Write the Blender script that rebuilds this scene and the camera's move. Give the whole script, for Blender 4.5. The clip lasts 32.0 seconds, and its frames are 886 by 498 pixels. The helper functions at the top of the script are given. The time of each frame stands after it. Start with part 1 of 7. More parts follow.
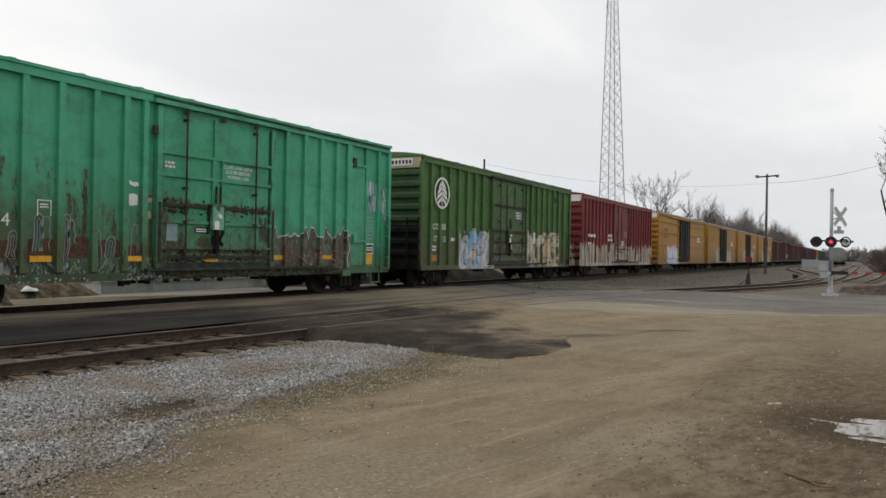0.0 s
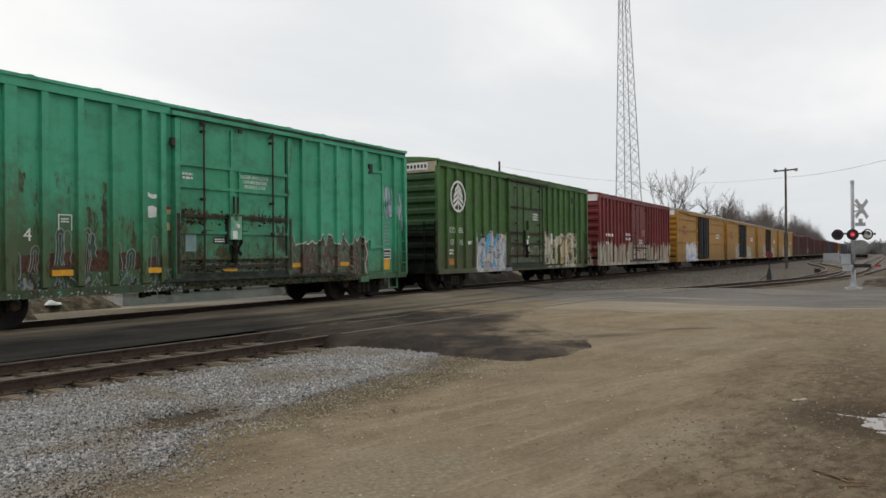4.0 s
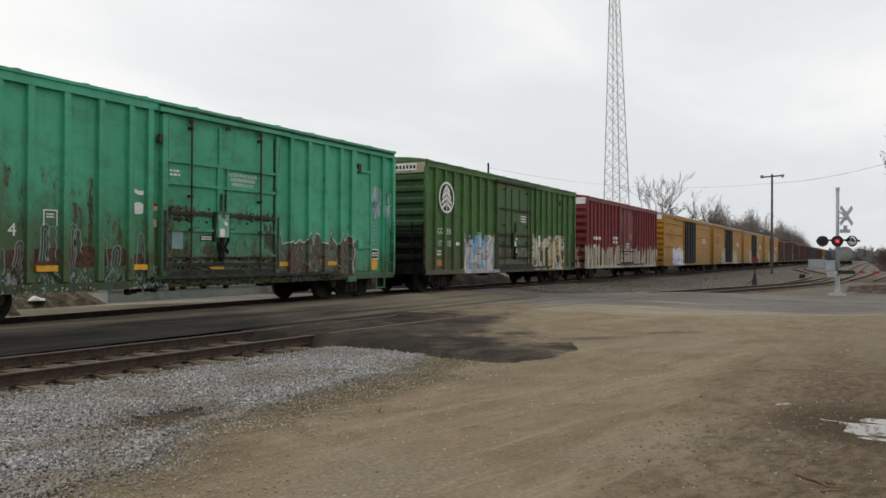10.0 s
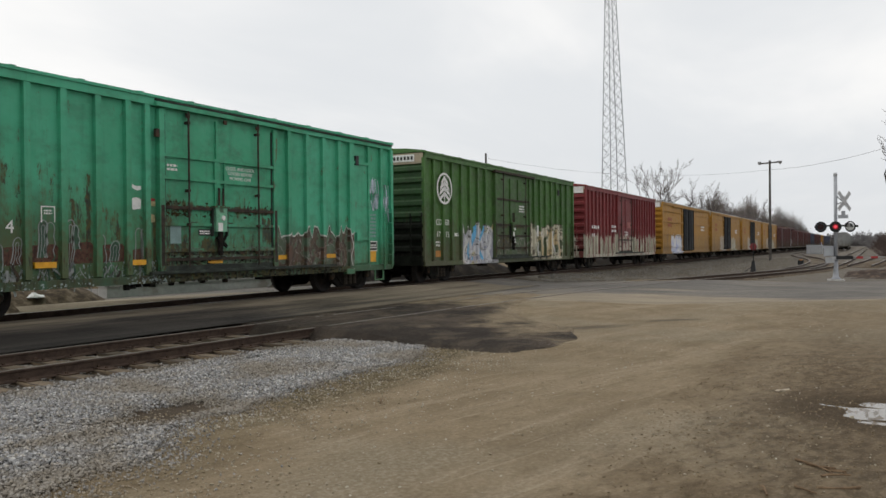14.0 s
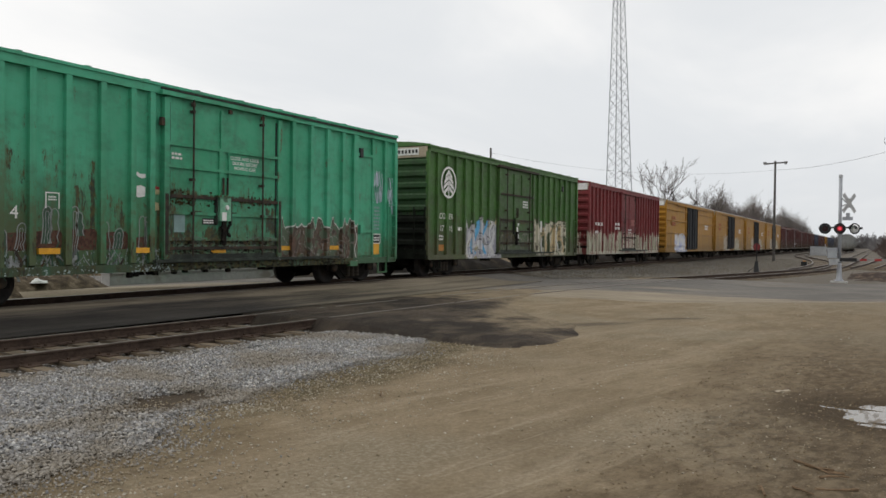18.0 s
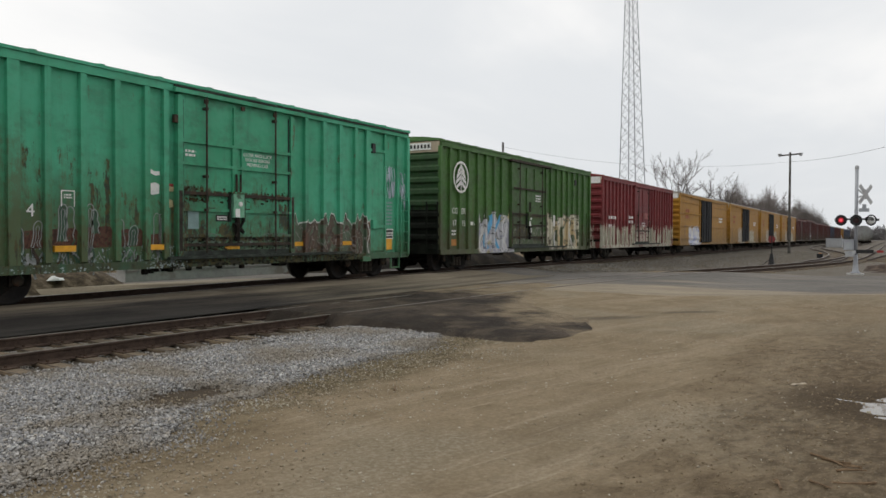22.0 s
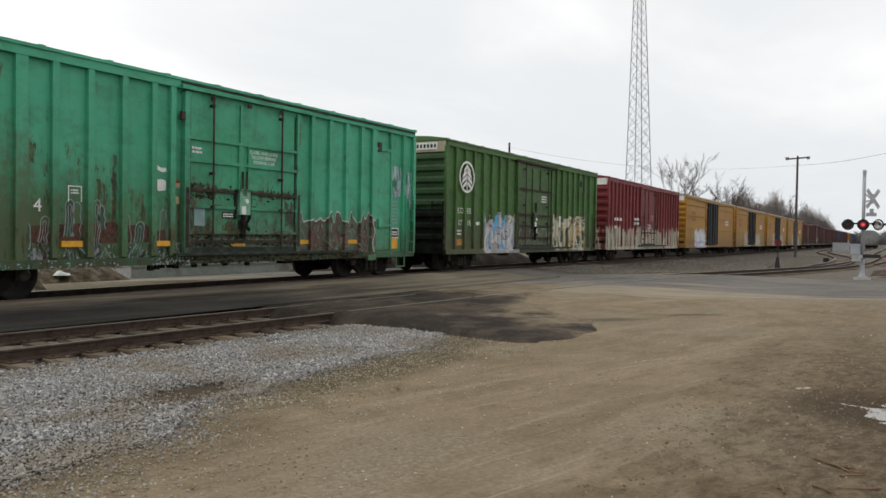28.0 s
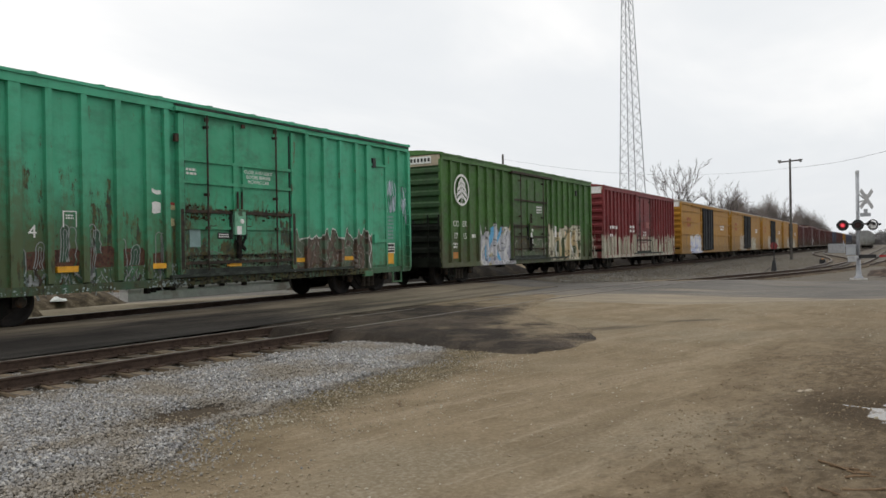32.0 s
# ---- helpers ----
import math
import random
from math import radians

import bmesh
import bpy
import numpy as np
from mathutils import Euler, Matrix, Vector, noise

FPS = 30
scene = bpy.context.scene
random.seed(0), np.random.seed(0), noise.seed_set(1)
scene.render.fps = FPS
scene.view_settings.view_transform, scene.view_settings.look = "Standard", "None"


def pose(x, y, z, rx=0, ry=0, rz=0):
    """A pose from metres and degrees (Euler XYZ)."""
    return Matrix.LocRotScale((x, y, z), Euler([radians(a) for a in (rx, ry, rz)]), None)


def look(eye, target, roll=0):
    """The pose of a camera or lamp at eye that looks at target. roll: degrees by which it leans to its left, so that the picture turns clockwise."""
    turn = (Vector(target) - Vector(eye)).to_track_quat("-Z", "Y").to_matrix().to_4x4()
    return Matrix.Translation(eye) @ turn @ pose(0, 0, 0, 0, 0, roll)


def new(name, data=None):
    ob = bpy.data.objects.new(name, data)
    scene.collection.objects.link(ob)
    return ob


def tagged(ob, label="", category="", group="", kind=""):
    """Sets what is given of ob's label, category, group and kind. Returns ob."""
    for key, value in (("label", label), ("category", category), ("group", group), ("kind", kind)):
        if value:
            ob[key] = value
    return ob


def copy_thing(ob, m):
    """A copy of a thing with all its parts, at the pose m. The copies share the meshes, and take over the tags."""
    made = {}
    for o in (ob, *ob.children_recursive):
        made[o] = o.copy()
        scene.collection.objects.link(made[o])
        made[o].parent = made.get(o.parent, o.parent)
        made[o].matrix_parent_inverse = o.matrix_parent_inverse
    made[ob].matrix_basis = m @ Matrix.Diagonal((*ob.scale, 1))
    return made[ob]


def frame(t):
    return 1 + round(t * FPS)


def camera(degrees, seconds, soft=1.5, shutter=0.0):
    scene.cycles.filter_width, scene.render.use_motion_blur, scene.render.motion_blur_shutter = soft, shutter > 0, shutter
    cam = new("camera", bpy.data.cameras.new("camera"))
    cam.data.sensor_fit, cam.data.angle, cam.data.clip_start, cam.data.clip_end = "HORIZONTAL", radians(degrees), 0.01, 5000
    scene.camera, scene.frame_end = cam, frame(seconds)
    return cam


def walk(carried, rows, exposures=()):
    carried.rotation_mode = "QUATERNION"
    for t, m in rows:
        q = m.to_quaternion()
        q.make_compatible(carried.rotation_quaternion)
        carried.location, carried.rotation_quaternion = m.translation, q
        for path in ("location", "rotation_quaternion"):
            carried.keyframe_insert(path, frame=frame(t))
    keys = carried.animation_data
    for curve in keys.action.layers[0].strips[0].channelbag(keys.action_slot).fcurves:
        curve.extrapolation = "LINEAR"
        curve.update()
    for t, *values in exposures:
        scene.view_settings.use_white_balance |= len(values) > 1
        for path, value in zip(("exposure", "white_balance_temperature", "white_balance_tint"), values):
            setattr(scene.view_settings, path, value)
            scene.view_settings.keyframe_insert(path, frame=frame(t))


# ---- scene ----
cam = camera(60.0, 32.0, soft=1.55)
EYE = (0.0, 0.0, 1.65)
# seconds, tilt, lean and turn of the hand-held camera
PATH = [
    (0, 90.19, -1.13, -61.37),
    (0.5, 90.18, -1.20, -61.26),
    (1, 90.17, -1.12, -61.03),
    (1.5, 90.21, -0.86, -60.83),
    (2, 90.24, -0.77, -60.64),
    (2.5, 90.25, -0.50, -60.57),
    (3, 90.29, -0.22, -60.51),
    (3.5, 90.39, 0.16, -60.37),
    (5.5, 90.64, 0.60, -59.32),
    (6, 90.65, 0.51, -59.24),
    (6.5, 90.67, 1.00, -59.36),
    (7, 90.74, 0.89, -59.40),
    (7.5, 90.82, 0.64, -59.67),
    (8, 90.85, 0.36, -60.43),
    (8.5, 90.85, -0.04, -60.82),
    (9, 90.76, -0.30, -61.06),
    (9.5, 90.65, -0.39, -61.25),
    (10, 90.52, -0.38, -60.98),
    (10.5, 90.37, -0.31, -60.95),
    (11, 90.22, -0.11, -60.97),
    (11.5, 90.10, -0.05, -60.98),
    (12, 90.03, -0.01, -61.01),
    (12.5, 90.01, 0.03, -61.06),
    (13, 89.91, 0.15, -60.98),
    (13.5, 89.84, 0.40, -60.98),
    (14, 89.85, 0.42, -61.08),
    (14.5, 89.85, 0.55, -61.15),
    (16.5, 89.65, -0.22, -60.91),
    (17, 89.57, -0.38, -60.92),
    (17.5, 89.49, -0.53, -60.96),
    (18, 89.40, -0.73, -60.85),
    (18.5, 89.37, -1.14, -60.53),
    (19, 89.23, -1.31, -60.34),
    (19.5, 89.12, -1.18, -60.20),
    (20, 89.08, -0.84, -60.13),
    (20.5, 89.07, -0.75, -60.13),
    (21, 89.04, -0.58, -60.11),
    (21.5, 89.02, -0.56, -60.02),
    (22, 89.00, -0.30, -59.90),
    (22.5, 89.02, -0.03, -59.83),
    (23, 89.02, 0.04, -59.81),
    (23.5, 89.00, -0.21, -59.76),
    (24, 88.98, -0.57, -59.64),
    (24.5, 88.89, -0.78, -59.59),
    (25, 88.80, -0.80, -59.56),
    (25.5, 88.81, -0.84, -59.55),
    (27.5, 88.91, -1.04, -59.66),
    (28, 88.97, -0.97, -59.50),
    (28.5, 88.97, -0.91, -59.47),
    (29, 88.99, -0.70, -59.49),
    (29.5, 89.03, -0.40, -59.51),
    (30, 89.28, 0.09, -59.61),
    (30.5, 89.42, 0.37, -59.66),
    (31, 89.68, 0.56, -59.64),
    (31.5, 89.86, 0.78, -59.66),
    (32, 89.98, 0.84, -59.77)]
walk(cam, [(t, pose(*EYE, a, b, c)) for t, a, b, c in PATH], exposures=[(0, 0.0), (22.5, 0.0), (24.5, 0.11), (32, 0.12)])

# ---- world and sun ----
world = bpy.data.worlds.new("overcast_sky")
scene.world = world
world.use_nodes = True
SUN_EL, SUN_AZ = 52.0, 118.0  # degrees; azimuth from +x towards +y


def M(nt, op, a, b=None, c=None):
    n = nt.nodes.new("ShaderNodeMath")
    n.operation = op
    for i, s in enumerate((a, b, c)):
        if s is None:
            continue
        if isinstance(s, (int, float)):
            n.inputs[i].default_value = s
        else:
            nt.links.new(s, n.inputs[i])
    return n.outputs[0]


def step(nt, v, lo, hi, a=0.0, b=1.0):
    n = nt.nodes.new("ShaderNodeMapRange")
    n.interpolation_type = "SMOOTHSTEP"
    nt.links.new(v, n.inputs[0])
    n.inputs[1].default_value, n.inputs[2].default_value = lo, hi
    n.inputs[3].default_value, n.inputs[4].default_value = a, b
    return n.outputs[0]


def mixc(nt, fac, a, b, blend="MIX"):
    n = nt.nodes.new("ShaderNodeMix")
    n.data_type = "RGBA"
    n.blend_type = blend
    for sock, s in ((n.inputs[0], fac), (n.inputs[6], a), (n.inputs[7], b)):
        if isinstance(s, (int, float)):
            sock.default_value = s
        elif isinstance(s, (tuple, list)):
            sock.default_value = (*s[:3], 1)
        else:
            nt.links.new(s, sock)
    return n.outputs[2]


def mapped(nt, vec, sx, sy, sz, ox=0.0, oy=0.0, oz=0.0):
    n = nt.nodes.new("ShaderNodeMapping")
    nt.links.new(vec, n.inputs[0])
    n.inputs[1].default_value = (ox, oy, oz)
    n.inputs[3].default_value = (sx, sy, sz)
    return n.outputs[0]


def nz(nt, vec, scale, detail=4.0, rough=0.6, distort=0.0):
    n = nt.nodes.new("ShaderNodeTexNoise")
    if vec is not None:
        nt.links.new(vec, n.inputs["Vector"])
    n.inputs["Scale"].default_value = scale
    n.inputs["Detail"].default_value = detail
    n.inputs["Roughness"].default_value = rough
    n.inputs["Distortion"].default_value = distort
    return n.outputs[0]


def split(nt, vec):
    n = nt.nodes.new("ShaderNodeSeparateXYZ")
    nt.links.new(vec, n.inputs[0])
    return n.outputs


def joined(nt, x, y, z):
    n = nt.nodes.new("ShaderNodeCombineXYZ")
    for i, s in enumerate((x, y, z)):
        if isinstance(s, (int, float)):
            n.inputs[i].default_value = s
        else:
            nt.links.new(s, n.inputs[i])
    return n.outputs[0]


def box_mask(nt, x, z, x0, x1, z0, z1, e=0.02):
    a = M(nt, "MULTIPLY", step(nt, x, x0 - e, x0 + e), step(nt, x, x1 - e, x1 + e, 1.0, 0.0))
    b = M(nt, "MULTIPLY", step(nt, z, z0 - e, z0 + e), step(nt, z, z1 - e, z1 + e, 1.0, 0.0))
    return M(nt, "MULTIPLY", a, b)


wt = world.node_tree
wt.nodes.clear()
sky = wt.nodes.new("ShaderNodeTexSky")
sky.sky_type, sky.sun_disc = "NISHITA", False
sky.sun_elevation, sky.sun_rotation = radians(SUN_EL), radians(90 - SUN_AZ)
sky_bg = wt.nodes.new("ShaderNodeBackground")
wt.links.new(sky.outputs[0], sky_bg.inputs[0])
sky_bg.inputs[1].default_value = 0.05
wtc = wt.nodes.new("ShaderNodeTexCoord").outputs["Generated"]
wx, wy, wz = split(wt, wtc)
# cloud deck: long flat streaks, flattened towards the horizon
lift = M(wt, "ADD", M(wt, "MAXIMUM", wz, 0.0), 0.16)
deck = joined(wt, M(wt, "DIVIDE", wx, lift), M(wt, "DIVIDE", wy, lift), 0.0)
c1 = nz(wt, mapped(wt, deck, 0.55, 0.9, 1.0), 1.0, 5.0, 0.55, 0.4)
c2 = nz(wt, mapped(wt, deck, 0.2, 0.3, 1.0, 4.0, 1.0), 1.0, 2.0, 0.5)
cl = M(wt, "ADD", M(wt, "MULTIPLY", c1, 0.55), M(wt, "MULTIPLY", c2, 0.45))
cloud = mixc(wt, step(wt, cl, 0.38, 0.62), (0.815, 0.835, 0.855), (1.03, 1.02, 1.005))
# brighter towards the veiled sun
sunward = M(wt, "ADD", M(wt, "MULTIPLY", wx, math.cos(radians(SUN_AZ))), M(wt, "MULTIPLY", wy, math.sin(radians(SUN_AZ))))
cloud = mixc(wt, step(wt, sunward, 0.15, 0.9, 0.0, 0.85), cloud, (1.15, 1.13, 1.10))
cloud = mixc(wt, M(wt, "MULTIPLY", step(wt, wz, 0.0, 0.20, 0.8, 0.0), step(wt, sunward, 0.2, 0.6, 1.0, 0.2)), cloud, (0.73, 0.755, 0.785))
cloud_bg = wt.nodes.new("ShaderNodeBackground")
wt.links.new(cloud, cloud_bg.inputs[0])
cloud_bg.inputs[1].default_value = 1.0
wmix = wt.nodes.new("ShaderNodeMixShader")
wmix.inputs[0].default_value = 0.94
wt.links.new(sky_bg.outputs[0], wmix.inputs[1])
wt.links.new(cloud_bg.outputs[0], wmix.inputs[2])
wout = wt.nodes.new("ShaderNodeOutputWorld")
wt.links.new(wmix.outputs[0], wout.inputs[0])

sun = new("sun", bpy.data.lights.new("sun", "SUN"))
sun.data.energy, sun.data.angle, sun.data.color = 0.6, radians(25), (1.0, 0.96, 0.9)
sun_from = Vector((math.cos(radians(SUN_AZ)) * math.cos(radians(SUN_EL)), math.sin(radians(SUN_AZ)) * math.cos(radians(SUN_EL)), math.sin(radians(SUN_EL))))
sun.matrix_world = look(sun_from * 200, (0, 0, 0))


# ---- materials ----
def material(name, rough=0.7, metal=0.0, spec=0.5):
    m = bpy.data.materials.new(name)
    m.use_nodes = True
    nt = m.node_tree
    b = nt.nodes["Principled BSDF"]
    b.inputs["Roughness"].default_value = rough
    b.inputs["Metallic"].default_value = metal
    b.inputs["Specular IOR Level"].default_value = spec
    return m, nt, b, nt.nodes.new("ShaderNodeTexCoord").outputs["Object"]


def bumped(nt, b, height, strength=0.3, distance=0.02):
    n = nt.nodes.new("ShaderNodeBump")
    n.inputs["Strength"].default_value, n.inputs["Distance"].default_value = strength, distance
    nt.links.new(height, n.inputs["Height"])
    nt.links.new(n.outputs[0], b.inputs["Normal"])


def plain(name, colour, rough=0.7, metal=0.0, vary=0.25, scale=3.0, dirt=None):
    """Painted or raw surface with two scales of wear."""
    m, nt, b, co = material(name, rough, metal, 0.15 if rough >= 0.85 else 0.4)
    a = nz(nt, co, scale, 5.0, 0.65)
    f = nz(nt, co, scale * 9, 3.0, 0.6)
    k = M(nt, "ADD", M(nt, "MULTIPLY", a, 0.7), M(nt, "MULTIPLY", f, 0.3))
    lo = tuple(c * (1 - vary) for c in colour)
    hi = tuple(min(1.0, c * (1 + vary)) for c in colour)
    col = mixc(nt, step(nt, k, 0.35, 0.65), lo, hi)
    if dirt:
        col = mixc(nt, step(nt, a, 0.52, 0.68), col, dirt)
    nt.links.new(col, b.inputs["Base Color"])
    nt.links.new(step(nt, f, 0.3, 0.7, rough * 0.85, min(1.0, rough * 1.12)), b.inputs["Roughness"])
    bumped(nt, b, f, 0.15, 0.01)
    return m


def lamp_glow(name, colour):
    """Lit lens: hot in the middle, dimmer to the rim."""
    m, nt, b, co = material(name, 0.3)
    x, y, z = split(nt, co)
    r = M(nt, "SQRT", M(nt, "ADD", M(nt, "MULTIPLY", y, y), M(nt, "MULTIPLY", z, z)))
    b.inputs["Base Color"].default_value = (0.3, 0.01, 0.015, 1)
    nt.links.new(mixc(nt, step(nt, r, 0.03, 0.10), (1.0, 0.10, 0.14), colour), b.inputs["Emission Color"])
    nt.links.new(step(nt, r, 0.01, 0.12, 1.0, 0.08), b.inputs["Emission Strength"])
    return m


def graffiti(nt, col, x, z, co, x0, x1, z0, z1, seed, inks, outline, freq=1.6, cover=0.95, line=0.035, spikes=None):
    """Spray-painted letters with a spiky, outlined top edge between x0 and x1."""
    sx = joined(nt, M(nt, "ADD", M(nt, "MULTIPLY", x, freq), seed * 7.3), seed * 1.7, 0.0)
    n1 = nz(nt, sx, 1.0, 1.5, 0.5)
    top = M(nt, "ADD", z0, M(nt, "MULTIPLY", step(nt, n1, 0.3, 0.62, 0.66, 1.0), z1 - z0))
    if spikes:
        tooth = M(nt, "MULTIPLY", M(nt, "PINGPONG", M(nt, "ADD", M(nt, "MULTIPLY", x, spikes), M(nt, "MULTIPLY", n1, 4.2)), 0.5), 2.0)
        tall = step(nt, nz(nt, sx, 2.3, 1.0, 0.5), 0.38, 0.62, 0.3, 1.0)
        top = M(nt, "ADD", z0 + 0.66 * (z1 - z0), M(nt, "MULTIPLY", M(nt, "MULTIPLY", M(nt, "POWER", tooth, 1.2), tall), 0.34 * (z1 - z0)))
    edge = M(nt, "SUBTRACT", top, z)
    inside = M(nt, "MULTIPLY", step(nt, edge, -0.01, 0.02), box_mask(nt, x, z, x0, x1, z0, z1 + 0.3, 0.03))
    flow = mapped(nt, co, 1.3, 0.02, 0.75, seed * 3.1, 0.0, seed)
    n2 = nz(nt, flow, 1.7, 2.0, 0.5, 1.2)
    n3 = nz(nt, flow, 0.9, 1.0, 0.4, 0.8)
    fill = mixc(nt, step(nt, n3, 0.42, 0.5), inks[0], inks[1])
    if len(inks) > 2:
        fill = mixc(nt, step(nt, n2, 0.54, 0.57), fill, inks[2])
    wear = nz(nt, mapped(nt, co, 6, 1, 3), 1.5, 5.0, 0.7)
    keep = M(nt, "MULTIPLY", inside, step(nt, wear, 0.40, 0.52, 1.0 - (1.0 - cover) * 2, cover))
    col = mixc(nt, keep, col, fill)
    ring = step(nt, M(nt, "ABSOLUTE", M(nt, "SUBTRACT", n2, 0.5)), 0.015, 0.028, 1.0, 0.0)
    ring = M(nt, "MULTIPLY", ring, inside)
    rim = M(nt, "MULTIPLY", step(nt, M(nt, "ABSOLUTE", edge), line * 0.7, line, 1.0, 0.0), box_mask(nt, x, z, x0, x1, z0, z1 + 0.3, 0.03))
    mark = M(nt, "MULTIPLY", M(nt, "MAXIMUM", M(nt, "MULTIPLY", ring, 0.8), rim), step(nt, wear, 0.36, 0.46, 0.6, 1.0))
    if spikes:
        lean = M(nt, "ADD", x, M(nt, "MULTIPLY", M(nt, "SINE", M(nt, "MULTIPLY", z, 9.0)), 0.05))
        side = M(nt, "MAXIMUM", step(nt, M(nt, "ABSOLUTE", M(nt, "SUBTRACT", lean, x0 + 0.08)), 0.012, 0.03, 1.0, 0.0), step(nt, M(nt, "ABSOLUTE", M(nt, "SUBTRACT", lean, x1 - 0.09)), 0.010, 0.02, 1.0, 0.0))
        rim = M(nt, "MAXIMUM", rim, M(nt, "MULTIPLY", side, inside))
        n4 = nz(nt, flow, 2.6, 1.0, 0.4, 1.6)
        thin = M(nt, "MULTIPLY", step(nt, M(nt, "ABSOLUTE", M(nt, "SUBTRACT", n4, 0.48)), 0.008, 0.018, 0.7, 0.0), inside)
        col = mixc(nt, thin, col, (0.30, 0.29, 0.27))
        col = mixc(nt, M(nt, "MULTIPLY", ring, 0.8), col, outline)
        return mixc(nt, M(nt, "MULTIPLY", rim, step(nt, wear, 0.34, 0.44, 0.5, 1.0)), col, (0.50, 0.50, 0.48))
    return mixc(nt, mark, col, outline)


def car_paint(name, colour, fade, rust=0.5, tags=(), grime=0.35, low=None, rough=0.55, grime_colour=(0.045, 0.04, 0.034), scabs=(), soil=0.5, clean=None, film=None):
    """Weathered freight-car paint: fading, rust runs, road grime and sprayed tags; low: a ragged band along the bottom,
    a pale repaint on the crimson car, shade-black on the green end.
    """
    m, nt, b, co = material(name, rough)
    x, y, z = split(nt, co)
    big = nz(nt, co, 0.45, 3.0, 0.5)
    fine = nz(nt, co, 7.0, 5.0, 0.7)
    runs = nz(nt, mapped(nt, co, 5.0, 5.0, 0.35), 1.0, 4.0, 0.7)
    col = mixc(nt, step(nt, big, 0.32, 0.68), colour, fade)
    col = mixc(nt, step(nt, runs, 0.48, 0.75, 0.0, 0.4), col, tuple(c * 0.55 for c in colour))
    if low:
        gap = nz(nt, mapped(nt, co, 5.5, 5.5, 0.25), 1.0, 3.0, 0.7)
        rag = M(nt, "ADD", M(nt, "ADD", z, step(nt, gap, 0.48, 0.55, 0.0, 1.3)), M(nt, "MULTIPLY", M(nt, "SUBTRACT", nz(nt, mapped(nt, co, 3.0, 3.0, 0.6), 1.0, 4.0, 0.7), 0.5), 1.4))
        col = mixc(nt, step(nt, rag, low[0] - 0.08, low[0] + 0.08, low[2], 0.0), col, low[1])
    chip = nz(nt, mapped(nt, co, 7.0, 7.0, 2.4), 1.0, 7.0, 0.78)
    r1 = nz(nt, mapped(nt, co, 2.2, 2.2, 0.9), 1.6, 6.0, 0.75)
    r2 = nz(nt, mapped(nt, co, 9.0, 9.0, 0.6), 1.0, 3.0, 0.6)
    rmask = M(nt, "MULTIPLY", step(nt, r1, 0.60, 0.68), step(nt, r2, 0.42, 0.58, 0.25, 1.0))
    col = mixc(nt, M(nt, "MULTIPLY", rmask, rust), col, mixc(nt, fine, (0.066, 0.038, 0.017), (0.135, 0.078, 0.034)))
    g = nz(nt, mapped(nt, co, 1.4, 1.4, 2.2), 1.2, 6.0, 0.7)
    col = mixc(nt, M(nt, "MULTIPLY", step(nt, g, 0.42, 0.72), grime), col, grime_colour)
    # pale flaked paint along the sill
    flake = M(nt, "MULTIPLY", step(nt, chip, 0.56, 0.64), step(nt, M(nt, "ADD", z, M(nt, "MULTIPLY", big, 0.5)), 0.85, 1.15, 0.5, 0.0))
    col = mixc(nt, M(nt, "MULTIPLY", flake, rust), col, (0.40, 0.43, 0.42))
    # road spray: olive-brown film splashed up from the wheels, ragged at its upper edge
    wash = M(nt, "ADD", step(nt, M(nt, "ADD", x, M(nt, "MULTIPLY", big, 1.5)), clean[0], clean[1], 0.0, -0.09), step(nt, x, -5.8, -1.8, 0.075, 0.0)) if clean else 0.0
    splash = M(nt, "ADD", M(nt, "ADD", M(nt, "MULTIPLY", z, -0.22), wash), M(nt, "MULTIPLY", nz(nt, mapped(nt, co, 1.1, 1.1, 0.45), 1.0, 5.0, 0.65), 1.2))
    col = mixc(nt, step(nt, splash, 0.1, 0.55, 0.0, soil * 1.3), col, grime_colour)
    if film:
        # thin olive film of dirt, thicker low down and towards one end
        f_ = M(nt, "ADD", M(nt, "ADD", z, M(nt, "MULTIPLY", M(nt, "SUBTRACT", nz(nt, mapped(nt, co, 2.6, 2.6, 0.5), 1.0, 5.0, 0.7), 0.5), 3.2)), step(nt, x, -4.5, 4.5, 0.0, 1.3))
        col = mixc(nt, step(nt, f_, film[1], film[2], film[3], 0.0), col, film[0])
    # brown drip stains below head height
    drip = nz(nt, mapped(nt, co, 3.2, 3.2, 0.5, 2.0), 1.0, 6.0, 0.75, 0.2)
    stain = M(nt, "ADD", M(nt, "ADD", M(nt, "MULTIPLY", z, -0.09), wash), M(nt, "ADD", M(nt, "MULTIPLY", drip, 0.7), M(nt, "MULTIPLY", fine, 0.4)))
    col = mixc(nt, step(nt, stain, 0.36, 0.53, 0.0, soil), col, mixc(nt, fine, (0.052, 0.044, 0.018), (0.118, 0.096, 0.042)))
    for tag in tags:
        col = graffiti(nt, col, x, z, co, *tag)
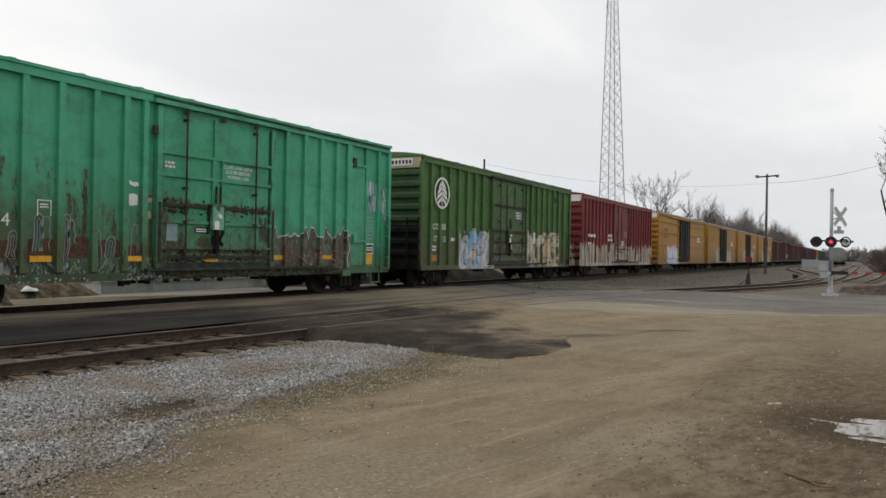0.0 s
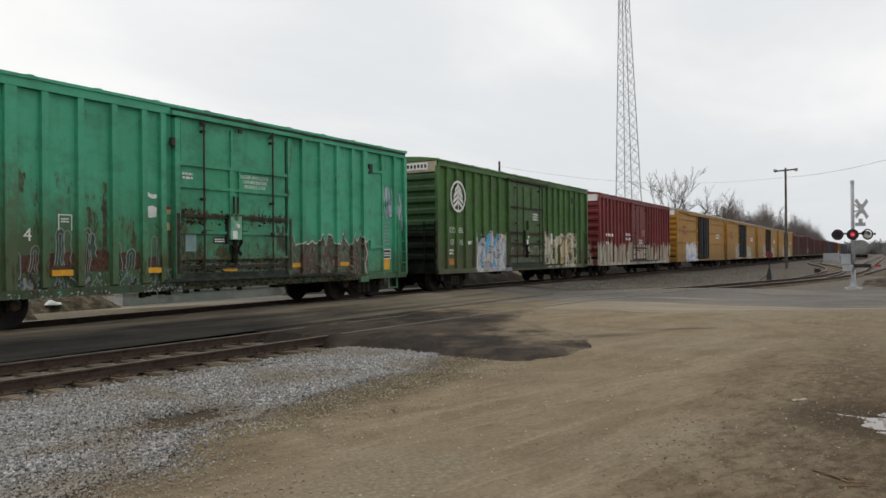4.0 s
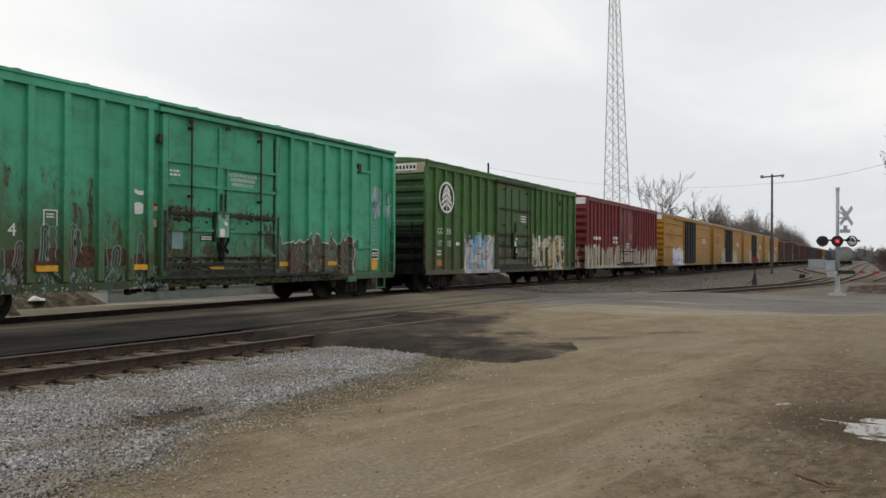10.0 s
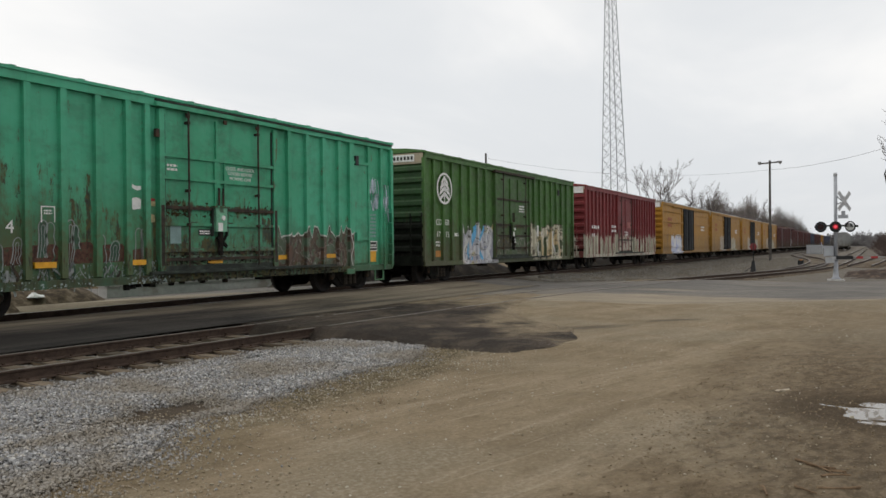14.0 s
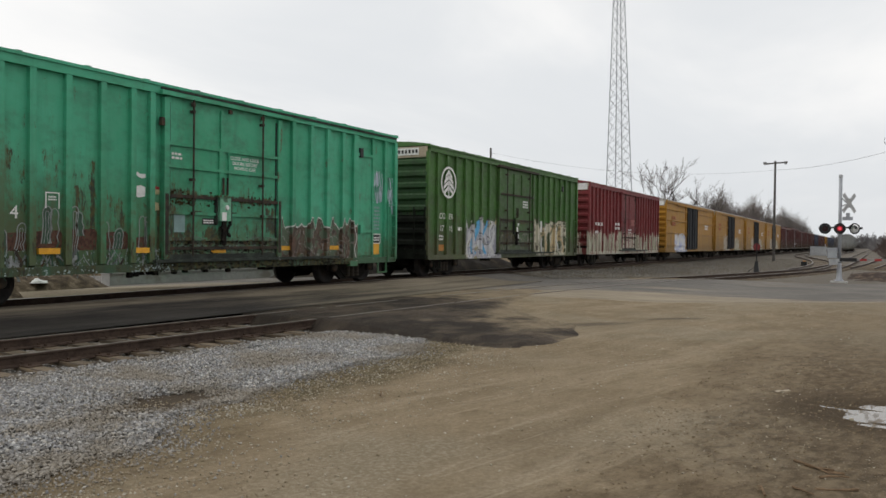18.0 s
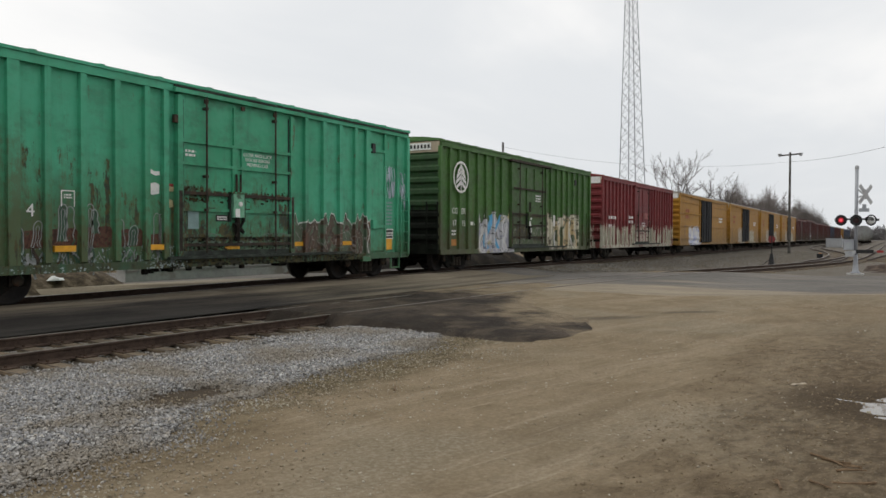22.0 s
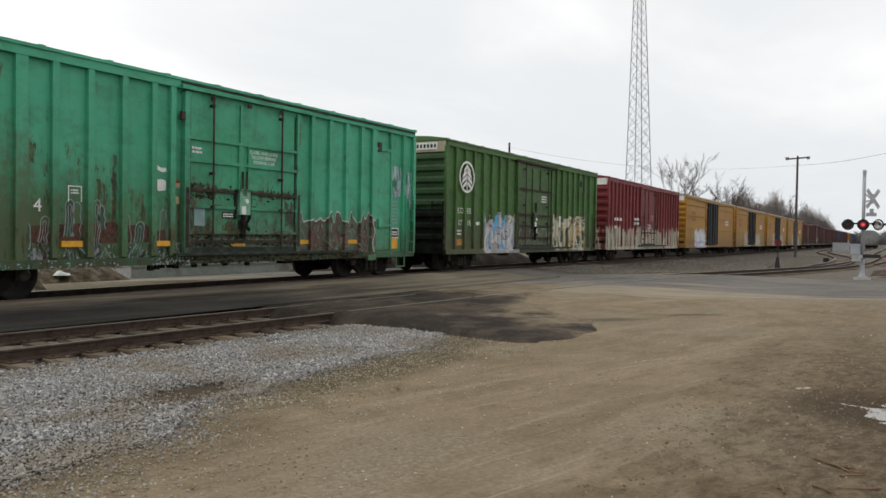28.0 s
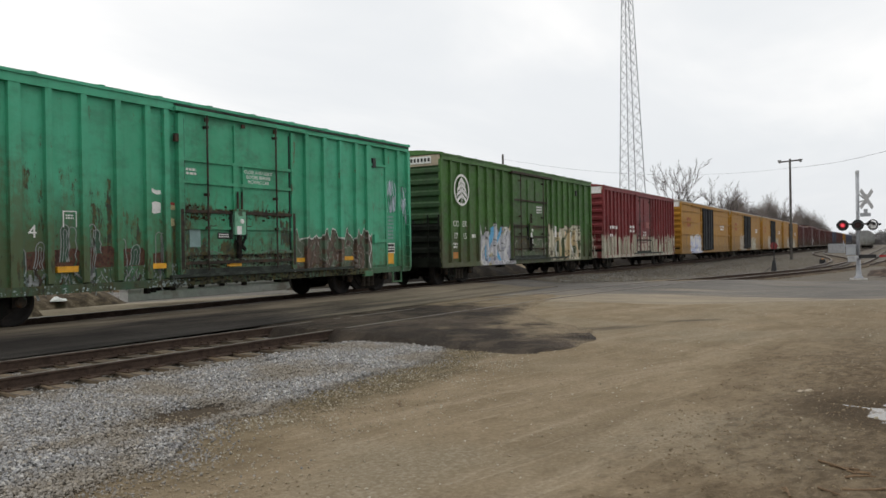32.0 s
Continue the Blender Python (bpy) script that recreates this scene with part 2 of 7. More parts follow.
    # ragged patches where the paint has rusted through and run down
    if scabs:
        run = nz(nt, mapped(nt, co, 11.0, 11.0, 1.7), 1.0, 5.0, 0.75)
        rag = M(nt, "ADD", M(nt, "MULTIPLY", chip, 0.55), M(nt, "MULTIPLY", run, 0.45))
        hue = mixc(nt, step(nt, fine, 0.40, 0.62), (0.015, 0.013, 0.005), (0.072, 0.058, 0.013))
        for x0, x1, z0, z1, *bite in scabs:
            k = box_mask(nt, x, z, x0, x1, z0, z1, min(0.16, 0.45 * min(x1 - x0, z1 - z0)))
            col = mixc(nt, step(nt, M(nt, "ADD", M(nt, "MULTIPLY", k, bite[0] if bite else 0.355), rag), 0.77, 0.85, 0.0, 0.93), col, hue)
    nt.links.new(col, b.inputs["Base Color"])
    nt.links.new(step(nt, fine, 0.3, 0.7, rough - 0.08, rough + 0.2), b.inputs["Roughness"])
    dent = M(nt, "ADD", M(nt, "MULTIPLY", nz(nt, co, 1.3, 2.0, 0.5), 1.0), M(nt, "MULTIPLY", fine, 0.12))
    bumped(nt, b, dent, 0.35, 0.03)
    return m


MINT = car_paint("weathered_mint_green_paint", (0.045, 0.325, 0.180), (0.068, 0.408, 0.246), 0.95, (
    (2.08, 5.45, 0.55, 1.90, 2.0, ((0.120, 0.048, 0.033), (0.085, 0.037, 0.026), (0.075, 0.090, 0.058)), (0.035, 0.022, 0.016), 1.3, 0.92, 0.024, 1.4),
    (-1.6, 1.95, 0.35, 0.95, 4.0, ((0.06, 0.10, 0.07), (0.10, 0.08, 0.06)), (0.16, 0.19, 0.17), 1.5, 0.35, 0.02)), 0.30,
    scabs=((-3.75, -3.1, 1.2, 2.5, 0.28), (-5.0, -4.5, 1.5, 3.0, 0.26), (-3.0, -2.4, 1.2, 2.1, 0.27), (-4.5, -3.8, 1.2, 2.9, 0.24), (-7.4, -5.4, 1.0, 3.2, 0.26), (-2.3, -1.9, 1.0, 2.0, 0.25), (-7.5, -1.6, 0.5, 1.3, 0.26), (2.2, 5.2, 0.5, 0.9, 0.28), (-4.90, -4.56, 0.90, 1.26), (-4.38, -3.86, 0.90, 1.30), (-3.66, -3.16, 0.92, 1.30), (-2.96, -2.50, 0.92, 1.26), (-2.32, -2.08, 0.98, 1.16), (-3.64, -3.48, 1.3, 2.2), (-3.32, -3.13, 1.3, 2.7), (-6.1, -5.5, 0.95, 1.3), (-4.98, -4.82, 2.3, 2.75), (-4.05, -3.92, 2.35, 2.6), (-2.62, -2.50, 1.5, 1.95), (-7.2, -6.9, 1.9, 2.6), (-1.72, -1.60, 0.7, 1.9)), soil=0.55, grime_colour=(0.030, 0.040, 0.022), clean=(2.2, 3.8), film=((0.050, 0.125, 0.040), 0.6, 3.6, 0.75))
MINT_SILL = car_paint("grimy_mint_sill_paint", (0.030, 0.160, 0.085), (0.040, 0.215, 0.120), 1.0, (), 0.75, rough=0.7, grime_colour=(0.020, 0.024, 0.015), scabs=((-2.2, 5.4, 0.30, 0.75), (-7.6, -2.0, 0.3, 0.75, 0.27)), soil=0.35, film=((0.035, 0.055, 0.026), 0.2, 1.8, 0.75))
MINT_DOOR = car_paint("rust_stained_mint_green_door_paint", (0.042, 0.315, 0.168), (0.062, 0.380, 0.222), 1.0, (
    (-1.6, 1.9, 0.7, 1.2, 6.0, ((0.05, 0.10, 0.06), (0.07, 0.055, 0.035)), (0.10, 0.14, 0.11), 1.2, 0.5, 0.012),), 0.45,
    scabs=((-1.7, 2.0, 0.8, 1.6, 0.27), (-1.7, 2.0, 1.7, 2.5, 0.25), (-1.5, -0.55, 1.92, 2.34), (-1.6, -0.7, 1.0, 1.4), (0.7, 2.0, 1.92, 2.22), (-0.8, 1.9, 2.0, 2.2), (-1.6, 2.0, 0.96, 1.2), (-1.7, 2.1, 0.55, 0.9), (-1.7, -0.3, 0.62, 0.98), (-0.5, 0.2, 0.9, 1.5), (1.5, 2.0, 1.2, 2.0), (-1.6, -1.2, 1.2, 2.0)), soil=0.45, grime_colour=(0.036, 0.040, 0.022), film=((0.050, 0.150, 0.050), 0.4, 3.0, 0.45))
# darker forest green with a black foot: shade between the cars, plus grime
FOREST_END = car_paint("shaded_forest_green_end_paint", (0.020, 0.064, 0.017), (0.030, 0.085, 0.024), 0.4, (), 0.5, (2.1, (0.007, 0.009, 0.006), 0.95), soil=0.5, grime_colour=(0.012, 0.013, 0.010))
FOREST = car_paint("weathered_forest_green_paint", (0.036, 0.108, 0.018), (0.056, 0.152, 0.028), 0.6, (
    (-4.7, -1.6, 0.50, 2.1, 3.0, ((0.44, 0.39, 0.20), (0.58, 0.58, 0.61), (0.33, 0.33, 0.40)), (0.08, 0.08, 0.07), 2.2, 0.92, 0.03),
    (2.0, 5.9, 0.55, 2.2, 4.0, ((0.54, 0.42, 0.24), (0.62, 0.58, 0.46), (0.07, 0.09, 0.045)), (0.09, 0.075, 0.05), 1.2, 0.92, 0.03),
    (-1.5, -0.6, 0.8, 1.7, 6.0, ((0.42, 0.42, 0.36), (0.12, 0.16, 0.08)), (0.5, 0.5, 0.45), 2.0, 0.8, 0.03)), 0.4)
FOREST_DOOR = car_paint("rust_stained_forest_green_door_paint", (0.036, 0.100, 0.018), (0.052, 0.135, 0.028), 1.0, (
    (-1.7, 1.6, 0.5, 1.5, 6.0, ((0.09, 0.10, 0.06), (0.04, 0.07, 0.03)), (0.2, 0.2, 0.16), 2.0, 0.55, 0.03),), 0.6,
    scabs=((-1.7, 1.6, 1.85, 2.15), (-1.6, -0.2, 1.0, 1.7), (0.3, 1.5, 0.85, 1.1)), soil=0.42)
CRIMSON = car_paint("faded_crimson_paint", (0.160, 0.015, 0.018), (0.195, 0.026, 0.027), 0.3, (), 0.16, (1.75, (0.55, 0.54, 0.43), 0.95), soil=0.12)
OCHRE = car_paint("dull_yellow_ochre_paint", (0.34, 0.158, 0.004), (0.38, 0.188, 0.008), 0.5, (
    (-6.4, -2.7, 0.4, 2.0, 7.0, ((0.52, 0.54, 0.62), (0.62, 0.62, 0.62), (0.30, 0.36, 0.62)), (0.7, 0.7, 0.7), 1.6, 0.95, 0.03),), 0.14, soil=0.25)
OCHRE_TAG = car_paint("dull_yellow_tagged_paint", (0.33, 0.154, 0.004), (0.37, 0.184, 0.008), 0.5, (
    (-4.4, -1.3, 0.5, 2.2, 9.0, ((0.45, 0.42, 0.36), (0.30, 0.28, 0.24)), (0.55, 0.5, 0.42), 1.4, 0.85, 0.03),
    (2.2, 6.0, 0.5, 2.0, 3.0, ((0.40, 0.42, 0.36), (0.30, 0.28, 0.2)), (0.5, 0.5, 0.42), 1.6, 0.8, 0.03)), 0.18, soil=0.3)
OXIDE = car_paint("brown_oxide_paint", (0.085, 0.020, 0.018), (0.12, 0.032, 0.028), 0.3, (), 0.4)
OXIDE_MARK = car_paint("brown_oxide_tagged_paint", (0.080, 0.020, 0.018), (0.11, 0.030, 0.027), 0.3, (
    (-1.5, 4.0, 0.9, 2.1, 5.0, ((0.5, 0.5, 0.48), (0.09, 0.03, 0.025)), (0.55, 0.55, 0.55), 0.8, 0.7, 0.03),), 0.4)
SLATE = car_paint("slate_blue_paint", (0.05, 0.065, 0.11), (0.07, 0.085, 0.13), 0.3, (), 0.4)
HOPPER = car_paint("pale_grey_hopper_paint", (0.20, 0.205, 0.20), (0.25, 0.255, 0.245), 0.3, (), 0.35)
DOOR_NAVY = plain("dark_navy_door_paint", (0.012, 0.013, 0.016), 0.8, 0.0, 0.4, 1.5)
ROOF_ZINC = plain("galvanised_roof_steel", (0.44, 0.43, 0.40), 0.5, 0.4, 0.3, 1.0, (0.16, 0.13, 0.10))
END_TAN = plain("tan_end_board_paint", (0.36, 0.30, 0.22), 0.7, 0.0, 0.2, 2.0)
PALE = plain("pale_stencil_paint", (0.72, 0.72, 0.70), 0.6, 0.0, 0.12, 8.0)
BLACK = plain("black_stencil_paint", (0.02, 0.02, 0.02), 0.6, 0.0, 0.3, 8.0)
YELLOW = plain("yellow_reflective_strip", (0.66, 0.33, 0.02), 0.45, 0.0, 0.15, 6.0)
CREAM = plain("stained_cream_paper", (0.42, 0.36, 0.20), 0.7, 0.0, 0.3, 9.0)
ORANGE = plain("faded_orange_plate", (0.42, 0.18, 0.04), 0.6, 0.0, 0.2, 6.0)
GREYPATCH = plain("grey_patch_paint", (0.20, 0.30, 0.29), 0.6, 0.0, 0.15, 4.0)
RUSTY = plain("rusted_hardware_steel", (0.042, 0.034, 0.025), 0.8, 0.2, 0.5, 5.0, (0.075, 0.040, 0.022))
CAST = plain("oily_cast_steel", (0.010, 0.009, 0.008), 0.9, 0.0, 0.45, 4.0, (0.026, 0.020, 0.015))
WHEELSTEEL = plain("dark_wheel_steel", (0.011, 0.009, 0.008), 0.8, 0.1, 0.4, 5.0, (0.022, 0.016, 0.012))
RAIL_RUST = plain("rusty_rail_web", (0.062, 0.043, 0.033), 0.85, 0.1, 0.4, 6.0, (0.05, 0.035, 0.026))
RAIL_TOP = plain("worn_rail_head", (0.17, 0.145, 0.125), 0.42, 0.7, 0.25, 6.0)
SPIKE = plain("rusty_spike_steel", (0.060, 0.040, 0.029), 0.85, 0.1, 0.4, 12.0)
WHITE_METAL = plain("white_painted_aluminium", (0.32, 0.335, 0.36), 0.5, 0.2, 0.12, 4.0)
GREY_METAL = plain("dull_galvanised_steel", (0.36, 0.37, 0.38), 0.5, 0.5, 0.2, 4.0)
SILVER_BOX = plain("silver_painted_cabinet", (0.34, 0.36, 0.38), 0.45, 0.2, 0.12, 2.0)
BLACK_METAL = plain("matt_black_signal_steel", (0.012, 0.012, 0.013), 0.5, 0.1, 0.3, 6.0)
RED_PAINT = plain("red_sign_paint", (0.30, 0.022, 0.022), 0.45, 0.0, 0.15, 8.0)
GATE_WHITE = plain("white_gate_paint", (0.42, 0.42, 0.42), 0.5, 0.0, 0.12, 8.0)
ARM_WHITE = plain("dusty_white_arm_paint", (0.26, 0.25, 0.24), 0.6, 0.0, 0.2, 8.0)
RED_LENS = plain("dark_red_lens", (0.035, 0.003, 0.004), 0.2, 0.0, 0.2, 20.0)
RED_GLOW = lamp_glow("lit_red_lamp", (1.0, 0.03, 0.06))
CLEAR_LENS = plain("silvered_lens", (0.86, 0.87, 0.89), 0.3, 0.0, 0.3, 14.0)
POLEWOOD = plain("weathered_pole_timber", (0.085, 0.079, 0.072), 0.85, 0.0, 0.35, 2.0)
CABLE = plain("weathered_cable", (0.07, 0.07, 0.075), 0.6)
TOWER_STEEL = plain("galvanised_tower_steel", (0.30, 0.31, 0.33), 0.5, 0.4, 0.15, 0.6)
BARK = plain("grey_brown_bark", (0.060, 0.050, 0.044), 0.9, 0.0, 0.35, 1.5)
TWIG = plain("bare_twigs", (0.125, 0.108, 0.098), 0.9, 0.0, 0.3, 0.5)
# far brush and thicket are greyed: distance haze put into their colour
FARTWIG = plain("hazed_distant_brush", (0.22, 0.21, 0.21), 0.95, 0.0, 0.35, 0.15)
THICKET = plain("hazed_grey_thicket", (0.195, 0.173, 0.160), 0.95, 0.0, 0.35, 0.3)
STICK = plain("dry_brown_stick", (0.17, 0.115, 0.07), 0.9, 0.0, 0.35, 12.0)
LATCH = plain("pale_green_latch_paint", (0.16, 0.40, 0.26), 0.6, 0.0, 0.3, 5.0, (0.06, 0.10, 0.06))
BRUSH = plain("brown_brush_stems", (0.115, 0.085, 0.076), 0.95, 0.0, 0.4, 0.4)
CONCRETE = plain("pale_concrete", (0.40, 0.395, 0.38), 0.85, 0.0, 0.2, 0.8, (0.28, 0.26, 0.23))
SHEET = plain("white_plastic_sheet", (0.7, 0.7, 0.68), 0.5, 0.0, 0.1, 4.0)
STRAW = plain("dry_grass", (0.17, 0.125, 0.075), 0.95, 0.0, 0.4, 2.0)


def stone_material(name, cols, dirt):
    m, nt, b, co = material(name, 0.9, 0.0, 0.2)
    isl = nt.nodes.new("ShaderNodeNewGeometry").outputs["Random Per Island"]
    ramp = nt.nodes.new("ShaderNodeValToRGB")
    ramp.color_ramp.interpolation = "LINEAR"
    while len(ramp.color_ramp.elements) < len(cols):
        ramp.color_ramp.elements.new(0.5)
    for i, (e, c) in enumerate(zip(ramp.color_ramp.elements, cols)):
        e.position = i / (len(cols) - 1)
        e.color = (*c, 1)
    nt.links.new(isl, ramp.inputs[0])
    n = nz(nt, co, 25.0, 4.0, 0.7)
    col = mixc(nt, step(nt, n, 0.35, 0.7, 0.0, 0.5), ramp.outputs[0], tuple(c * 0.6 for c in cols[0]))
    d = nz(nt, co, 0.9, 4.0, 0.6)
    col = mixc(nt, step(nt, d, 0.42, 0.64, 0.05, 0.7), col, dirt)
    nt.links.new(col, b.inputs["Base Color"])
    bumped(nt, b, n, 0.4, 0.01)
    return m


BALLAST = stone_material("grey_limestone_ballast", [(0.19, 0.188, 0.188), (0.37, 0.37, 0.375), (0.27, 0.272, 0.28), (0.50, 0.50, 0.49), (0.12, 0.118, 0.115), (0.42, 0.385, 0.33), (0.66, 0.655, 0.64)], (0.23, 0.195, 0.145))
PEBBLE = stone_material("mixed_pebbles", [(0.22, 0.18, 0.12), (0.42, 0.38, 0.29), (0.17, 0.14, 0.09), (0.50, 0.47, 0.38), (0.27, 0.23, 0.165), (0.64, 0.61, 0.53)], (0.26, 0.20, 0.13))
BANKSTONE = stone_material("brown_stained_gravel", [(0.15, 0.142, 0.126), (0.235, 0.222, 0.197), (0.19, 0.178, 0.153), (0.30, 0.287, 0.257)], (0.165, 0.138, 0.098))


CLOD = stone_material("damp_dirt_clods", [(0.14, 0.104, 0.065), (0.20, 0.153, 0.097), (0.29, 0.233, 0.155)], (0.17, 0.128, 0.080))


def tie_material():
    m, nt, b, co = material("split_creosoted_timber", 0.9)
    rnd = nt.nodes.new("ShaderNodeObjectInfo").outputs["Random"]
    grain = nz(nt, mapped(nt, co, 30.0, 2.0, 30.0), 1.0, 5.0, 0.7)
    col = mixc(nt, rnd, (0.090, 0.067, 0.041), (0.195, 0.145, 0.090))
    col = mixc(nt, step(nt, grain, 0.4, 0.66), col, (0.045, 0.035, 0.028))
    nt.links.new(col, b.inputs["Base Color"])
    bumped(nt, b, grain, 0.6, 0.015)
    return m


TIE = tie_material()


def ground_material():
    """Sandy, driven-over dirt with gravelly stretches along the tracks."""
    m, nt, b, co = material("packed_sandy_dirt", 0.95, 0.0, 0.12)
    x, y, z = split(nt, co)
    big = nz(nt, co, 0.22, 4.0, 0.55, 0.3)
    mid = nz(nt, mapped(nt, co, 1.0, 1.6, 1.0), 0.9, 6.0, 0.65, 0.6)
    rot = nt.nodes.new("ShaderNodeMapping")
    nt.links.new(co, rot.inputs[0])
    rot.inputs[2].default_value = (0, 0, radians(15.0))
    track = nz(nt, mapped(nt, rot.outputs[0], 0.16, 1.7, 1.0, 3.0), 0.8, 6.0, 0.62, 0.35)
    scuff = nz(nt, mapped(nt, rot.outputs[0], 0.6, 8.0, 1.0), 1.0, 6.0, 0.7, 0.5)
    lump = nz(nt, mapped(nt, rot.outputs[0], 4.0, 7.0, 1.0), 1.0, 6.0, 0.72, 0.3)
    fine = nz(nt, co, 22.0, 5.0, 0.75)
    grit = nz(nt, co, 75.0, 3.0, 0.7)
    col = mixc(nt, step(nt, mid, 0.34, 0.66), (0.208, 0.159, 0.099), (0.280, 0.221, 0.145))
    col = mixc(nt, step(nt, track, 0.52, 0.66, 0.0, 0.7), col, (0.335, 0.272, 0.188))
    col = mixc(nt, step(nt, track, 0.30, 0.44, 0.5, 0.0), col, (0.150, 0.110, 0.068))
    col = mixc(nt, step(nt, scuff, 0.55, 0.68, 0.0, 0.65), col, (0.37, 0.307, 0.215))
    col = mixc(nt, step(nt, scuff, 0.30, 0.44, 0.5, 0.0), col, (0.145, 0.108, 0.068))
    col = mixc(nt, step(nt, lump, 0.30, 0.48, 0.5, 0.0), col, (0.125, 0.092, 0.057))
    col = mixc(nt, step(nt, lump, 0.60, 0.74, 0.0, 0.4), col, (0.35, 0.29, 0.205))
    # greyish, gravelly patches in the driven dirt
    grey = M(nt, "MULTIPLY", step(nt, big, 0.46, 0.62), step(nt, fine, 0.45, 0.62, 0.25, 0.75))
    col = mixc(nt, grey, col, (0.285, 0.255, 0.190))
    # damp, darker soil by the puddle
    wet = M(nt, "ADD", M(nt, "ADD", y, M(nt, "MULTIPLY", mid, 2.2)), M(nt, "ADD", M(nt, "MULTIPLY", x, -0.02), M(nt, "MULTIPLY", lump, 1.4)))
    damp = step(nt, wet, 1.7, 4.1, 0.9, 0.0)
    col = mixc(nt, M(nt, "MULTIPLY", damp, step(nt, x, 9.0, 20.0, 1.0, 0.25)), col, mixc(nt, step(nt, lump, 0.36, 0.66), (0.050, 0.035, 0.020), (0.165, 0.123, 0.078)))
    rx, ry = M(nt, "MULTIPLY", M(nt, "SUBTRACT", x, 9.0), 1.05), M(nt, "MULTIPLY", M(nt, "ADD", y, 0.6), 0.72)
    rim = M(nt, "ADD", M(nt, "ADD", M(nt, "MULTIPLY", rx, rx), M(nt, "MULTIPLY", ry, ry)), M(nt, "MULTIPLY", lump, 0.8))
    col = mixc(nt, step(nt, rim, 0.9, 2.5, 0.92, 0.0), col, (0.050, 0.035, 0.021))
    # olive-brown gravelly soil between the ballast and the driven dirt
    edge = M(nt, "ADD", M(nt, "ADD", 5.02, step(nt, x, 3.8, 5.5, 0.0, 0.72)), M(nt, "ADD", step(nt, x, 5.7, 6.6, 0.0, 0.2), step(nt, x, 9.0, 11.6, 0.0, 0.5)))
    edge = M(nt, "SUBTRACT", edge, y)
    frayed = M(nt, "ADD", edge, M(nt, "MULTIPLY", M(nt, "SUBTRACT", mid, 0.5), 1.3))
    before_road = step(nt, x, 11.2, 12.0, 1.0, 0.0)
    strip = M(nt, "MULTIPLY", M(nt, "MULTIPLY", step(nt, frayed, -0.45, -0.1), step(nt, frayed, 0.55, 1.05, 1.0, 0.0)), before_road)
    soilcol = mixc(nt, step(nt, lump, 0.36, 0.62), (0.050, 0.039, 0.019), (0.145, 0.117, 0.066))
    soilcol = mixc(nt, step(nt, fine, 0.52, 0.66, 0.0, 0.6), soilcol, (0.26, 0.225, 0.150))
    col = mixc(nt, M(nt, "MULTIPLY", strip, step(nt, x, 4.8, 7.0, 0.35, 0.95)), col, soilcol)
    # gravelly soil beside the tracks and further off
    gravel = M(nt, "MAXIMUM", step(nt, M(nt, "ADD", y, M(nt, "MULTIPLY", mid, 1.6)), 10.6, 12.4), step(nt, M(nt, "ADD", x, M(nt, "MULTIPLY", mid, 5)), 36.5, 42.0))
    shoulder = M(nt, "MULTIPLY", step(nt, frayed, -0.5, -0.15, 1.0, 0.0), M(nt, "MULTIPLY", before_road, step(nt, x, -6.0, -4.0)))
    gravel = M(nt, "MULTIPLY", M(nt, "MAXIMUM", gravel, shoulder), step(nt, y, 22.5, 24.5, 1.0, 0.0))
    gcol = mixc(nt, step(nt, fine, 0.35, 0.65), (0.095, 0.087, 0.076), (0.195, 0.181, 0.160))
    gcol = mixc(nt, step(nt, mid, 0.45, 0.62, 0.0, 0.6), gcol, (0.130, 0.110, 0.084))
    col = mixc(nt, gravel, col, gcol)
    # darker under the ballast: the shade of the gaps between stones, as colour
    col = mixc(nt, M(nt, "MULTIPLY", shoulder, step(nt, fine, 0.4, 0.6, 0.85, 0.4)), col, (0.050, 0.046, 0.042))
    # dark track bed: the shade under the train put into the colour
    train_shade = M(nt, "MULTIPLY", step(nt, M(nt, "ADD", y, M(nt, "MULTIPLY", mid, 0.7)), 13.0, 13.6), step(nt, y, 16.4, 17.4, 1.0, 0.0))
    col = mixc(nt, M(nt, "MULTIPLY", train_shade, 0.92), col, (0.024, 0.021, 0.018))
    # pale worn lot beyond the line
    lot = M(nt, "MULTIPLY", step(nt, M(nt, "ADD", y, M(nt, "MULTIPLY", mid, 0.6)), 16.6, 17.1), M(nt, "MULTIPLY", step(nt, y, 20.0, 21.5, 1.0, 0.0), step(nt, x, 19.0, 22.0, 1.0, 0.0)))
    col = mixc(nt, lot, col, mixc(nt, step(nt, mid, 0.4, 0.6), (0.21, 0.195, 0.172), (0.29, 0.272, 0.245)))
    # scattered pale gravel and dark clods on the dirt
    vor = nt.nodes.new("ShaderNodeTexVoronoi")
    nt.links.new(co, vor.inputs["Vector"])
    vor.inputs["Scale"].default_value = 16.0
    spot = M(nt, "MULTIPLY", step(nt, vor.outputs["Distance"], 0.10, 0.22, 1.0, 0.0), step(nt, mid, 0.45, 0.6))
    col = mixc(nt, M(nt, "MULTIPLY", spot, 0.35), col, (0.34, 0.30, 0.24))
    # dark damp hollow in the ballast shoulder
    hx, hy = M(nt, "MULTIPLY", M(nt, "SUBTRACT", x, 5.5), 1.2), M(nt, "MULTIPLY", M(nt, "SUBTRACT", y, 6.35), 2.3)
    hol = M(nt, "ADD", M(nt, "ADD", M(nt, "MULTIPLY", hx, hx), M(nt, "MULTIPLY", hy, hy)), M(nt, "MULTIPLY", mid, 1.5))
    col = mixc(nt, step(nt, hol, 0.9, 1.6, 0.85, 0.0), col, (0.055, 0.042, 0.030))
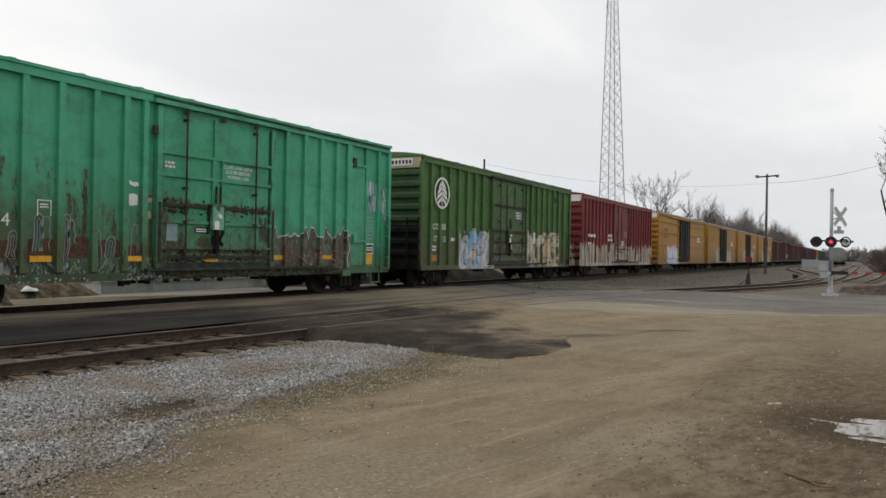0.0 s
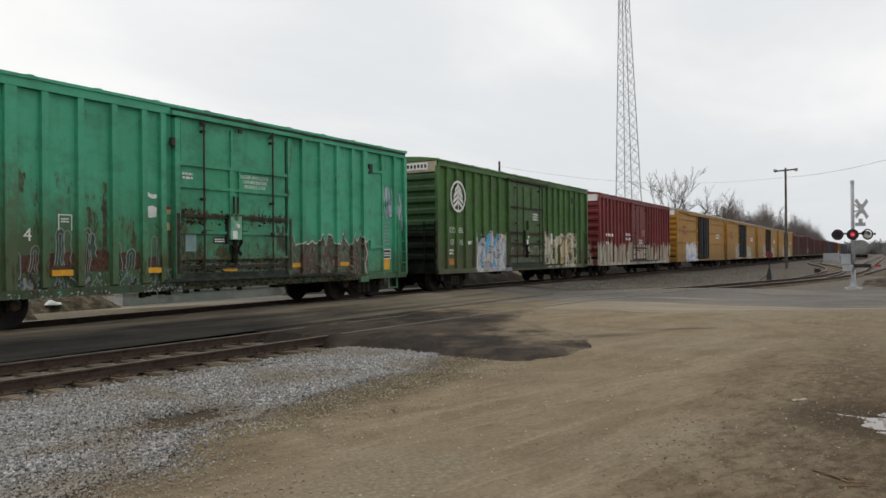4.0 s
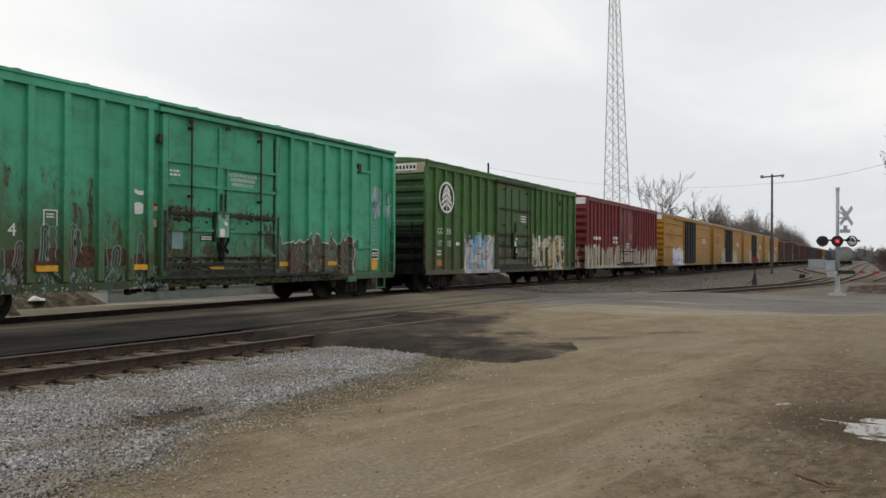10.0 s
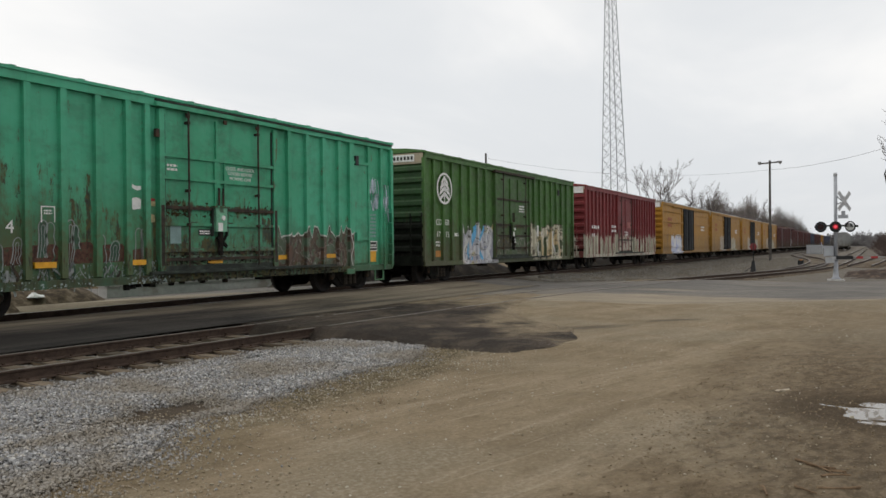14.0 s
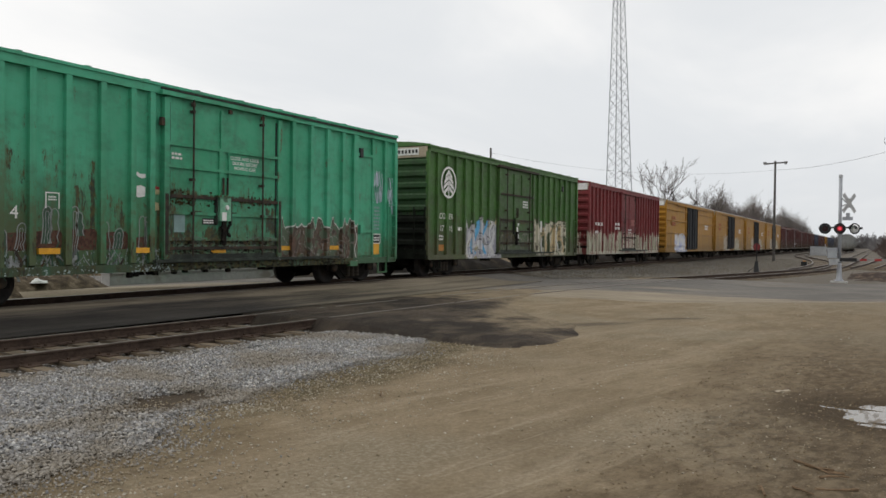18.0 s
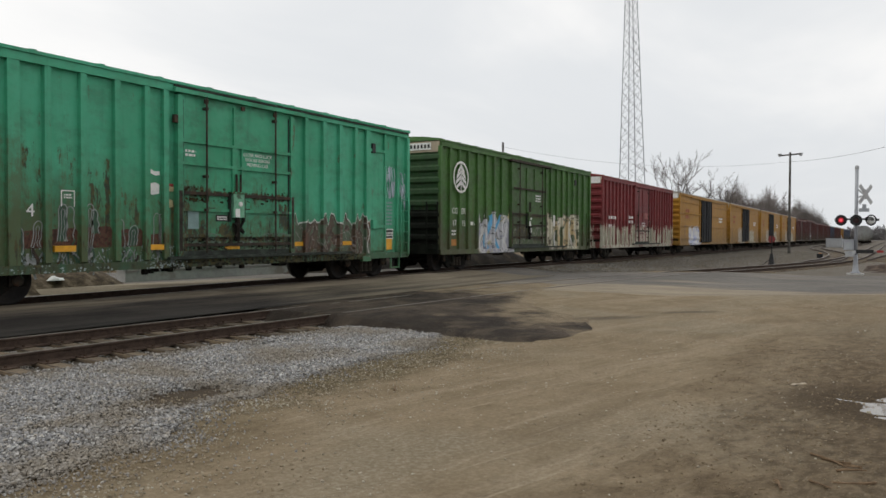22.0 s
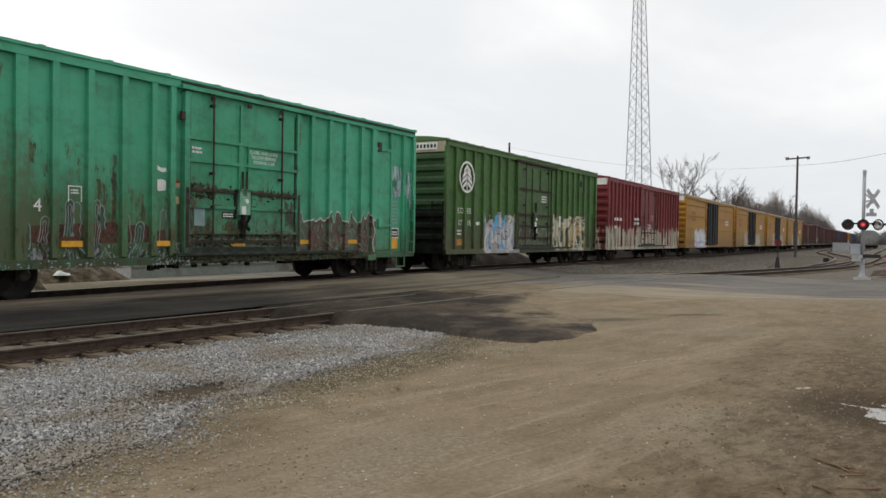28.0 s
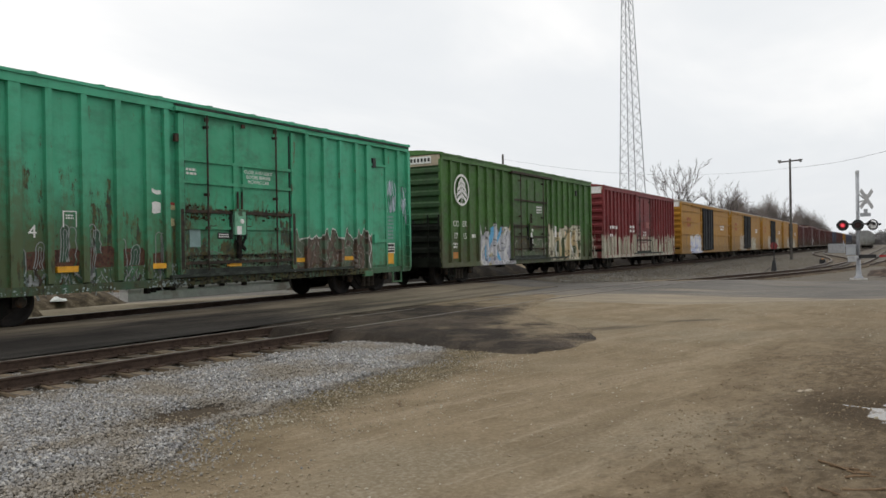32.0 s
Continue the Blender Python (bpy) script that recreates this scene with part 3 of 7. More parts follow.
    # dark smears dragged off the asphalt patch
    for px_, py_, ca, sa, lng, thin in ((15.5, 5.1, 0.80, -0.60, 0.55, 6.0), (17.7, 3.85, 0.72, -0.69, 0.9, 9.0)):
        du, dv = M(nt, "SUBTRACT", x, px_), M(nt, "SUBTRACT", y, py_)
        su = M(nt, "ADD", M(nt, "MULTIPLY", du, ca), M(nt, "MULTIPLY", dv, sa))
        sv = M(nt, "SUBTRACT", M(nt, "MULTIPLY", dv, ca), M(nt, "MULTIPLY", du, sa))
        sm = M(nt, "ADD", M(nt, "MULTIPLY", M(nt, "MULTIPLY", su, su), lng), M(nt, "MULTIPLY", M(nt, "MULTIPLY", sv, sv), thin))
        sm = M(nt, "ADD", sm, M(nt, "MULTIPLY", scuff, 1.6))
        col = mixc(nt, step(nt, sm, 0.6, 1.9, 0.75, 0.0), col, (0.066, 0.050, 0.038))
    col = mixc(nt, step(nt, M(nt, "ADD", y, mid), 21.6, 23.6, 0.0, 0.85), col, mixc(nt, step(nt, lump, 0.4, 0.62), (0.085, 0.064, 0.038), (0.20, 0.155, 0.10)))
    # far fields
    col = mixc(nt, step(nt, M(nt, "ABSOLUTE", y), 60.0, 130.0), col, (0.17, 0.145, 0.085))
    col = mixc(nt, step(nt, fine, 0.36, 0.66, 0.4, 0.0), col, (0.11, 0.082, 0.052))
    col = mixc(nt, step(nt, grit, 0.62, 0.76, 0.0, 0.5), col, (0.40, 0.36, 0.30))
    nt.links.new(col, b.inputs["Base Color"])
    h = M(nt, "ADD", M(nt, "MULTIPLY", lump, 1.1), M(nt, "ADD", M(nt, "MULTIPLY", fine, 0.35), M(nt, "MULTIPLY", grit, 0.12)))
    bumped(nt, b, h, 0.75, 0.05)
    return m


DIRT = ground_material()


def asphalt_material(name, dark, pale, dust, amount, drift, turn=0.0, spread=None, verge=False, lobe=False, far_dust=False):
    """Worn asphalt; dust settles in streaks along the traffic. spread: (x0, x1) over which the dust takes over."""
    m, nt, b, co = material(name, 0.9, 0.0, 0.2)
    x, y, z = split(nt, co)
    rot = nt.nodes.new("ShaderNodeMapping")
    nt.links.new(co, rot.inputs[0])
    rot.inputs[2].default_value = (0, 0, radians(turn))
    s = nz(nt, mapped(nt, rot.outputs[0], drift[0], drift[1], 1.0), 1.0, 6.0, 0.68, 0.9)
    s2 = nz(nt, mapped(nt, rot.outputs[0], drift[0] * 2.7, drift[1] * 2.2, 1.0, 5.0), 1.0, 5.0, 0.7, 0.5)
    big = nz(nt, co, 0.35, 4.0, 0.6, 0.5)
    fine = nz(nt, co, 40.0, 4.0, 0.7)
    col = mixc(nt, step(nt, M(nt, "ADD", M(nt, "MULTIPLY", big, 0.5), M(nt, "MULTIPLY", s2, 0.5)), 0.38, 0.62), dark, pale)
    k = M(nt, "ADD", M(nt, "MULTIPLY", s, 0.6), M(nt, "MULTIPLY", s2, 0.4))
    if spread:
        k = M(nt, "ADD", k, step(nt, M(nt, "ADD", x, M(nt, "MULTIPLY", big, 4.0)), spread[0], spread[1], 0.0, 0.22))
    if verge:
        d = M(nt, "SUBTRACT", M(nt, "ADD", x, M(nt, "MULTIPLY", y, 0.764)), 26.4)
        d = M(nt, "ADD", d, M(nt, "MULTIPLY", M(nt, "SUBTRACT", big, 0.5), 2.0))
        ragged = M(nt, "SUBTRACT", d, M(nt, "MULTIPLY", step(nt, y, 0.5, 5.0), 3.0))
        k = M(nt, "ADD", k, step(nt, ragged, -0.2, 0.7, 0.3, 0.0))
        k = M(nt, "ADD", k, M(nt, "MULTIPLY", step(nt, d, 1.0, 9.0, 0.10, 0.0), step(nt, y, 2.0, 6.0)))
    if lobe:
        d = M(nt, "ADD", M(nt, "SUBTRACT", x, 14.1), M(nt, "MULTIPLY", M(nt, "MAXIMUM", M(nt, "SUBTRACT", 6.3, y), 0.0), 0.45))
        d = M(nt, "ADD", d, M(nt, "ADD", M(nt, "MULTIPLY", M(nt, "SUBTRACT", big, 0.5), 3.5), M(nt, "MULTIPLY", M(nt, "SUBTRACT", s2, 0.5), 2.2)))
        d = M(nt, "SUBTRACT", d, step(nt, M(nt, "ADD", y, s2), 7.3, 8.8, 0.0, 3.8))
        k = M(nt, "ADD", k, step(nt, d, -2.0, 2.4, 0.0, 0.40))
        # dusty hollow in the middle of the lobe, bare rim round it
        hu, hv = M(nt, "SUBTRACT", x, 13.1), M(nt, "MULTIPLY", M(nt, "SUBTRACT", y, 5.75), 1.7)
        hub = M(nt, "ADD", M(nt, "ADD", M(nt, "MULTIPLY", hu, hu), M(nt, "MULTIPLY", hv, hv)), M(nt, "MULTIPLY", s2, 2.0))
        k = M(nt, "ADD", k, step(nt, hub, 0.6, 2.4, 0.07, 0.0))
        k = M(nt, "SUBTRACT", k, step(nt, y, 4.8, 5.4, 0.16, 0.0))
        near = M(nt, "ADD", M(nt, "SUBTRACT", y, 4.6), M(nt, "MULTIPLY", M(nt, "SUBTRACT", fine, 0.5), 0.3))
        k = M(nt, "ADD", k, step(nt, near, -0.1, 0.25, 0.14, 0.0))
    if far_dust:
        k = M(nt, "ADD", k, step(nt, M(nt, "ADD", y, M(nt, "MULTIPLY", s2, 0.5)), 12.9, 13.7, 0.0, 0.16))
        k = M(nt, "SUBTRACT", k, M(nt, "MULTIPLY", step(nt, y, 11.4, 12.9, 0.22, 0.0), step(nt, x, 9.0, 17.0, 1.0, 0.0)))
    col = mixc(nt, step(nt, fine, 0.35, 0.7, 0.45, 0.0), col, (0.018, 0.016, 0.015))
    drifted = mixc(nt, step(nt, M(nt, "ADD", M(nt, "MULTIPLY", s2, 0.6), M(nt, "MULTIPLY", fine, 0.4)), 0.38, 0.62), tuple(c * 0.78 for c in dust), tuple(c * 1.16 for c in dust))
    col = mixc(nt, step(nt, k, amount - 0.17, amount + 0.19), col, drifted)
    nt.links.new(col, b.inputs["Base Color"])
    bumped(nt, b, M(nt, "ADD", fine, M(nt, "MULTIPLY", s2, 2.0)), 0.9 if lobe else 0.6, 0.06 if lobe else 0.02)
    return m


ROADSKIN = asphalt_material("sun_bleached_road_asphalt", (0.142, 0.132, 0.120), (0.206, 0.192, 0.174), (0.262, 0.22, 0.162), 0.63, (0.9, 0.16), -37.0, None, True)
PATCH = asphalt_material("dark_patched_asphalt", (0.042, 0.032, 0.024), (0.126, 0.097, 0.071), (0.262, 0.206, 0.136), 0.66, (0.5, 0.9), 12.0, None, False, True)
APRON = asphalt_material("dark_crossing_asphalt", (0.022, 0.019, 0.017), (0.066, 0.057, 0.049), (0.20, 0.168, 0.122), 0.60, (0.10, 1.2), 2.0, (11.0, 20.0), far_dust=True)


def puddle_material():
    m, nt, b, co = material("muddy_puddle_water", 0.06)
    n = nz(nt, mapped(nt, co, 2.5, 9.0, 1.0), 1.0, 5.0, 0.6, 0.4)
    nt.links.new(mixc(nt, step(nt, n, 0.45, 0.7), (0.10, 0.085, 0.065), (0.16, 0.13, 0.10)), b.inputs["Base Color"])
    nt.links.new(step(nt, n, 0.5, 0.66, 0.05, 0.7), b.inputs["Roughness"])
    b.inputs["IOR"].default_value = 1.45
    b.inputs["Specular IOR Level"].default_value = 0.55
    return m


WATER = puddle_material()
SPRAY_GREY = plain("silver_grey_spray_paint", (0.24, 0.255, 0.25), 0.6, 0.0, 0.3, 6.0, (0.15, 0.20, 0.17))
SPRAY_DARK = plain("dark_green_spray_paint", (0.030, 0.075, 0.045), 0.6, 0.0, 0.45, 7.0, (0.050, 0.040, 0.026))
SPRAY_WHITE = plain("white_spray_paint", (0.60, 0.60, 0.58), 0.6, 0.0, 0.2, 6.0, (0.36, 0.34, 0.31))
RUST_PANEL = plain("brown_rusted_panel", (0.082, 0.034, 0.021), 0.75, 0.0, 0.7, 13.0, (0.030, 0.045, 0.024))
LEAD = plain("lead_grey_spray_paint", (0.10, 0.11, 0.11), 0.6, 0.0, 0.3, 8.0)
FLAKE = plain("flaked_pale_paint", (0.27, 0.33, 0.32), 0.7, 0.0, 0.5, 14.0, (0.12, 0.18, 0.15))
BLACK_GRIME = plain("caked_black_grime", (0.014, 0.015, 0.010), 0.9, 0.0, 0.5, 10.0, (0.045, 0.042, 0.022))
RUST_FLAKE = plain("scabbed_dark_rust", (0.030, 0.022, 0.009), 0.9, 0.0, 0.6, 12.0, (0.085, 0.058, 0.018))
# black for ends and steps: shade between and under the cars, as colour
SHADE_BLACK = plain("shade_black_steel", (0.008, 0.010, 0.007), 0.85, 0.0, 0.4, 3.0)
SPRAY_AZURE = plain("azure_spray_paint", (0.10, 0.36, 0.60), 0.6, 0.0, 0.3, 6.0, (0.30, 0.42, 0.50))
PEACH = plain("peach_spray_paint", (0.60, 0.44, 0.26), 0.6, 0.0, 0.25, 6.0, (0.42, 0.36, 0.22))
SPRAY_BLUE = plain("pale_lavender_spray_paint", (0.50, 0.57, 0.66), 0.6, 0.0, 0.2, 6.0)
# near-black fill for the added banks that keep the gaps below cars dark
DARK_BANK = plain("dark_bank_fill", (0.022, 0.018, 0.014), 0.95, 0.0, 0.5, 1.5, (0.055, 0.042, 0.028))
LITTERSOIL = plain("leaf_strewn_soil", (0.085, 0.064, 0.042), 0.95, 0.0, 0.55, 4.0, (0.17, 0.135, 0.095))
HEAPDIRT = plain("dark_brown_spoil", (0.055, 0.039, 0.030), 0.95, 0.0, 0.45, 1.8, (0.14, 0.105, 0.075))


# ---- mesh helpers ----
class Geo:
    """Collects verts and faces of one mesh."""

    def __init__(self):
        self.v, self.f = [], []

    def add(self, verts, faces):
        k = len(self.v)
        self.v += [tuple(p) for p in verts]
        self.f += [tuple(i + k for i in q) for q in faces]
        return self

    def box(self, x0, y0, z0, x1, y1, z1, m=None):
        c = [(x, y, z) for z in (z0, z1) for y in (y0, y1) for x in (x0, x1)]
        if m is not None:
            c = [m @ Vector(p) for p in c]
        return self.add(c, [(0, 2, 3, 1), (4, 5, 7, 6), (0, 1, 5, 4), (2, 6, 7, 3), (0, 4, 6, 2), (1, 3, 7, 5)])

    def bar(self, p, q, w, h, up=(0, 0, 1)):
        """A straight bar of width w and height h from p to q."""
        p, q = Vector(p), Vector(q)
        d = (q - p).normalized()
        s = d.cross(Vector(up))
        s = s.normalized() if s.length > 1e-5 else Vector((1, 0, 0))
        u = s.cross(d)
        c = [e + s * (i * w / 2) + u * (j * h / 2) for e in (p, q) for i, j in ((-1, -1), (1, -1), (1, 1), (-1, 1))]
        return self.add(c, [(0, 1, 2, 3), (7, 6, 5, 4), (0, 4, 5, 1), (1, 5, 6, 2), (2, 6, 7, 3), (3, 7, 4, 0)])

    def rod(self, p, q, r, n=6, r2=None):
        p, q = Vector(p), Vector(q)
        r2 = r if r2 is None else r2
        d = (q - p).normalized()
        s = d.cross(Vector((0, 0, 1)) if abs(d.z) < 0.9 else Vector((1, 0, 0))).normalized()
        u = s.cross(d)
        c = []
        for e, k in ((p, r), (q, r2)):
            for i in range(n):
                a = 2 * math.pi * i / n
                c.append(e + s * (k * math.cos(a)) + u * (k * math.sin(a)))
        faces = [(i, i + n, (i + 1) % n + n, (i + 1) % n) for i in range(n)]
        return self.add(c, faces + [tuple(range(n)), tuple(range(2 * n - 1, n - 1, -1))])

    def lathe(self, profile, n, axis="y", at=(0, 0, 0)):
        """profile: (along, radius) pairs turned round an axis."""
        c, at = [], Vector(at)
        for a, r in profile:
            for i in range(n):
                t = 2 * math.pi * i / n
                q = (a, r * math.cos(t), r * math.sin(t))
                p = {"x": q, "y": (q[1], q[0], q[2]), "z": (q[1], q[2], q[0])}[axis]
                c.append(at + Vector(p))
        faces = []
        for k in range(len(profile) - 1):
            for i in range(n):
                j = (i + 1) % n
                faces.append((k * n + i, k * n + j, (k + 1) * n + j, (k + 1) * n + i))
        faces += [tuple(range(n)), tuple(range(len(c) - 1, len(c) - n - 1, -1))]
        return self.add(c, faces)

    def plate(self, pts, y0, y1):
        """An outline in x and z, thick from y0 to y1."""
        n = len(pts)
        c = [(x, y0, z) for x, z in pts] + [(x, y1, z) for x, z in pts]
        return self.add(c, [tuple(range(n)), tuple(range(2 * n - 1, n - 1, -1))] + [(i, i + n, (i + 1) % n + n, (i + 1) % n) for i in range(n)])

    def mesh(self, name, mat, smooth=False):
        me = bpy.data.meshes.new(name)
        me.from_pydata(self.v, [], self.f)
        bm = bmesh.new()
        bm.from_mesh(me)
        bmesh.ops.recalc_face_normals(bm, faces=bm.faces)
        bm.to_mesh(me)
        bm.free()
        me.materials.append(mat)
        if smooth:
            me.polygons.foreach_set("use_smooth", [True] * len(me.polygons))
        return me


def part(name, g, mat, parent=None, label="", at=None, smooth=False):
    """One mesh object under a thing or a part. g: a Geo, or mesh data to share."""
    ob = new(name, g.mesh(name, mat, smooth) if isinstance(g, Geo) else g)
    if parent is not None:
        ob.parent = parent
    if at is not None:
        ob.matrix_basis = at if isinstance(at, Matrix) else Matrix.Translation(at)
    return tagged(ob, label)


def thing(name, label, category, group="", m=None, kind=""):
    ob = new(name)
    if m is not None:
        ob.matrix_basis = m
    return tagged(ob, label, category, group, kind)


def ss(a, b, v):
    k = min(1.0, max(0.0, (v - a) / (b - a)))
    return k * k * (3 - 2 * k)


# ---- plan ----
SIDE_Y, MAIN_Y, MAIN_RAIL, CAR_BASE = 13.1, 14.6, 0.38, 0.50
NEAR_RAIL = 0.15
GAUGE = 1.505  # between rail centres
# centre line of the near siding, which swings over to the right past the road
SIDING = [(-60, 13.0), (-30, 11.75), (0, 10.4), (11, 9.92), (20, 9.4), (27, 8.7), (33, 7.6), (40, 6.0), (47, 4.45), (54, 3.25), (62, 2.6), (75, 2.2), (110, 1.8), (200, 1.2), (500, -1.0)]


def along(path, x):
    for (a, b), (c, d) in zip(path, path[1:]):
        if x <= c:
            break
    i = path.index((a, b))
    p0 = path[max(0, i - 1)]
    p3 = path[min(len(path) - 1, i + 2)]
    t = (x - a) / (c - a)
    m1 = (d - p0[1]) / (c - p0[0]) * (c - a)
    m2 = (p3[1] - b) / (p3[0] - a) * (c - a)
    h = 2 * t ** 3 - 3 * t ** 2 + 1, t ** 3 - 2 * t ** 2 + t, -2 * t ** 3 + 3 * t ** 2, t ** 3 - t ** 2
    return h[0] * b + h[1] * m1 + h[2] * d + h[3] * m2


def main_z(x):
    """Rail head of the main line, which dips a little over the crossing."""
    return MAIN_RAIL - 0.0037 * min(20.0, max(0.0, 20.4 - x))


def siding_y(x):
    return along(SIDING, x)


def road_lo(y):
    return 26.4 - 0.764 * y


ROAD_W = 13.0


def bed(x, y):
    """Height of the bare ground."""
    z = 0.20 * ss(11.3, 13.1, y) - 0.12 * ss(16.6, 20.0, y)
    d = abs(y - siding_y(max(-59, min(x, 499))))
    z += 0.03 * (1 - ss(1.45, 2.6, d)) - 0.05
    if d < 1.6:
        z -= 0.035 * (1 - ss(1.2, 1.5, d))
    # the paved crossing lies on a low ramp
    k = ss(11.35, 12.0, x) * (1 - ss(34, 40, x)) * ss(3.6, 6.0, y) * (1 - ss(13.0, 13.6, y))
    return z + (road_z(x, y) - 0.02 - z) * k


def rough_bed(x, y):
    z = bed(x, y)
    d = math.hypot(x, y)
    amp = 0.022 if d < 40 else 0.05
    amp *= 1 - ss(-3.5, -0.8, x - road_lo(y))
    if x > 11.5 and y > 3.6:
        amp *= 1 - ss(3.6, 5.0, y)
    n = noise.noise(Vector((x * 0.5, y * 0.9, 1.0))) + 0.5 * noise.noise(Vector((x * 1.7, y * 2.6, 4.0)))
    rut = noise.noise(Vector(((0.887 * x - 0.462 * y) * 0.25, (0.462 * x + 0.887 * y) * 1.9, 9.0)))
    if y < 8.2:
        z += amp * (n + 0.9 * rut)
    # puddle hollow
    if abs(x - 8.9) < 3 and abs(y) < 4:
        k = math.exp(-((x - 9.02) / 0.74) ** 2 - ((y + 0.75) / 1.05) ** 2)
        z -= 0.085 * k
        z += k * (0.044 * noise.noise(Vector((x * 6.0, y * 1.5, 2.0))) + 0.034 * noise.noise(Vector((x * 15.0, y * 3.6, 7.0))))
    return z


def road_z(x, y):
    """Height of the paved crossing, flush with the rail heads."""
    dy = y - siding_y(max(-59, min(x, 499)))
    z = -0.035 + 0.17 * ss(-4.5, -1.0, dy)
    z += 0.205 * ss(11.6, 13.6, y)
    z -= 0.20 * ss(15.8, 21.0, y)
    return z


def graded(lo, hi, fine0, fine1, stepf, grow=1.28):
    vals = list(np.arange(fine0, fine1, stepf))
    s, v = stepf, fine1
    while v < hi:
        vals.append(v)
        s *= grow
        v += s
    vals.append(hi)
    s, v, low = stepf, fine0, []
    while v > lo:
        s *= grow
        v -= s
        low.append(max(v, lo))
    return low[::-1] + vals


def sheet(xs, ys, zf):
    g = Geo()
    g.v = [(x, y, zf(x, y)) for y in ys for x in xs]
    n = len(xs)
    g.f = [(j * n + i, j * n + i + 1, (j + 1) * n + i + 1, (j + 1) * n + i) for j in range(len(ys) - 1) for i in range(n - 1)]
    return g


def strip_rows(rows, cols, zf, wob=0.0, seed=0.0, skirt=0.12):
    """A paved sheet: rows of (y, x_lo, x_hi), with ragged edges that dip into the ground."""
    g, n = Geo(), cols + 2
    for y, a, b in rows:
        a += wob * (noise.noise(Vector((y * 0.8, seed, 0))) + 0.5 * noise.noise(Vector((y * 3.1, seed, 2))))
        b += wob * noise.noise(Vector((y * 0.8, seed, 5)))
        for k in range(n):
            t = min(1.0, max(0.0, (k - 1) / (cols - 1)))
            x = a + (b - a) * t
            if k == 0 or k == n - 1:
                x += -skirt if k == 0 else skirt
            z = zf(x, y) if 0 < k < n - 1 else bed(x, y) - 0.06
            g.v.append((x, y, z))
    for j in range(len(rows) - 1):
        for i in range(n - 1):
            g.f.append((j * n + i, j * n + i + 1, (j + 1) * n + i + 1, (j + 1) * n + i))
    return g


xs = graded(-2500, 4000, -2.0, 42.0, 0.25)
ys = graded(-2500, 2500, -6.0, 20.0, 0.22)
# finer mesh where the ground lies nearest
xs = sorted({round(x, 4) for x in xs if not 3.0 <= x <= 13.0} | {round(3.0 + 0.08 * i, 4) for i in range(126)})
ys = sorted({round(y, 4) for y in ys if not -2.6 <= y <= 3.0} | {round(-2.6 + 0.09 * i, 4) for i in range(63)})
ground = part("ground", sheet(xs, ys, rough_bed), DIRT, None, "packed sandy dirt with gravelly stretches beside the tracks", smooth=True)
tagged(ground, category="ground", kind="structure")


def road_skin(x, y):
    return max(road_z(x, y), bed(x, y) + 0.012)


rows = [(y, road_lo(y), road_lo(y) + ROAD_W) for y in np.arange(-60, 13.75, 0.3)]
road = part("road", strip_rows(rows, 30, road_skin, 0.35, 1.0), ROADSKIN, None, "bleached grey asphalt road crossing the tracks at a slant", smooth=True)
tagged(road, category="road", kind="structure")
rows = [(y, road_lo(y), road_lo(y) + ROAD_W) for y in np.arange(15.45, 90, 0.6)]
tagged(part("road", strip_rows(rows, 14, road_skin, 0.3, 2.0), ROADSKIN, None, "bleached grey asphalt road beyond the freight train", smooth=True), category="road", kind="structure")


def patch_lo(y):
    # rounded lobe of dark asphalt that spills over the siding's near side
    k = max(0.0, 1 - ((y - 5.7) / 1.15) ** 2) ** 0.5 if y < 5.7 else 1.0
    return 12.75 - 1.4 * k if y < 8.9 else 11.5


def patch_hi(y):
    # the far end thins out under drifted dirt
    k = max(0.0, 1 - ((y - 5.7) / 1.15) ** 2) ** 0.5 if y < 5.7 else 1.0
    return 12.85 + 1.5 * k + 2.8 * ss(4.9, 6.0, y) + 1.1 * max(0.0, y - 6.0) + 5.0 * ss(7.6, 9.2, y) - 2.0 * max(0.0, y - 9.2)


rows = [(y, patch_lo(y), max(patch_lo(y) + 0.3, patch_hi(y))) for y in np.arange(4.56, 11.02, 0.1)]
patch = part("asphalt_patch", strip_rows(rows, 40, lambda x, y: road_skin(x, y) + 0.012 - 0.05 * (1 - ss(4.5, 4.8, y)) + 0.06 * ss(4.6, 5.4, y) * ss(11.3, 12.1, x) * (1 - ss(14, 17, x)) * (1 - ss(8.2, 9.0, y)) + 0.026 * noise.noise(Vector((x * 1.2, y * 1.6, 3))) + 0.016 * noise.noise(Vector((x * 3.1, y * 4.2, 5))) - (0.085 + 0.03 * noise.noise(Vector((x * 0.9, y * 2.2, 6)))) * ss(-3.2, -0.3, x - patch_hi(y)) * ss(4.9, 5.6, y), 0.14, 3.0, 0.35), PATCH, None, "dark lumpy asphalt patch spilling over the siding", smooth=True)
tagged(patch, category="pavement", kind="structure")
rows = [(y, -14 + 2 * (y - 11), 27.5 - 0.76 * (y - 11)) for y in np.arange(11.0, 13.78, 0.14)]
apron = part("crossing_apron", strip_rows(rows, 120, lambda x, y: road_skin(x, y) + 0.02, 0.2, 4.0), APRON, None, "dark streaked asphalt between the siding and the main line", smooth=True)
tagged(apron, category="pavement", kind="structure")


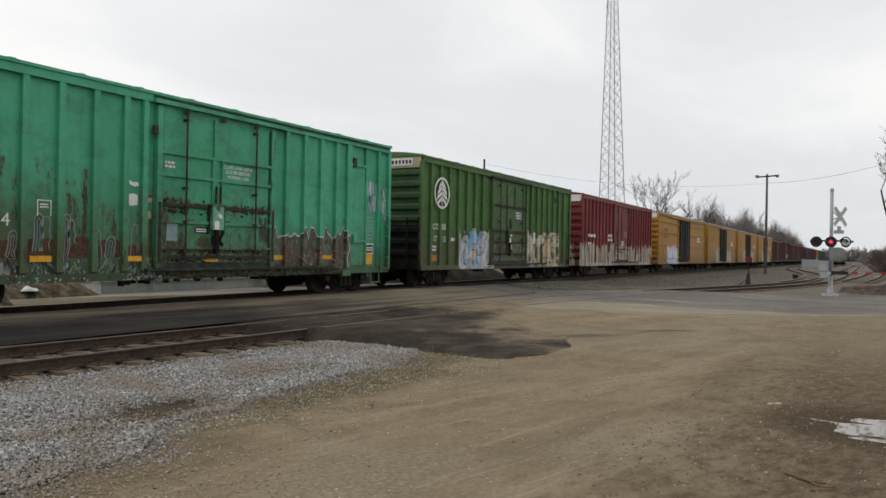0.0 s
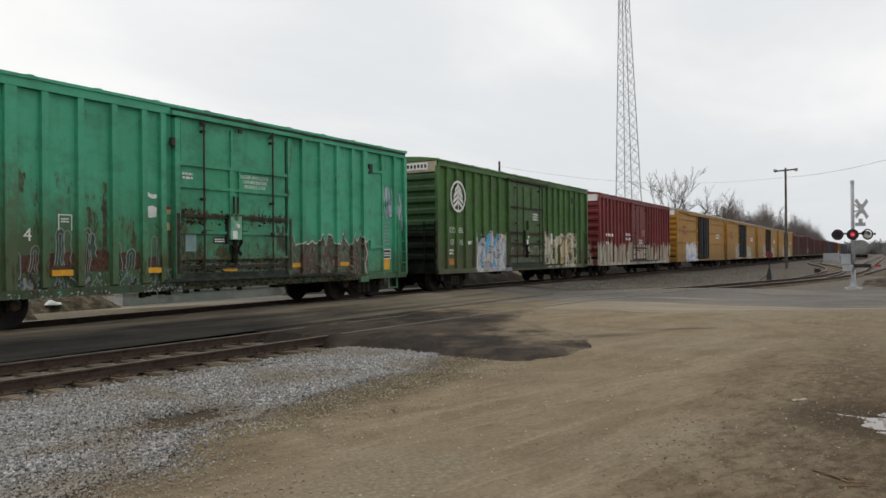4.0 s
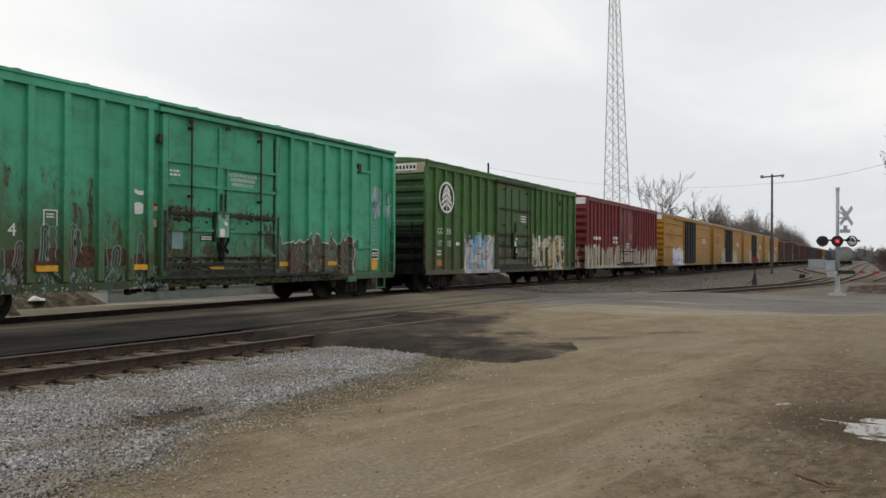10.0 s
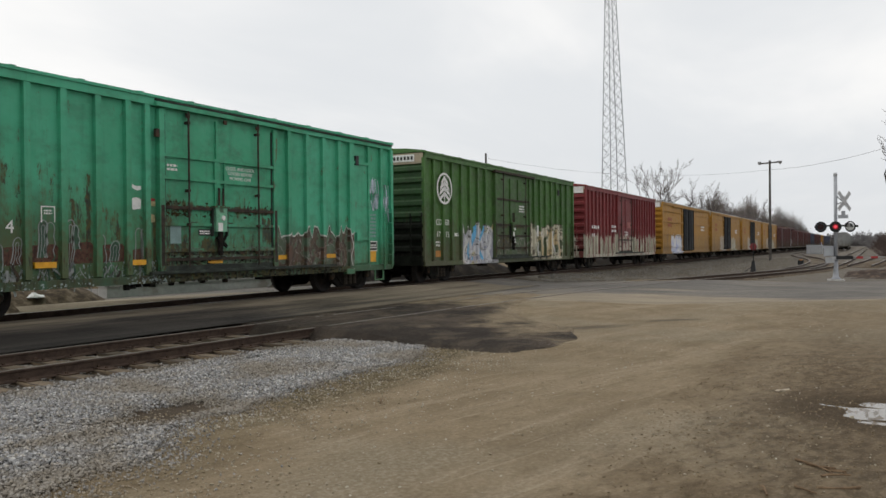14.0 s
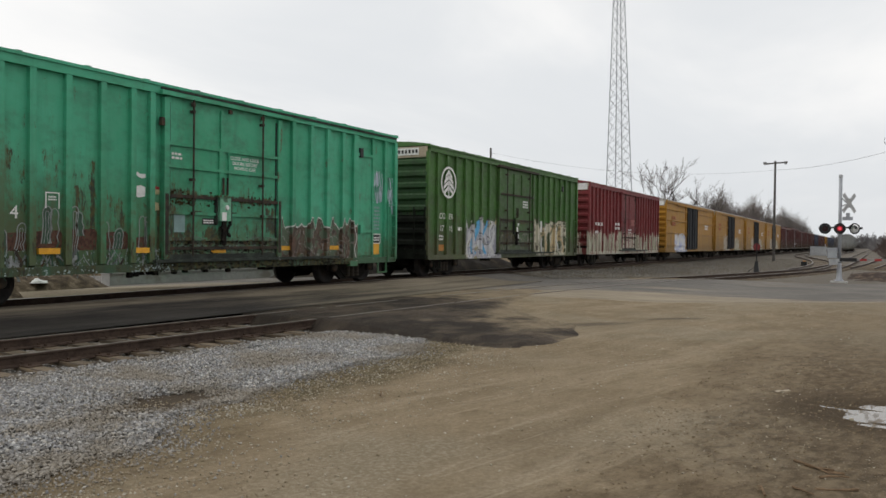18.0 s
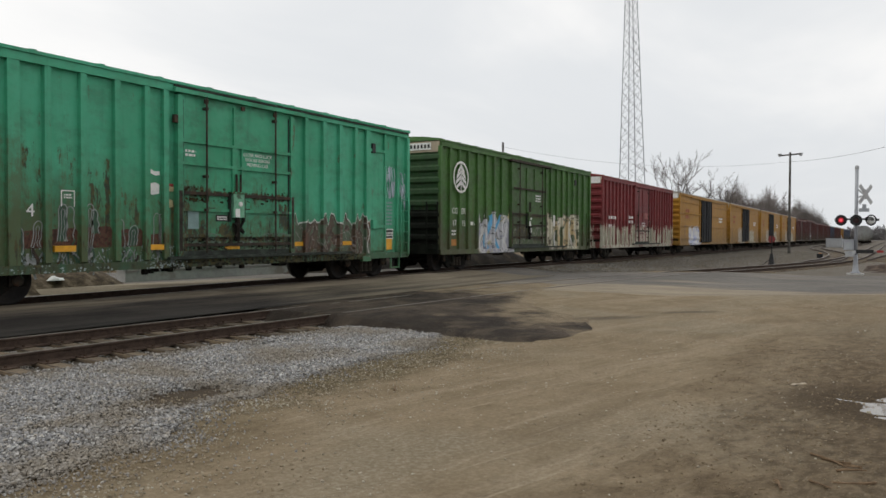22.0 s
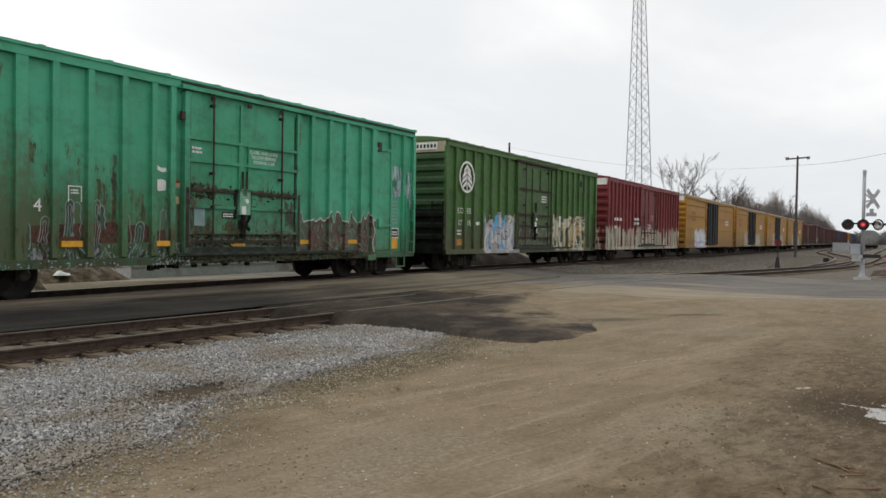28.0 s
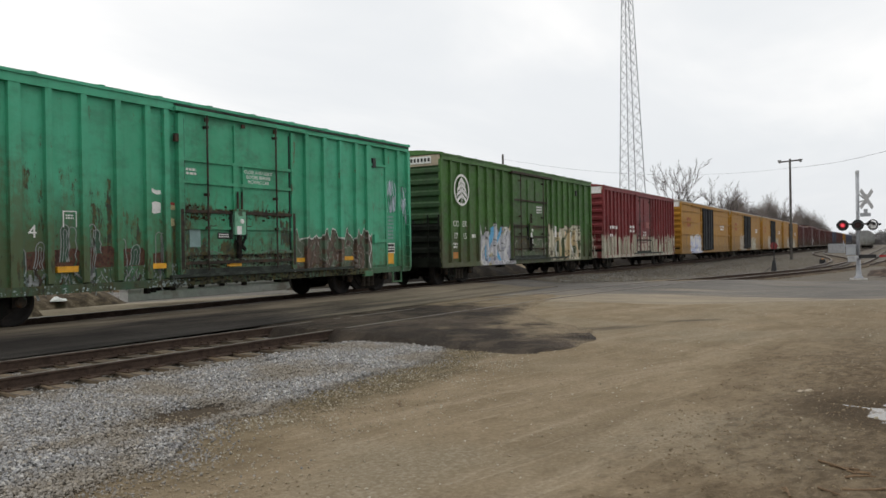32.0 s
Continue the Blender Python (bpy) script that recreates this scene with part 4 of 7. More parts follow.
# ---- tracks ----
def rail_mesh(path, z, name, parent, x0, x1, stepx=2.0, off=0.0):
    """A rail along the track's centre line, offset sideways: web and base, and the worn head."""
    n = max(2, int((x1 - x0) / stepx))
    web, head = Geo(), Geo()
    prof_w = [(-0.07, -0.16), (-0.07, -0.145), (-0.012, -0.125), (-0.012, -0.038), (-0.034, -0.03), (-0.034, -0.006), (0.034, -0.006), (0.034, -0.03), (0.012, -0.038), (0.012, -0.125), (0.07, -0.145), (0.07, -0.16)]
    prof_h = [(-0.034, -0.006), (-0.03, 0.0), (0.03, 0.0), (0.034, -0.006)]
    for g, prof in ((web, prof_w), (head, prof_h)):
        k = len(prof)
        for i in range(n + 1):
            x = x0 + (x1 - x0) * i / n
            y = path(x)
            s = (path(x + 0.1) - path(x - 0.1)) / 0.2
            q = 1 / math.hypot(1, s)
            for o, h in prof:
                g.v.append((x - s * q * (off + o), y + q * (off + o), z(x) + h))
        for i in range(n):
            g.f += [(i * k + j, i * k + j + 1, (i + 1) * k + j + 1, (i + 1) * k + j) for j in range(k - 1)]
    r = part("rail", web, RAIL_RUST, parent)
    part("rail_head", head, RAIL_TOP, r, "worn steel running surface")
    return r


def tie_mesh(seed):
    rng = random.Random(seed)
    g = Geo()
    L, W, H, c = 2.6, 0.22, 0.17, 0.012
    pts = [(-W / 2, -H), (W / 2, -H), (W / 2, -c), (W / 2 - c, 0), (-W / 2 + c, 0), (-W / 2, -c)]
    v = []
    for y in (-L / 2 + rng.uniform(-0.04, 0.04), -0.5, 0.5, L / 2 + rng.uniform(-0.04, 0.04)):
        v += [(x + rng.uniform(-0.008, 0.008), y, z + rng.uniform(-0.006, 0.004)) for x, z in pts]
    f = [tuple(range(6)), tuple(range(23, 17, -1))]
    for k in range(3):
        f += [(k * 6 + i, (k + 1) * 6 + i, (k + 1) * 6 + (i + 1) % 6, k * 6 + (i + 1) % 6) for i in range(6)]
    return g.add(v, f)


TIES = [tie_mesh(i).mesh("tie", TIE) for i in range(5)]
PLATES = []
for sgn in (-1, 1):
    pg = Geo().box(-0.10, sgn * GAUGE / 2 - 0.17, 0.0, 0.10, sgn * GAUGE / 2 + 0.17, 0.014)
    for a in (-1, 1):
        pg.box(-0.05, sgn * GAUGE / 2 + a * 0.09 - 0.014, 0.012, -0.02, sgn * GAUGE / 2 + a * 0.09 + 0.014, 0.045)
    PLATES.append(pg.mesh("tie_plate", SPIKE))


def track(label, path, z, x0, x1, ties, plates=(0, 0)):
    if not callable(z):
        level = z
        z = lambda x: level
    t = thing("railway_track", label, "railway track")
    for s in (-1, 1):
        rail_mesh(path, z, "rail", t, x0, x1, 2.0 if x1 - x0 < 300 else 4.0, s * GAUGE / 2)
    rng = random.Random(int(x0) + 15)
    for a, b in ties:
        x = a
        while x < b:
            s = math.atan2(path(x + 0.1) - path(x - 0.1), 0.2)
            m = Matrix.Translation((x, path(x) + rng.uniform(-0.16, 0.05), z(x) - 0.142 + rng.uniform(-0.008, 0.008))) @ Matrix.Rotation(s + rng.uniform(-0.03, 0.03), 4, "Z")
            tie = part("tie", rng.choice(TIES), None, t, at=m)
            if plates[0] < x < plates[1]:
                for pm in PLATES:
                    part("tie_plate", pm, None, tie)
            x += 0.53 + rng.uniform(-0.02, 0.02)
    return t


track("rusty siding rails on split timber ties in grey ballast", siding_y, NEAR_RAIL, -55, 480, [(-3.0, 11.2), (33.5, 75)], (-3, 11.2))
track("main line rails on dark timber ties under the freight train", lambda x: MAIN_Y, main_z, -90, 900, [(-4, 12.5), (30, 62)], (0, 0))
# turnout: a second siding that leaves the first and runs beside the main line
TURNOUT = [(40, 6.3), (50, 4.4), (58, 3.6), (68, 3.5), (77, 3.8), (87, 4.6), (97, 5.7), (114, 7.9), (140, 10.1), (200, 10.6), (480, 10.8)]
track("second siding branching off towards the distance", lambda x: along(TURNOUT, x), NEAR_RAIL + 0.004, 54, 470, [(66, 95)])
THIRD = [(60, 0.6), (80, -0.6), (120, -2.0), (200, -2.5), (480, -5.0)]
track("far siding beside the brown spoil heap", lambda x: along(THIRD, x), NEAR_RAIL, 62, 150, [(62, 85)])


# ---- loose stones ----
def stone_cloud(spots, seed, flat=0.75):
    """Broken stones: spots of (x, y, z, size); one joined mesh made of separate angular islands."""
    rng = np.random.RandomState(seed)
    base = np.array([(0, 0, 1), (0.9, 0, 0.25), (0.25, 0.85, 0.3), (-0.75, 0.5, 0.2), (-0.7, -0.6, 0.25), (0.3, -0.9, 0.2), (0.55, 0.45, -0.7), (-0.3, 0.2, -0.9), (0.1, -0.5, -0.8)])
    tris = [(0, 1, 2), (0, 2, 3), (0, 3, 4), (0, 4, 5), (0, 5, 1), (1, 6, 2), (2, 6, 7), (2, 7, 3), (3, 7, 4), (4, 7, 8), (4, 8, 5), (5, 8, 1), (1, 8, 6), (6, 8, 7)]
    n, k = len(spots), len(base)
    sp = np.array(spots)
    v = np.repeat(base[None], n, 0) * (1 + rng.uniform(-0.28, 0.28, (n, k, 3)))
    v *= rng.uniform(0.7, 1.3, (n, 1, 3))
    a = rng.uniform(0, 2 * math.pi, n)
    t = rng.uniform(-0.9, 0.9, n)
    ca, sa, ct, st = np.cos(a), np.sin(a), np.cos(t), np.sin(t)
    y = v[:, :, 1] * ct[:, None] - v[:, :, 2] * st[:, None]
    z = v[:, :, 1] * st[:, None] + v[:, :, 2] * ct[:, None]
    x = v[:, :, 0] * ca[:, None] - y * sa[:, None]
    y = v[:, :, 0] * sa[:, None] + y * ca[:, None]
    w = np.stack([x, y, z * flat], -1) * (sp[:, 3] / 2)[:, None, None] + sp[:, None, :3]
    f = np.array(tris)[None] + (np.arange(n) * k)[:, None, None]
    me = bpy.data.meshes.new("stones")
    me.from_pydata(w.reshape(-1, 3).tolist(), [], f.reshape(-1, 3).tolist())
    return me


def ballast_edge(x):
    """Near edge of the fresh ballast shoulder."""
    return 5.02 + 0.72 * ss(3.8, 5.5, x) + 0.2 * ss(5.7, 6.6, x) + 0.5 * ss(9.0, 11.6, x) + 0.32 * noise.noise(Vector((x * 0.9, 3.3, 0))) + 0.16 * noise.noise(Vector((x * 3.3, 1.3, 0)))


rng = random.Random(7)
spots = []
while len(spots) < 112000:
    x, y = rng.uniform(1.2, 12.2), rng.uniform(3.0, 10.9)
    if x < 0.52 * y - 0.5:
        continue
    e = ballast_edge(x) - y
    keep = 1.0 if e < 0 else math.exp(-e * (8.0 if x > 5.2 else 4.6)) * 0.5
    if x > 11.0:
        keep *= math.exp(-(x - 11.0) * 8.0)
    # bare scuffed hollow and a thin stretch nearer the dirt
    hole = math.exp(-((x - 5.55) / 0.72) ** 2 - ((y - 6.3) / 0.4) ** 2)
    if rng.random() > keep * (1 - 1.3 * hole):
        continue
    dy = y - siding_y(x)
    if -0.62 < dy < 0.62 and rng.random() < 0.72 or -1.42 < dy <= -0.62 and rng.random() < 0.93 or -1.75 < dy <= -1.42 and rng.random() < 0.6:
        continue
    s = 0.015 + 0.027 * rng.random() ** 1.3 if e < 0 else rng.uniform(0.010, 0.030)
    d = abs(y - siding_y(x))
    lift = 0.02 * ss(1.9, 2.6, d) * (1 - ss(2.6, 3.8, d))
    spots.append((x, y, rough_bed(x, y) + lift + rng.uniform(-0.004, 0.008 if abs(dy) < 1.45 else 0.042), s))
ball = new("ballast_stones", stone_cloud(spots, 3, 0.9))
ball.data.materials.append(BALLAST)
tagged(ball, "loose grey crushed limestone ballast along the siding", "ballast", kind="stuff")

spots = []
while len(spots) < 16000:
    x, y = rng.uniform(0.5, 12.5), rng.uniform(2.6, 6.8)
    e = ballast_edge(x) - y
    if rng.random() > math.exp(-abs(e - 0.3) * 1.7) * (0.3 + 0.7 * ss(-0.2, 0.3, noise.noise(Vector((x * 1.1, y * 1.3, 2))))):
        continue
    spots.append((x, y, rough_bed(x, y) + rng.uniform(-0.002, 0.008), 0.008 + 0.024 * rng.random() ** 2))
chips = new("gravel_chips", stone_cloud(spots, 8))
chips.data.materials.append(PEBBLE)
tagged(chips, "fine brown gravel chips at the ballast's edge", "gravel", kind="stuff")

spots = []
while len(spots) < 11000:
    x, y = rng.uniform(1.5, 30.0), rng.uniform(-6.0, 8.5)
    if rng.random() > 0.25 + 0.75 * ss(-0.1, 0.35, noise.noise(Vector((x * 0.35, y * 0.5, 8)))):
        continue
    if x > 11 and y > 4.4 or x > road_lo(y):
        continue
    s = 0.007 + 0.024 * rng.random() ** 4 + (0.018 if rng.random() < 0.03 else 0)
    spots.append((x, y, rough_bed(x, y) + s * 0.1, s))
peb = new("pebbles", stone_cloud(spots, 5))
peb.data.materials.append(PEBBLE)
tagged(peb, "scattered small pebbles on the sandy dirt", "pebbles", kind="stuff")

spots = []
while len(spots) < 14000:
    x = 27 + 75 * rng.random() ** 1.6
    y = rng.uniform(siding_y(x) + 1.6, 13.4)
    if x < road_lo(y) + ROAD_W + 0.3:
        continue
    spots.append((x, y, rough_bed(x, y) + rng.uniform(0.0, 0.05), rng.uniform(0.05, 0.11)))
bank = new("ballast_stones", stone_cloud(spots, 6))
bank.data.materials.append(BANKSTONE)
tagged(bank, "grey gravel bank of the main line beyond the road", "ballast", kind="stuff")

spots = []
while len(spots) < 11000:
    x, y = rng.uniform(3.0, 13.0), rng.uniform(-3.0, 1.9)
    if rng.random() > 0.35 + 0.65 * ss(-0.2, 0.4, noise.noise(Vector((x * 1.3, y * 1.5, 18)))) or y > 1.9:
        continue
    s = 0.006 + 0.026 * rng.random() ** 4
    spots.append((x, y, rough_bed(x, y) + s * 0.1, s))
while len(spots) < 11260:
    x, y = rng.uniform(5.2, 7.6), rng.uniform(-0.9, 1.6)
    s = rng.uniform(0.014, 0.032)
    spots.append((x, y, rough_bed(x, y) + s * 0.05, s))
clods = new("dirt_clods", stone_cloud(spots, 12, 0.7))
clods.data.materials.append(CLOD)
tagged(clods, "damp brown dirt clods near the puddle", "dirt", kind="stuff")

# puddle with muddy rim
pud = Geo()
ring = [(9.02 + (0.95 + 0.25 * noise.noise(Vector((math.cos(a) * 2, math.sin(a) * 2, 5)))) * math.cos(a), -0.7 + (1.4 + 0.3 * noise.noise(Vector((math.cos(a) * 2, math.sin(a) * 2, 9)))) * math.sin(a), -0.077) for a in np.linspace(0, 2 * math.pi, 60, endpoint=False)]
pud.add(ring, [tuple(range(60))])
tagged(part("puddle", pud, WATER, None, "shallow muddy puddle reflecting the grey sky"), category="puddle", kind="structure")

# siding for the standing hoppers
FOURTH = [(150, 6.0), (200, 5.4), (300, 5.2), (480, 5.2)]
track("siding with standing hopper cars", lambda x: along(FOURTH, x), NEAR_RAIL, 160, 470, [])


# ---- freight cars: x along the car, the near side at y = -1.5, z from the rail head ----
HALF_W = 1.5
GRIMY = plain("grimy_track_steel", (0.024, 0.030, 0.024), 0.8, 0.1, 0.5, 3.0, (0.05, 0.065, 0.05))
WHEEL_R = 0.457
WHEEL = Geo().lathe([(0.0, 0.05), (0.0, 0.11), (0.03, 0.14), (0.045, 0.33), (0.0, 0.36), (0.0, 0.435), (0.012, 0.45), (0.105, 0.457), (0.112, 0.485), (0.135, 0.485), (0.14, 0.36), (0.08, 0.33), (0.07, 0.14), (0.14, 0.11), (0.14, 0.05)], 32).mesh("wheel", WHEELSTEEL, True)


def side_frame(y):
    g = Geo()
    pts = [(-1.14, 0.40), (-1.14, 0.64), (-0.75, 0.72), (-0.35, 0.84), (0.35, 0.84), (0.75, 0.72), (1.14, 0.64), (1.14, 0.40), (0.84, 0.36), (0.50, 0.13), (-0.50, 0.13), (-0.84, 0.36)]
    g.plate(pts, y - 0.05, y + 0.05)
    for s in (-1, 1):
        g.box(s * 0.89 - 0.16, y - 0.13, 0.36, s * 0.89 + 0.16, y + 0.02, 0.64)
        g.bar((s * 0.75, y - 0.055, 0.60), (s * 0.30, y - 0.055, 0.22), 0.05, 0.09)
    return g


def spring(y):
    """One coil spring, turned as a ridged column."""
    prof = [(0.20, 0.02)]
    for k in range(7):
        prof += [(0.20 + k * 0.045, 0.085), (0.22 + k * 0.045, 0.10), (0.24 + k * 0.045, 0.085)]
    return Geo().lathe(prof + [(0.515, 0.02)], 10, "z", (0, y - 0.06, 0))


SPRING = spring(-1.0).mesh("spring", RUSTY)
FRAME_NEAR = side_frame(-1.0).mesh("side_frame", CAST)
FRAME_FAR = side_frame(1.0).mesh("side_frame", CAST)
BOLSTER = Geo().box(-0.24, -1.02, 0.36, 0.24, 1.02, 0.72).box(-0.5, -0.95, 0.30, 0.5, -0.86, 0.62).box(-0.35, -0.35, 0.60, 0.35, 0.35, 0.80).box(-0.6, -0.7, 0.28, -0.52, 0.7, 0.38).box(0.52, -0.7, 0.28, 0.6, 0.7, 0.38).mesh("bolster", CAST)
AXLE = Geo().rod((0, -1.02, 0), (0, 1.02, 0), 0.075, 10).mesh("axle", CAST)
BEARING = Geo().lathe([(0, 0.05), (0, 0.09), (0.03, 0.115), (0.10, 0.115)], 12).mesh("bearing_cap", RUSTY)


def bogie(car, x):
    t = part("truck", BOLSTER, None, car, "dark oily cast-steel truck", at=(x, 0, MAIN_RAIL - CAR_BASE))
    part("side_frame", FRAME_NEAR, None, t)
    part("side_frame", FRAME_FAR, None, t)
    for s in (-0.22, 0.0, 0.22):
        part("spring", SPRING, None, t, at=(s, 0, 0))
    for s in (-0.89, 0.89):
        part("axle", AXLE, None, t, at=(s, 0, WHEEL_R))
        part("bearing_cap", BEARING, None, t, at=(s, -1.16, WHEEL_R + 0.02))
        w = part("wheel", WHEEL, None, t, at=(s, -0.82, WHEEL_R))
        part("wheel", WHEEL, None, t, at=Matrix.Translation((s, 0.82, WHEEL_R)) @ Matrix.Rotation(math.pi, 4, "Z"))
    return t


COUPLER = Geo().box(-0.9, -0.10, 0.80, 0.35, 0.10, 1.02).box(0.3, -0.18, 0.76, 0.62, 0.18, 1.06).box(-0.3, -0.25, 0.68, 0.02, 0.25, 0.76).mesh("coupler", CAST)
HOSE = Geo()
for k in range(8):
    a, b = k / 8, (k + 1) / 8
    HOSE.rod((0.15 + a * 0.5, 0.28 - a * 0.2, 0.78 - 0.35 * math.sin(a * 3.14)), (0.15 + b * 0.5, 0.28 - b * 0.2, 0.78 - 0.35 * math.sin(b * 3.14)), 0.03, 6)
HOSE = HOSE.mesh("brake_hose", BLACK_METAL)


def corrugated_end(x, s, z0, z1, n, depth=0.09):
    """Pressed steel end wall with n horizontal ribs; s: which way it faces."""
    g = Geo()
    pts, h = [], (z1 - z0) / n
    for k in range(n):
        b = z0 + k * h
        pts += [(0.0, b), (0.0, b + 0.25 * h), (depth, b + 0.42 * h), (depth, b + 0.72 * h), (0.0, b + 0.9 * h)]
    pts.append((0.0, z1))
    w = HALF_W - 0.06
    v = []
    for o, z in pts:
        v += [(x + s * o, -w, z), (x + s * o, w, z)]
    for o, z in pts:
        v += [(x - s * 0.05, -w, z), (x - s * 0.05, w, z)]
    m = len(pts)
    f = []
    for k in range(m - 1):
        f.append((2 * k, 2 * k + 1, 2 * k + 3, 2 * k + 2))
        f.append((2 * k, 2 * k + 2, 2 * (m + k) + 2, 2 * (m + k)))
        f.append((2 * k + 1, 2 * (m + k) + 1, 2 * (m + k) + 3, 2 * k + 3))
    return g.add(v, f)


def ladder(x, y0, y1, z0, z1, n, flat):
    """Ladder with stiles and rungs, on the side (flat along x) or the end (flat along y)."""
    g = Geo()
    a, b = ((x, y0, 0), (x + 0.42, y0, 0)) if flat else ((x, y0, 0), (x, y1, 0))
    for p in (a, b):
        g.bar((p[0], p[1], z0), (p[0], p[1], z1), 0.03, 0.045)
    for k in range(n):
        z = z0 + 0.1 + (z1 - z0 - 0.2) * k / (n - 1)
        g.rod((a[0], a[1], z), (b[0], b[1], z), 0.014, 6)
    return g


def roof_mesh(L, zt, seams):
    g = Geo()
    n = 7
    prof = [(-HALF_W - 0.03, zt - 0.06), (-HALF_W - 0.03, zt), (-0.8, zt + 0.10), (0, zt + 0.15), (0.8, zt + 0.10), (HALF_W + 0.03, zt), (HALF_W + 0.03, zt - 0.06)]
    v = [(x, y, z) for x in (-L / 2, L / 2) for y, z in prof]
    g.add(v, [(i, i + 1, i + 1 + n, i + n) for i in range(n - 1)] + [tuple(range(n)), tuple(range(2 * n - 1, n - 1, -1)), (0, n, 2 * n - 1, n - 1)])
    for k in range(seams + 1):
        x = -L / 2 + 0.05 + (L - 0.1) * k / seams
        for (ya, za), (yb, zb) in zip(prof[1:6], prof[2:6]):
            g.bar((x, ya, za), (x, yb, zb), 0.09, 0.036)
    return g


def underframe(car, L, z0):
    g = Geo().box(-L / 2 + 0.3, -0.3, 0.42, L / 2 - 0.3, 0.3, 1.0)
    for k in range(5):
        x = -L / 2 + 3.2 + (L - 6.4) * k / 4
        g.box(x - 0.06, -1.34, 0.52, x + 0.06, 1.34, 0.98)
    part("underframe", g, CAST, car)
    tank = Geo().lathe([(-0.55, 0.12), (-0.5, 0.2), (0.5, 0.2), (0.55, 0.12)], 12, "x", (0.7, 0.75, 0.55))
    part("brake_reservoir", tank, CAST, car)
    rig = Geo().rod((-L / 2 + 3, -0.5, 0.45), (L / 2 - 3, -0.55, 0.5), 0.02)
    rig.box(-1.6, -0.8, 0.36, -1.2, -0.5, 0.7).box(1.9, -1.2, 0.38, 2.15, -0.9, 0.72)
    part("brake_rigging", rig, CAST, car)


def ribs(car, xs_, z0, z1, w, d, mat, s=-1, name="side_post"):
    for x in xs_:
        g = Geo()
        y = s * (HALF_W - 0.10)
        q = s * d
        g.add([(x - w / 2, y, z0), (x + w / 2, y, z0), (x + w / 2 * 0.9, y + q, z0 + 0.03), (x - w / 2 * 0.9, y + q, z0 + 0.03),
               (x - w / 2, y, z1), (x + w / 2, y, z1), (x + w / 2 * 0.9, y + q, z1), (x - w / 2 * 0.9, y + q, z1)],
              [(0, 1, 2, 3), (4, 7, 6, 5), (0, 4, 5, 1), (1, 5, 6, 2), (2, 6, 7, 3), (3, 7, 4, 0)])
        part(name, g, mat, car)


def bars_of_text(parent, x, z, w, h, lines, mat, y, label, name="stencil"):
    """Lettering that cannot be read: rows of short bars."""
    rng_ = random.Random(int(x * 100 + z * 10))
    lh = h / lines
    for k in range(lines):
        c = x
        zz = z + h - (k + 1) * lh + lh * 0.2
        while c < x + w:
            l = min(rng_.uniform(0.25, 0.8) * lh * 1.6, x + w - c)
            part(name, Geo().box(c, y - 0.004, zz, c + l, y + 0.001, zz + lh * 0.6), mat, parent, label)
            c += l + lh * 0.3


def words(parent, text, x, z, y, size, mat, label, align="CENTER"):
    """Flat painted lettering on the near side."""
    cu = bpy.data.curves.new("lettering", "FONT")
    cu.body, cu.size, cu.extrude, cu.align_x = text, size, 0.003, align
    tmp = new("lettering", cu)
    me = tmp.to_mesh().copy()
    bpy.data.objects.remove(tmp)
    me.materials.append(mat)
    return part("lettering", me, None, parent, label, at=Matrix.Translation((x, y, z)) @ Matrix.Rotation(math.pi / 2, 4, "X"))


def ribbon(paths, w, y):
    """Sprayed lines: continuous flat strokes of width w along (x, z) points, 1 mm thick."""
    g = Geo()
    for pts in paths:
        n = len(pts)
        v = []
        for i, (x, z) in enumerate(pts):
            (xa, za), (xb, zb) = pts[max(0, i - 1)], pts[min(n - 1, i + 1)]
            l = math.hypot(xb - xa, zb - za) or 1.0
            nx, nz_ = -(zb - za) / l * w / 2, (xb - xa) / l * w / 2
            v += [(x + nx, y - 0.001, z + nz_), (x - nx, y - 0.001, z - nz_), (x + nx, y, z + nz_), (x - nx, y, z - nz_)]
        f = [(0, 1, 3, 2), (4 * n - 4, 4 * n - 2, 4 * n - 1, 4 * n - 3)]
        for i in range(n - 1):
            a, b = 4 * i, 4 * i + 4
            f += [(a, b, b + 1, a + 1), (a + 2, a + 3, b + 3, b + 2), (a, a + 2, b + 2, b), (a + 1, b + 1, b + 3, a + 3)]
        g.add(v, f)
    return g


def loop(x0, x1, zb, zt, lean=0.0, flare=0.0, n=9):
    """An inverted U with straight, leaning legs: the stroke of a balloon letter."""
    r, c = (x1 - x0) / 2, (x0 + x1) / 2
    low = zt - r * 1.5
    out = [(x0 - flare + 0.02 * math.sin(7 * k), zb + (low - zb) * k / 4) for k in range(4)]
    out += [(c - r * math.cos(math.pi * k / n), low + 1.5 * r * math.sin(math.pi * k / n)) for k in range(n + 1)]
    out += [(x1 + flare * (1 - k / 4) + 0.02 * math.sin(9 * k + x0), zb + (low - zb) * k / 4) for k in (3, 2, 1, 0)]
    return [(x + lean * (z - zb), z) for x, z in out]


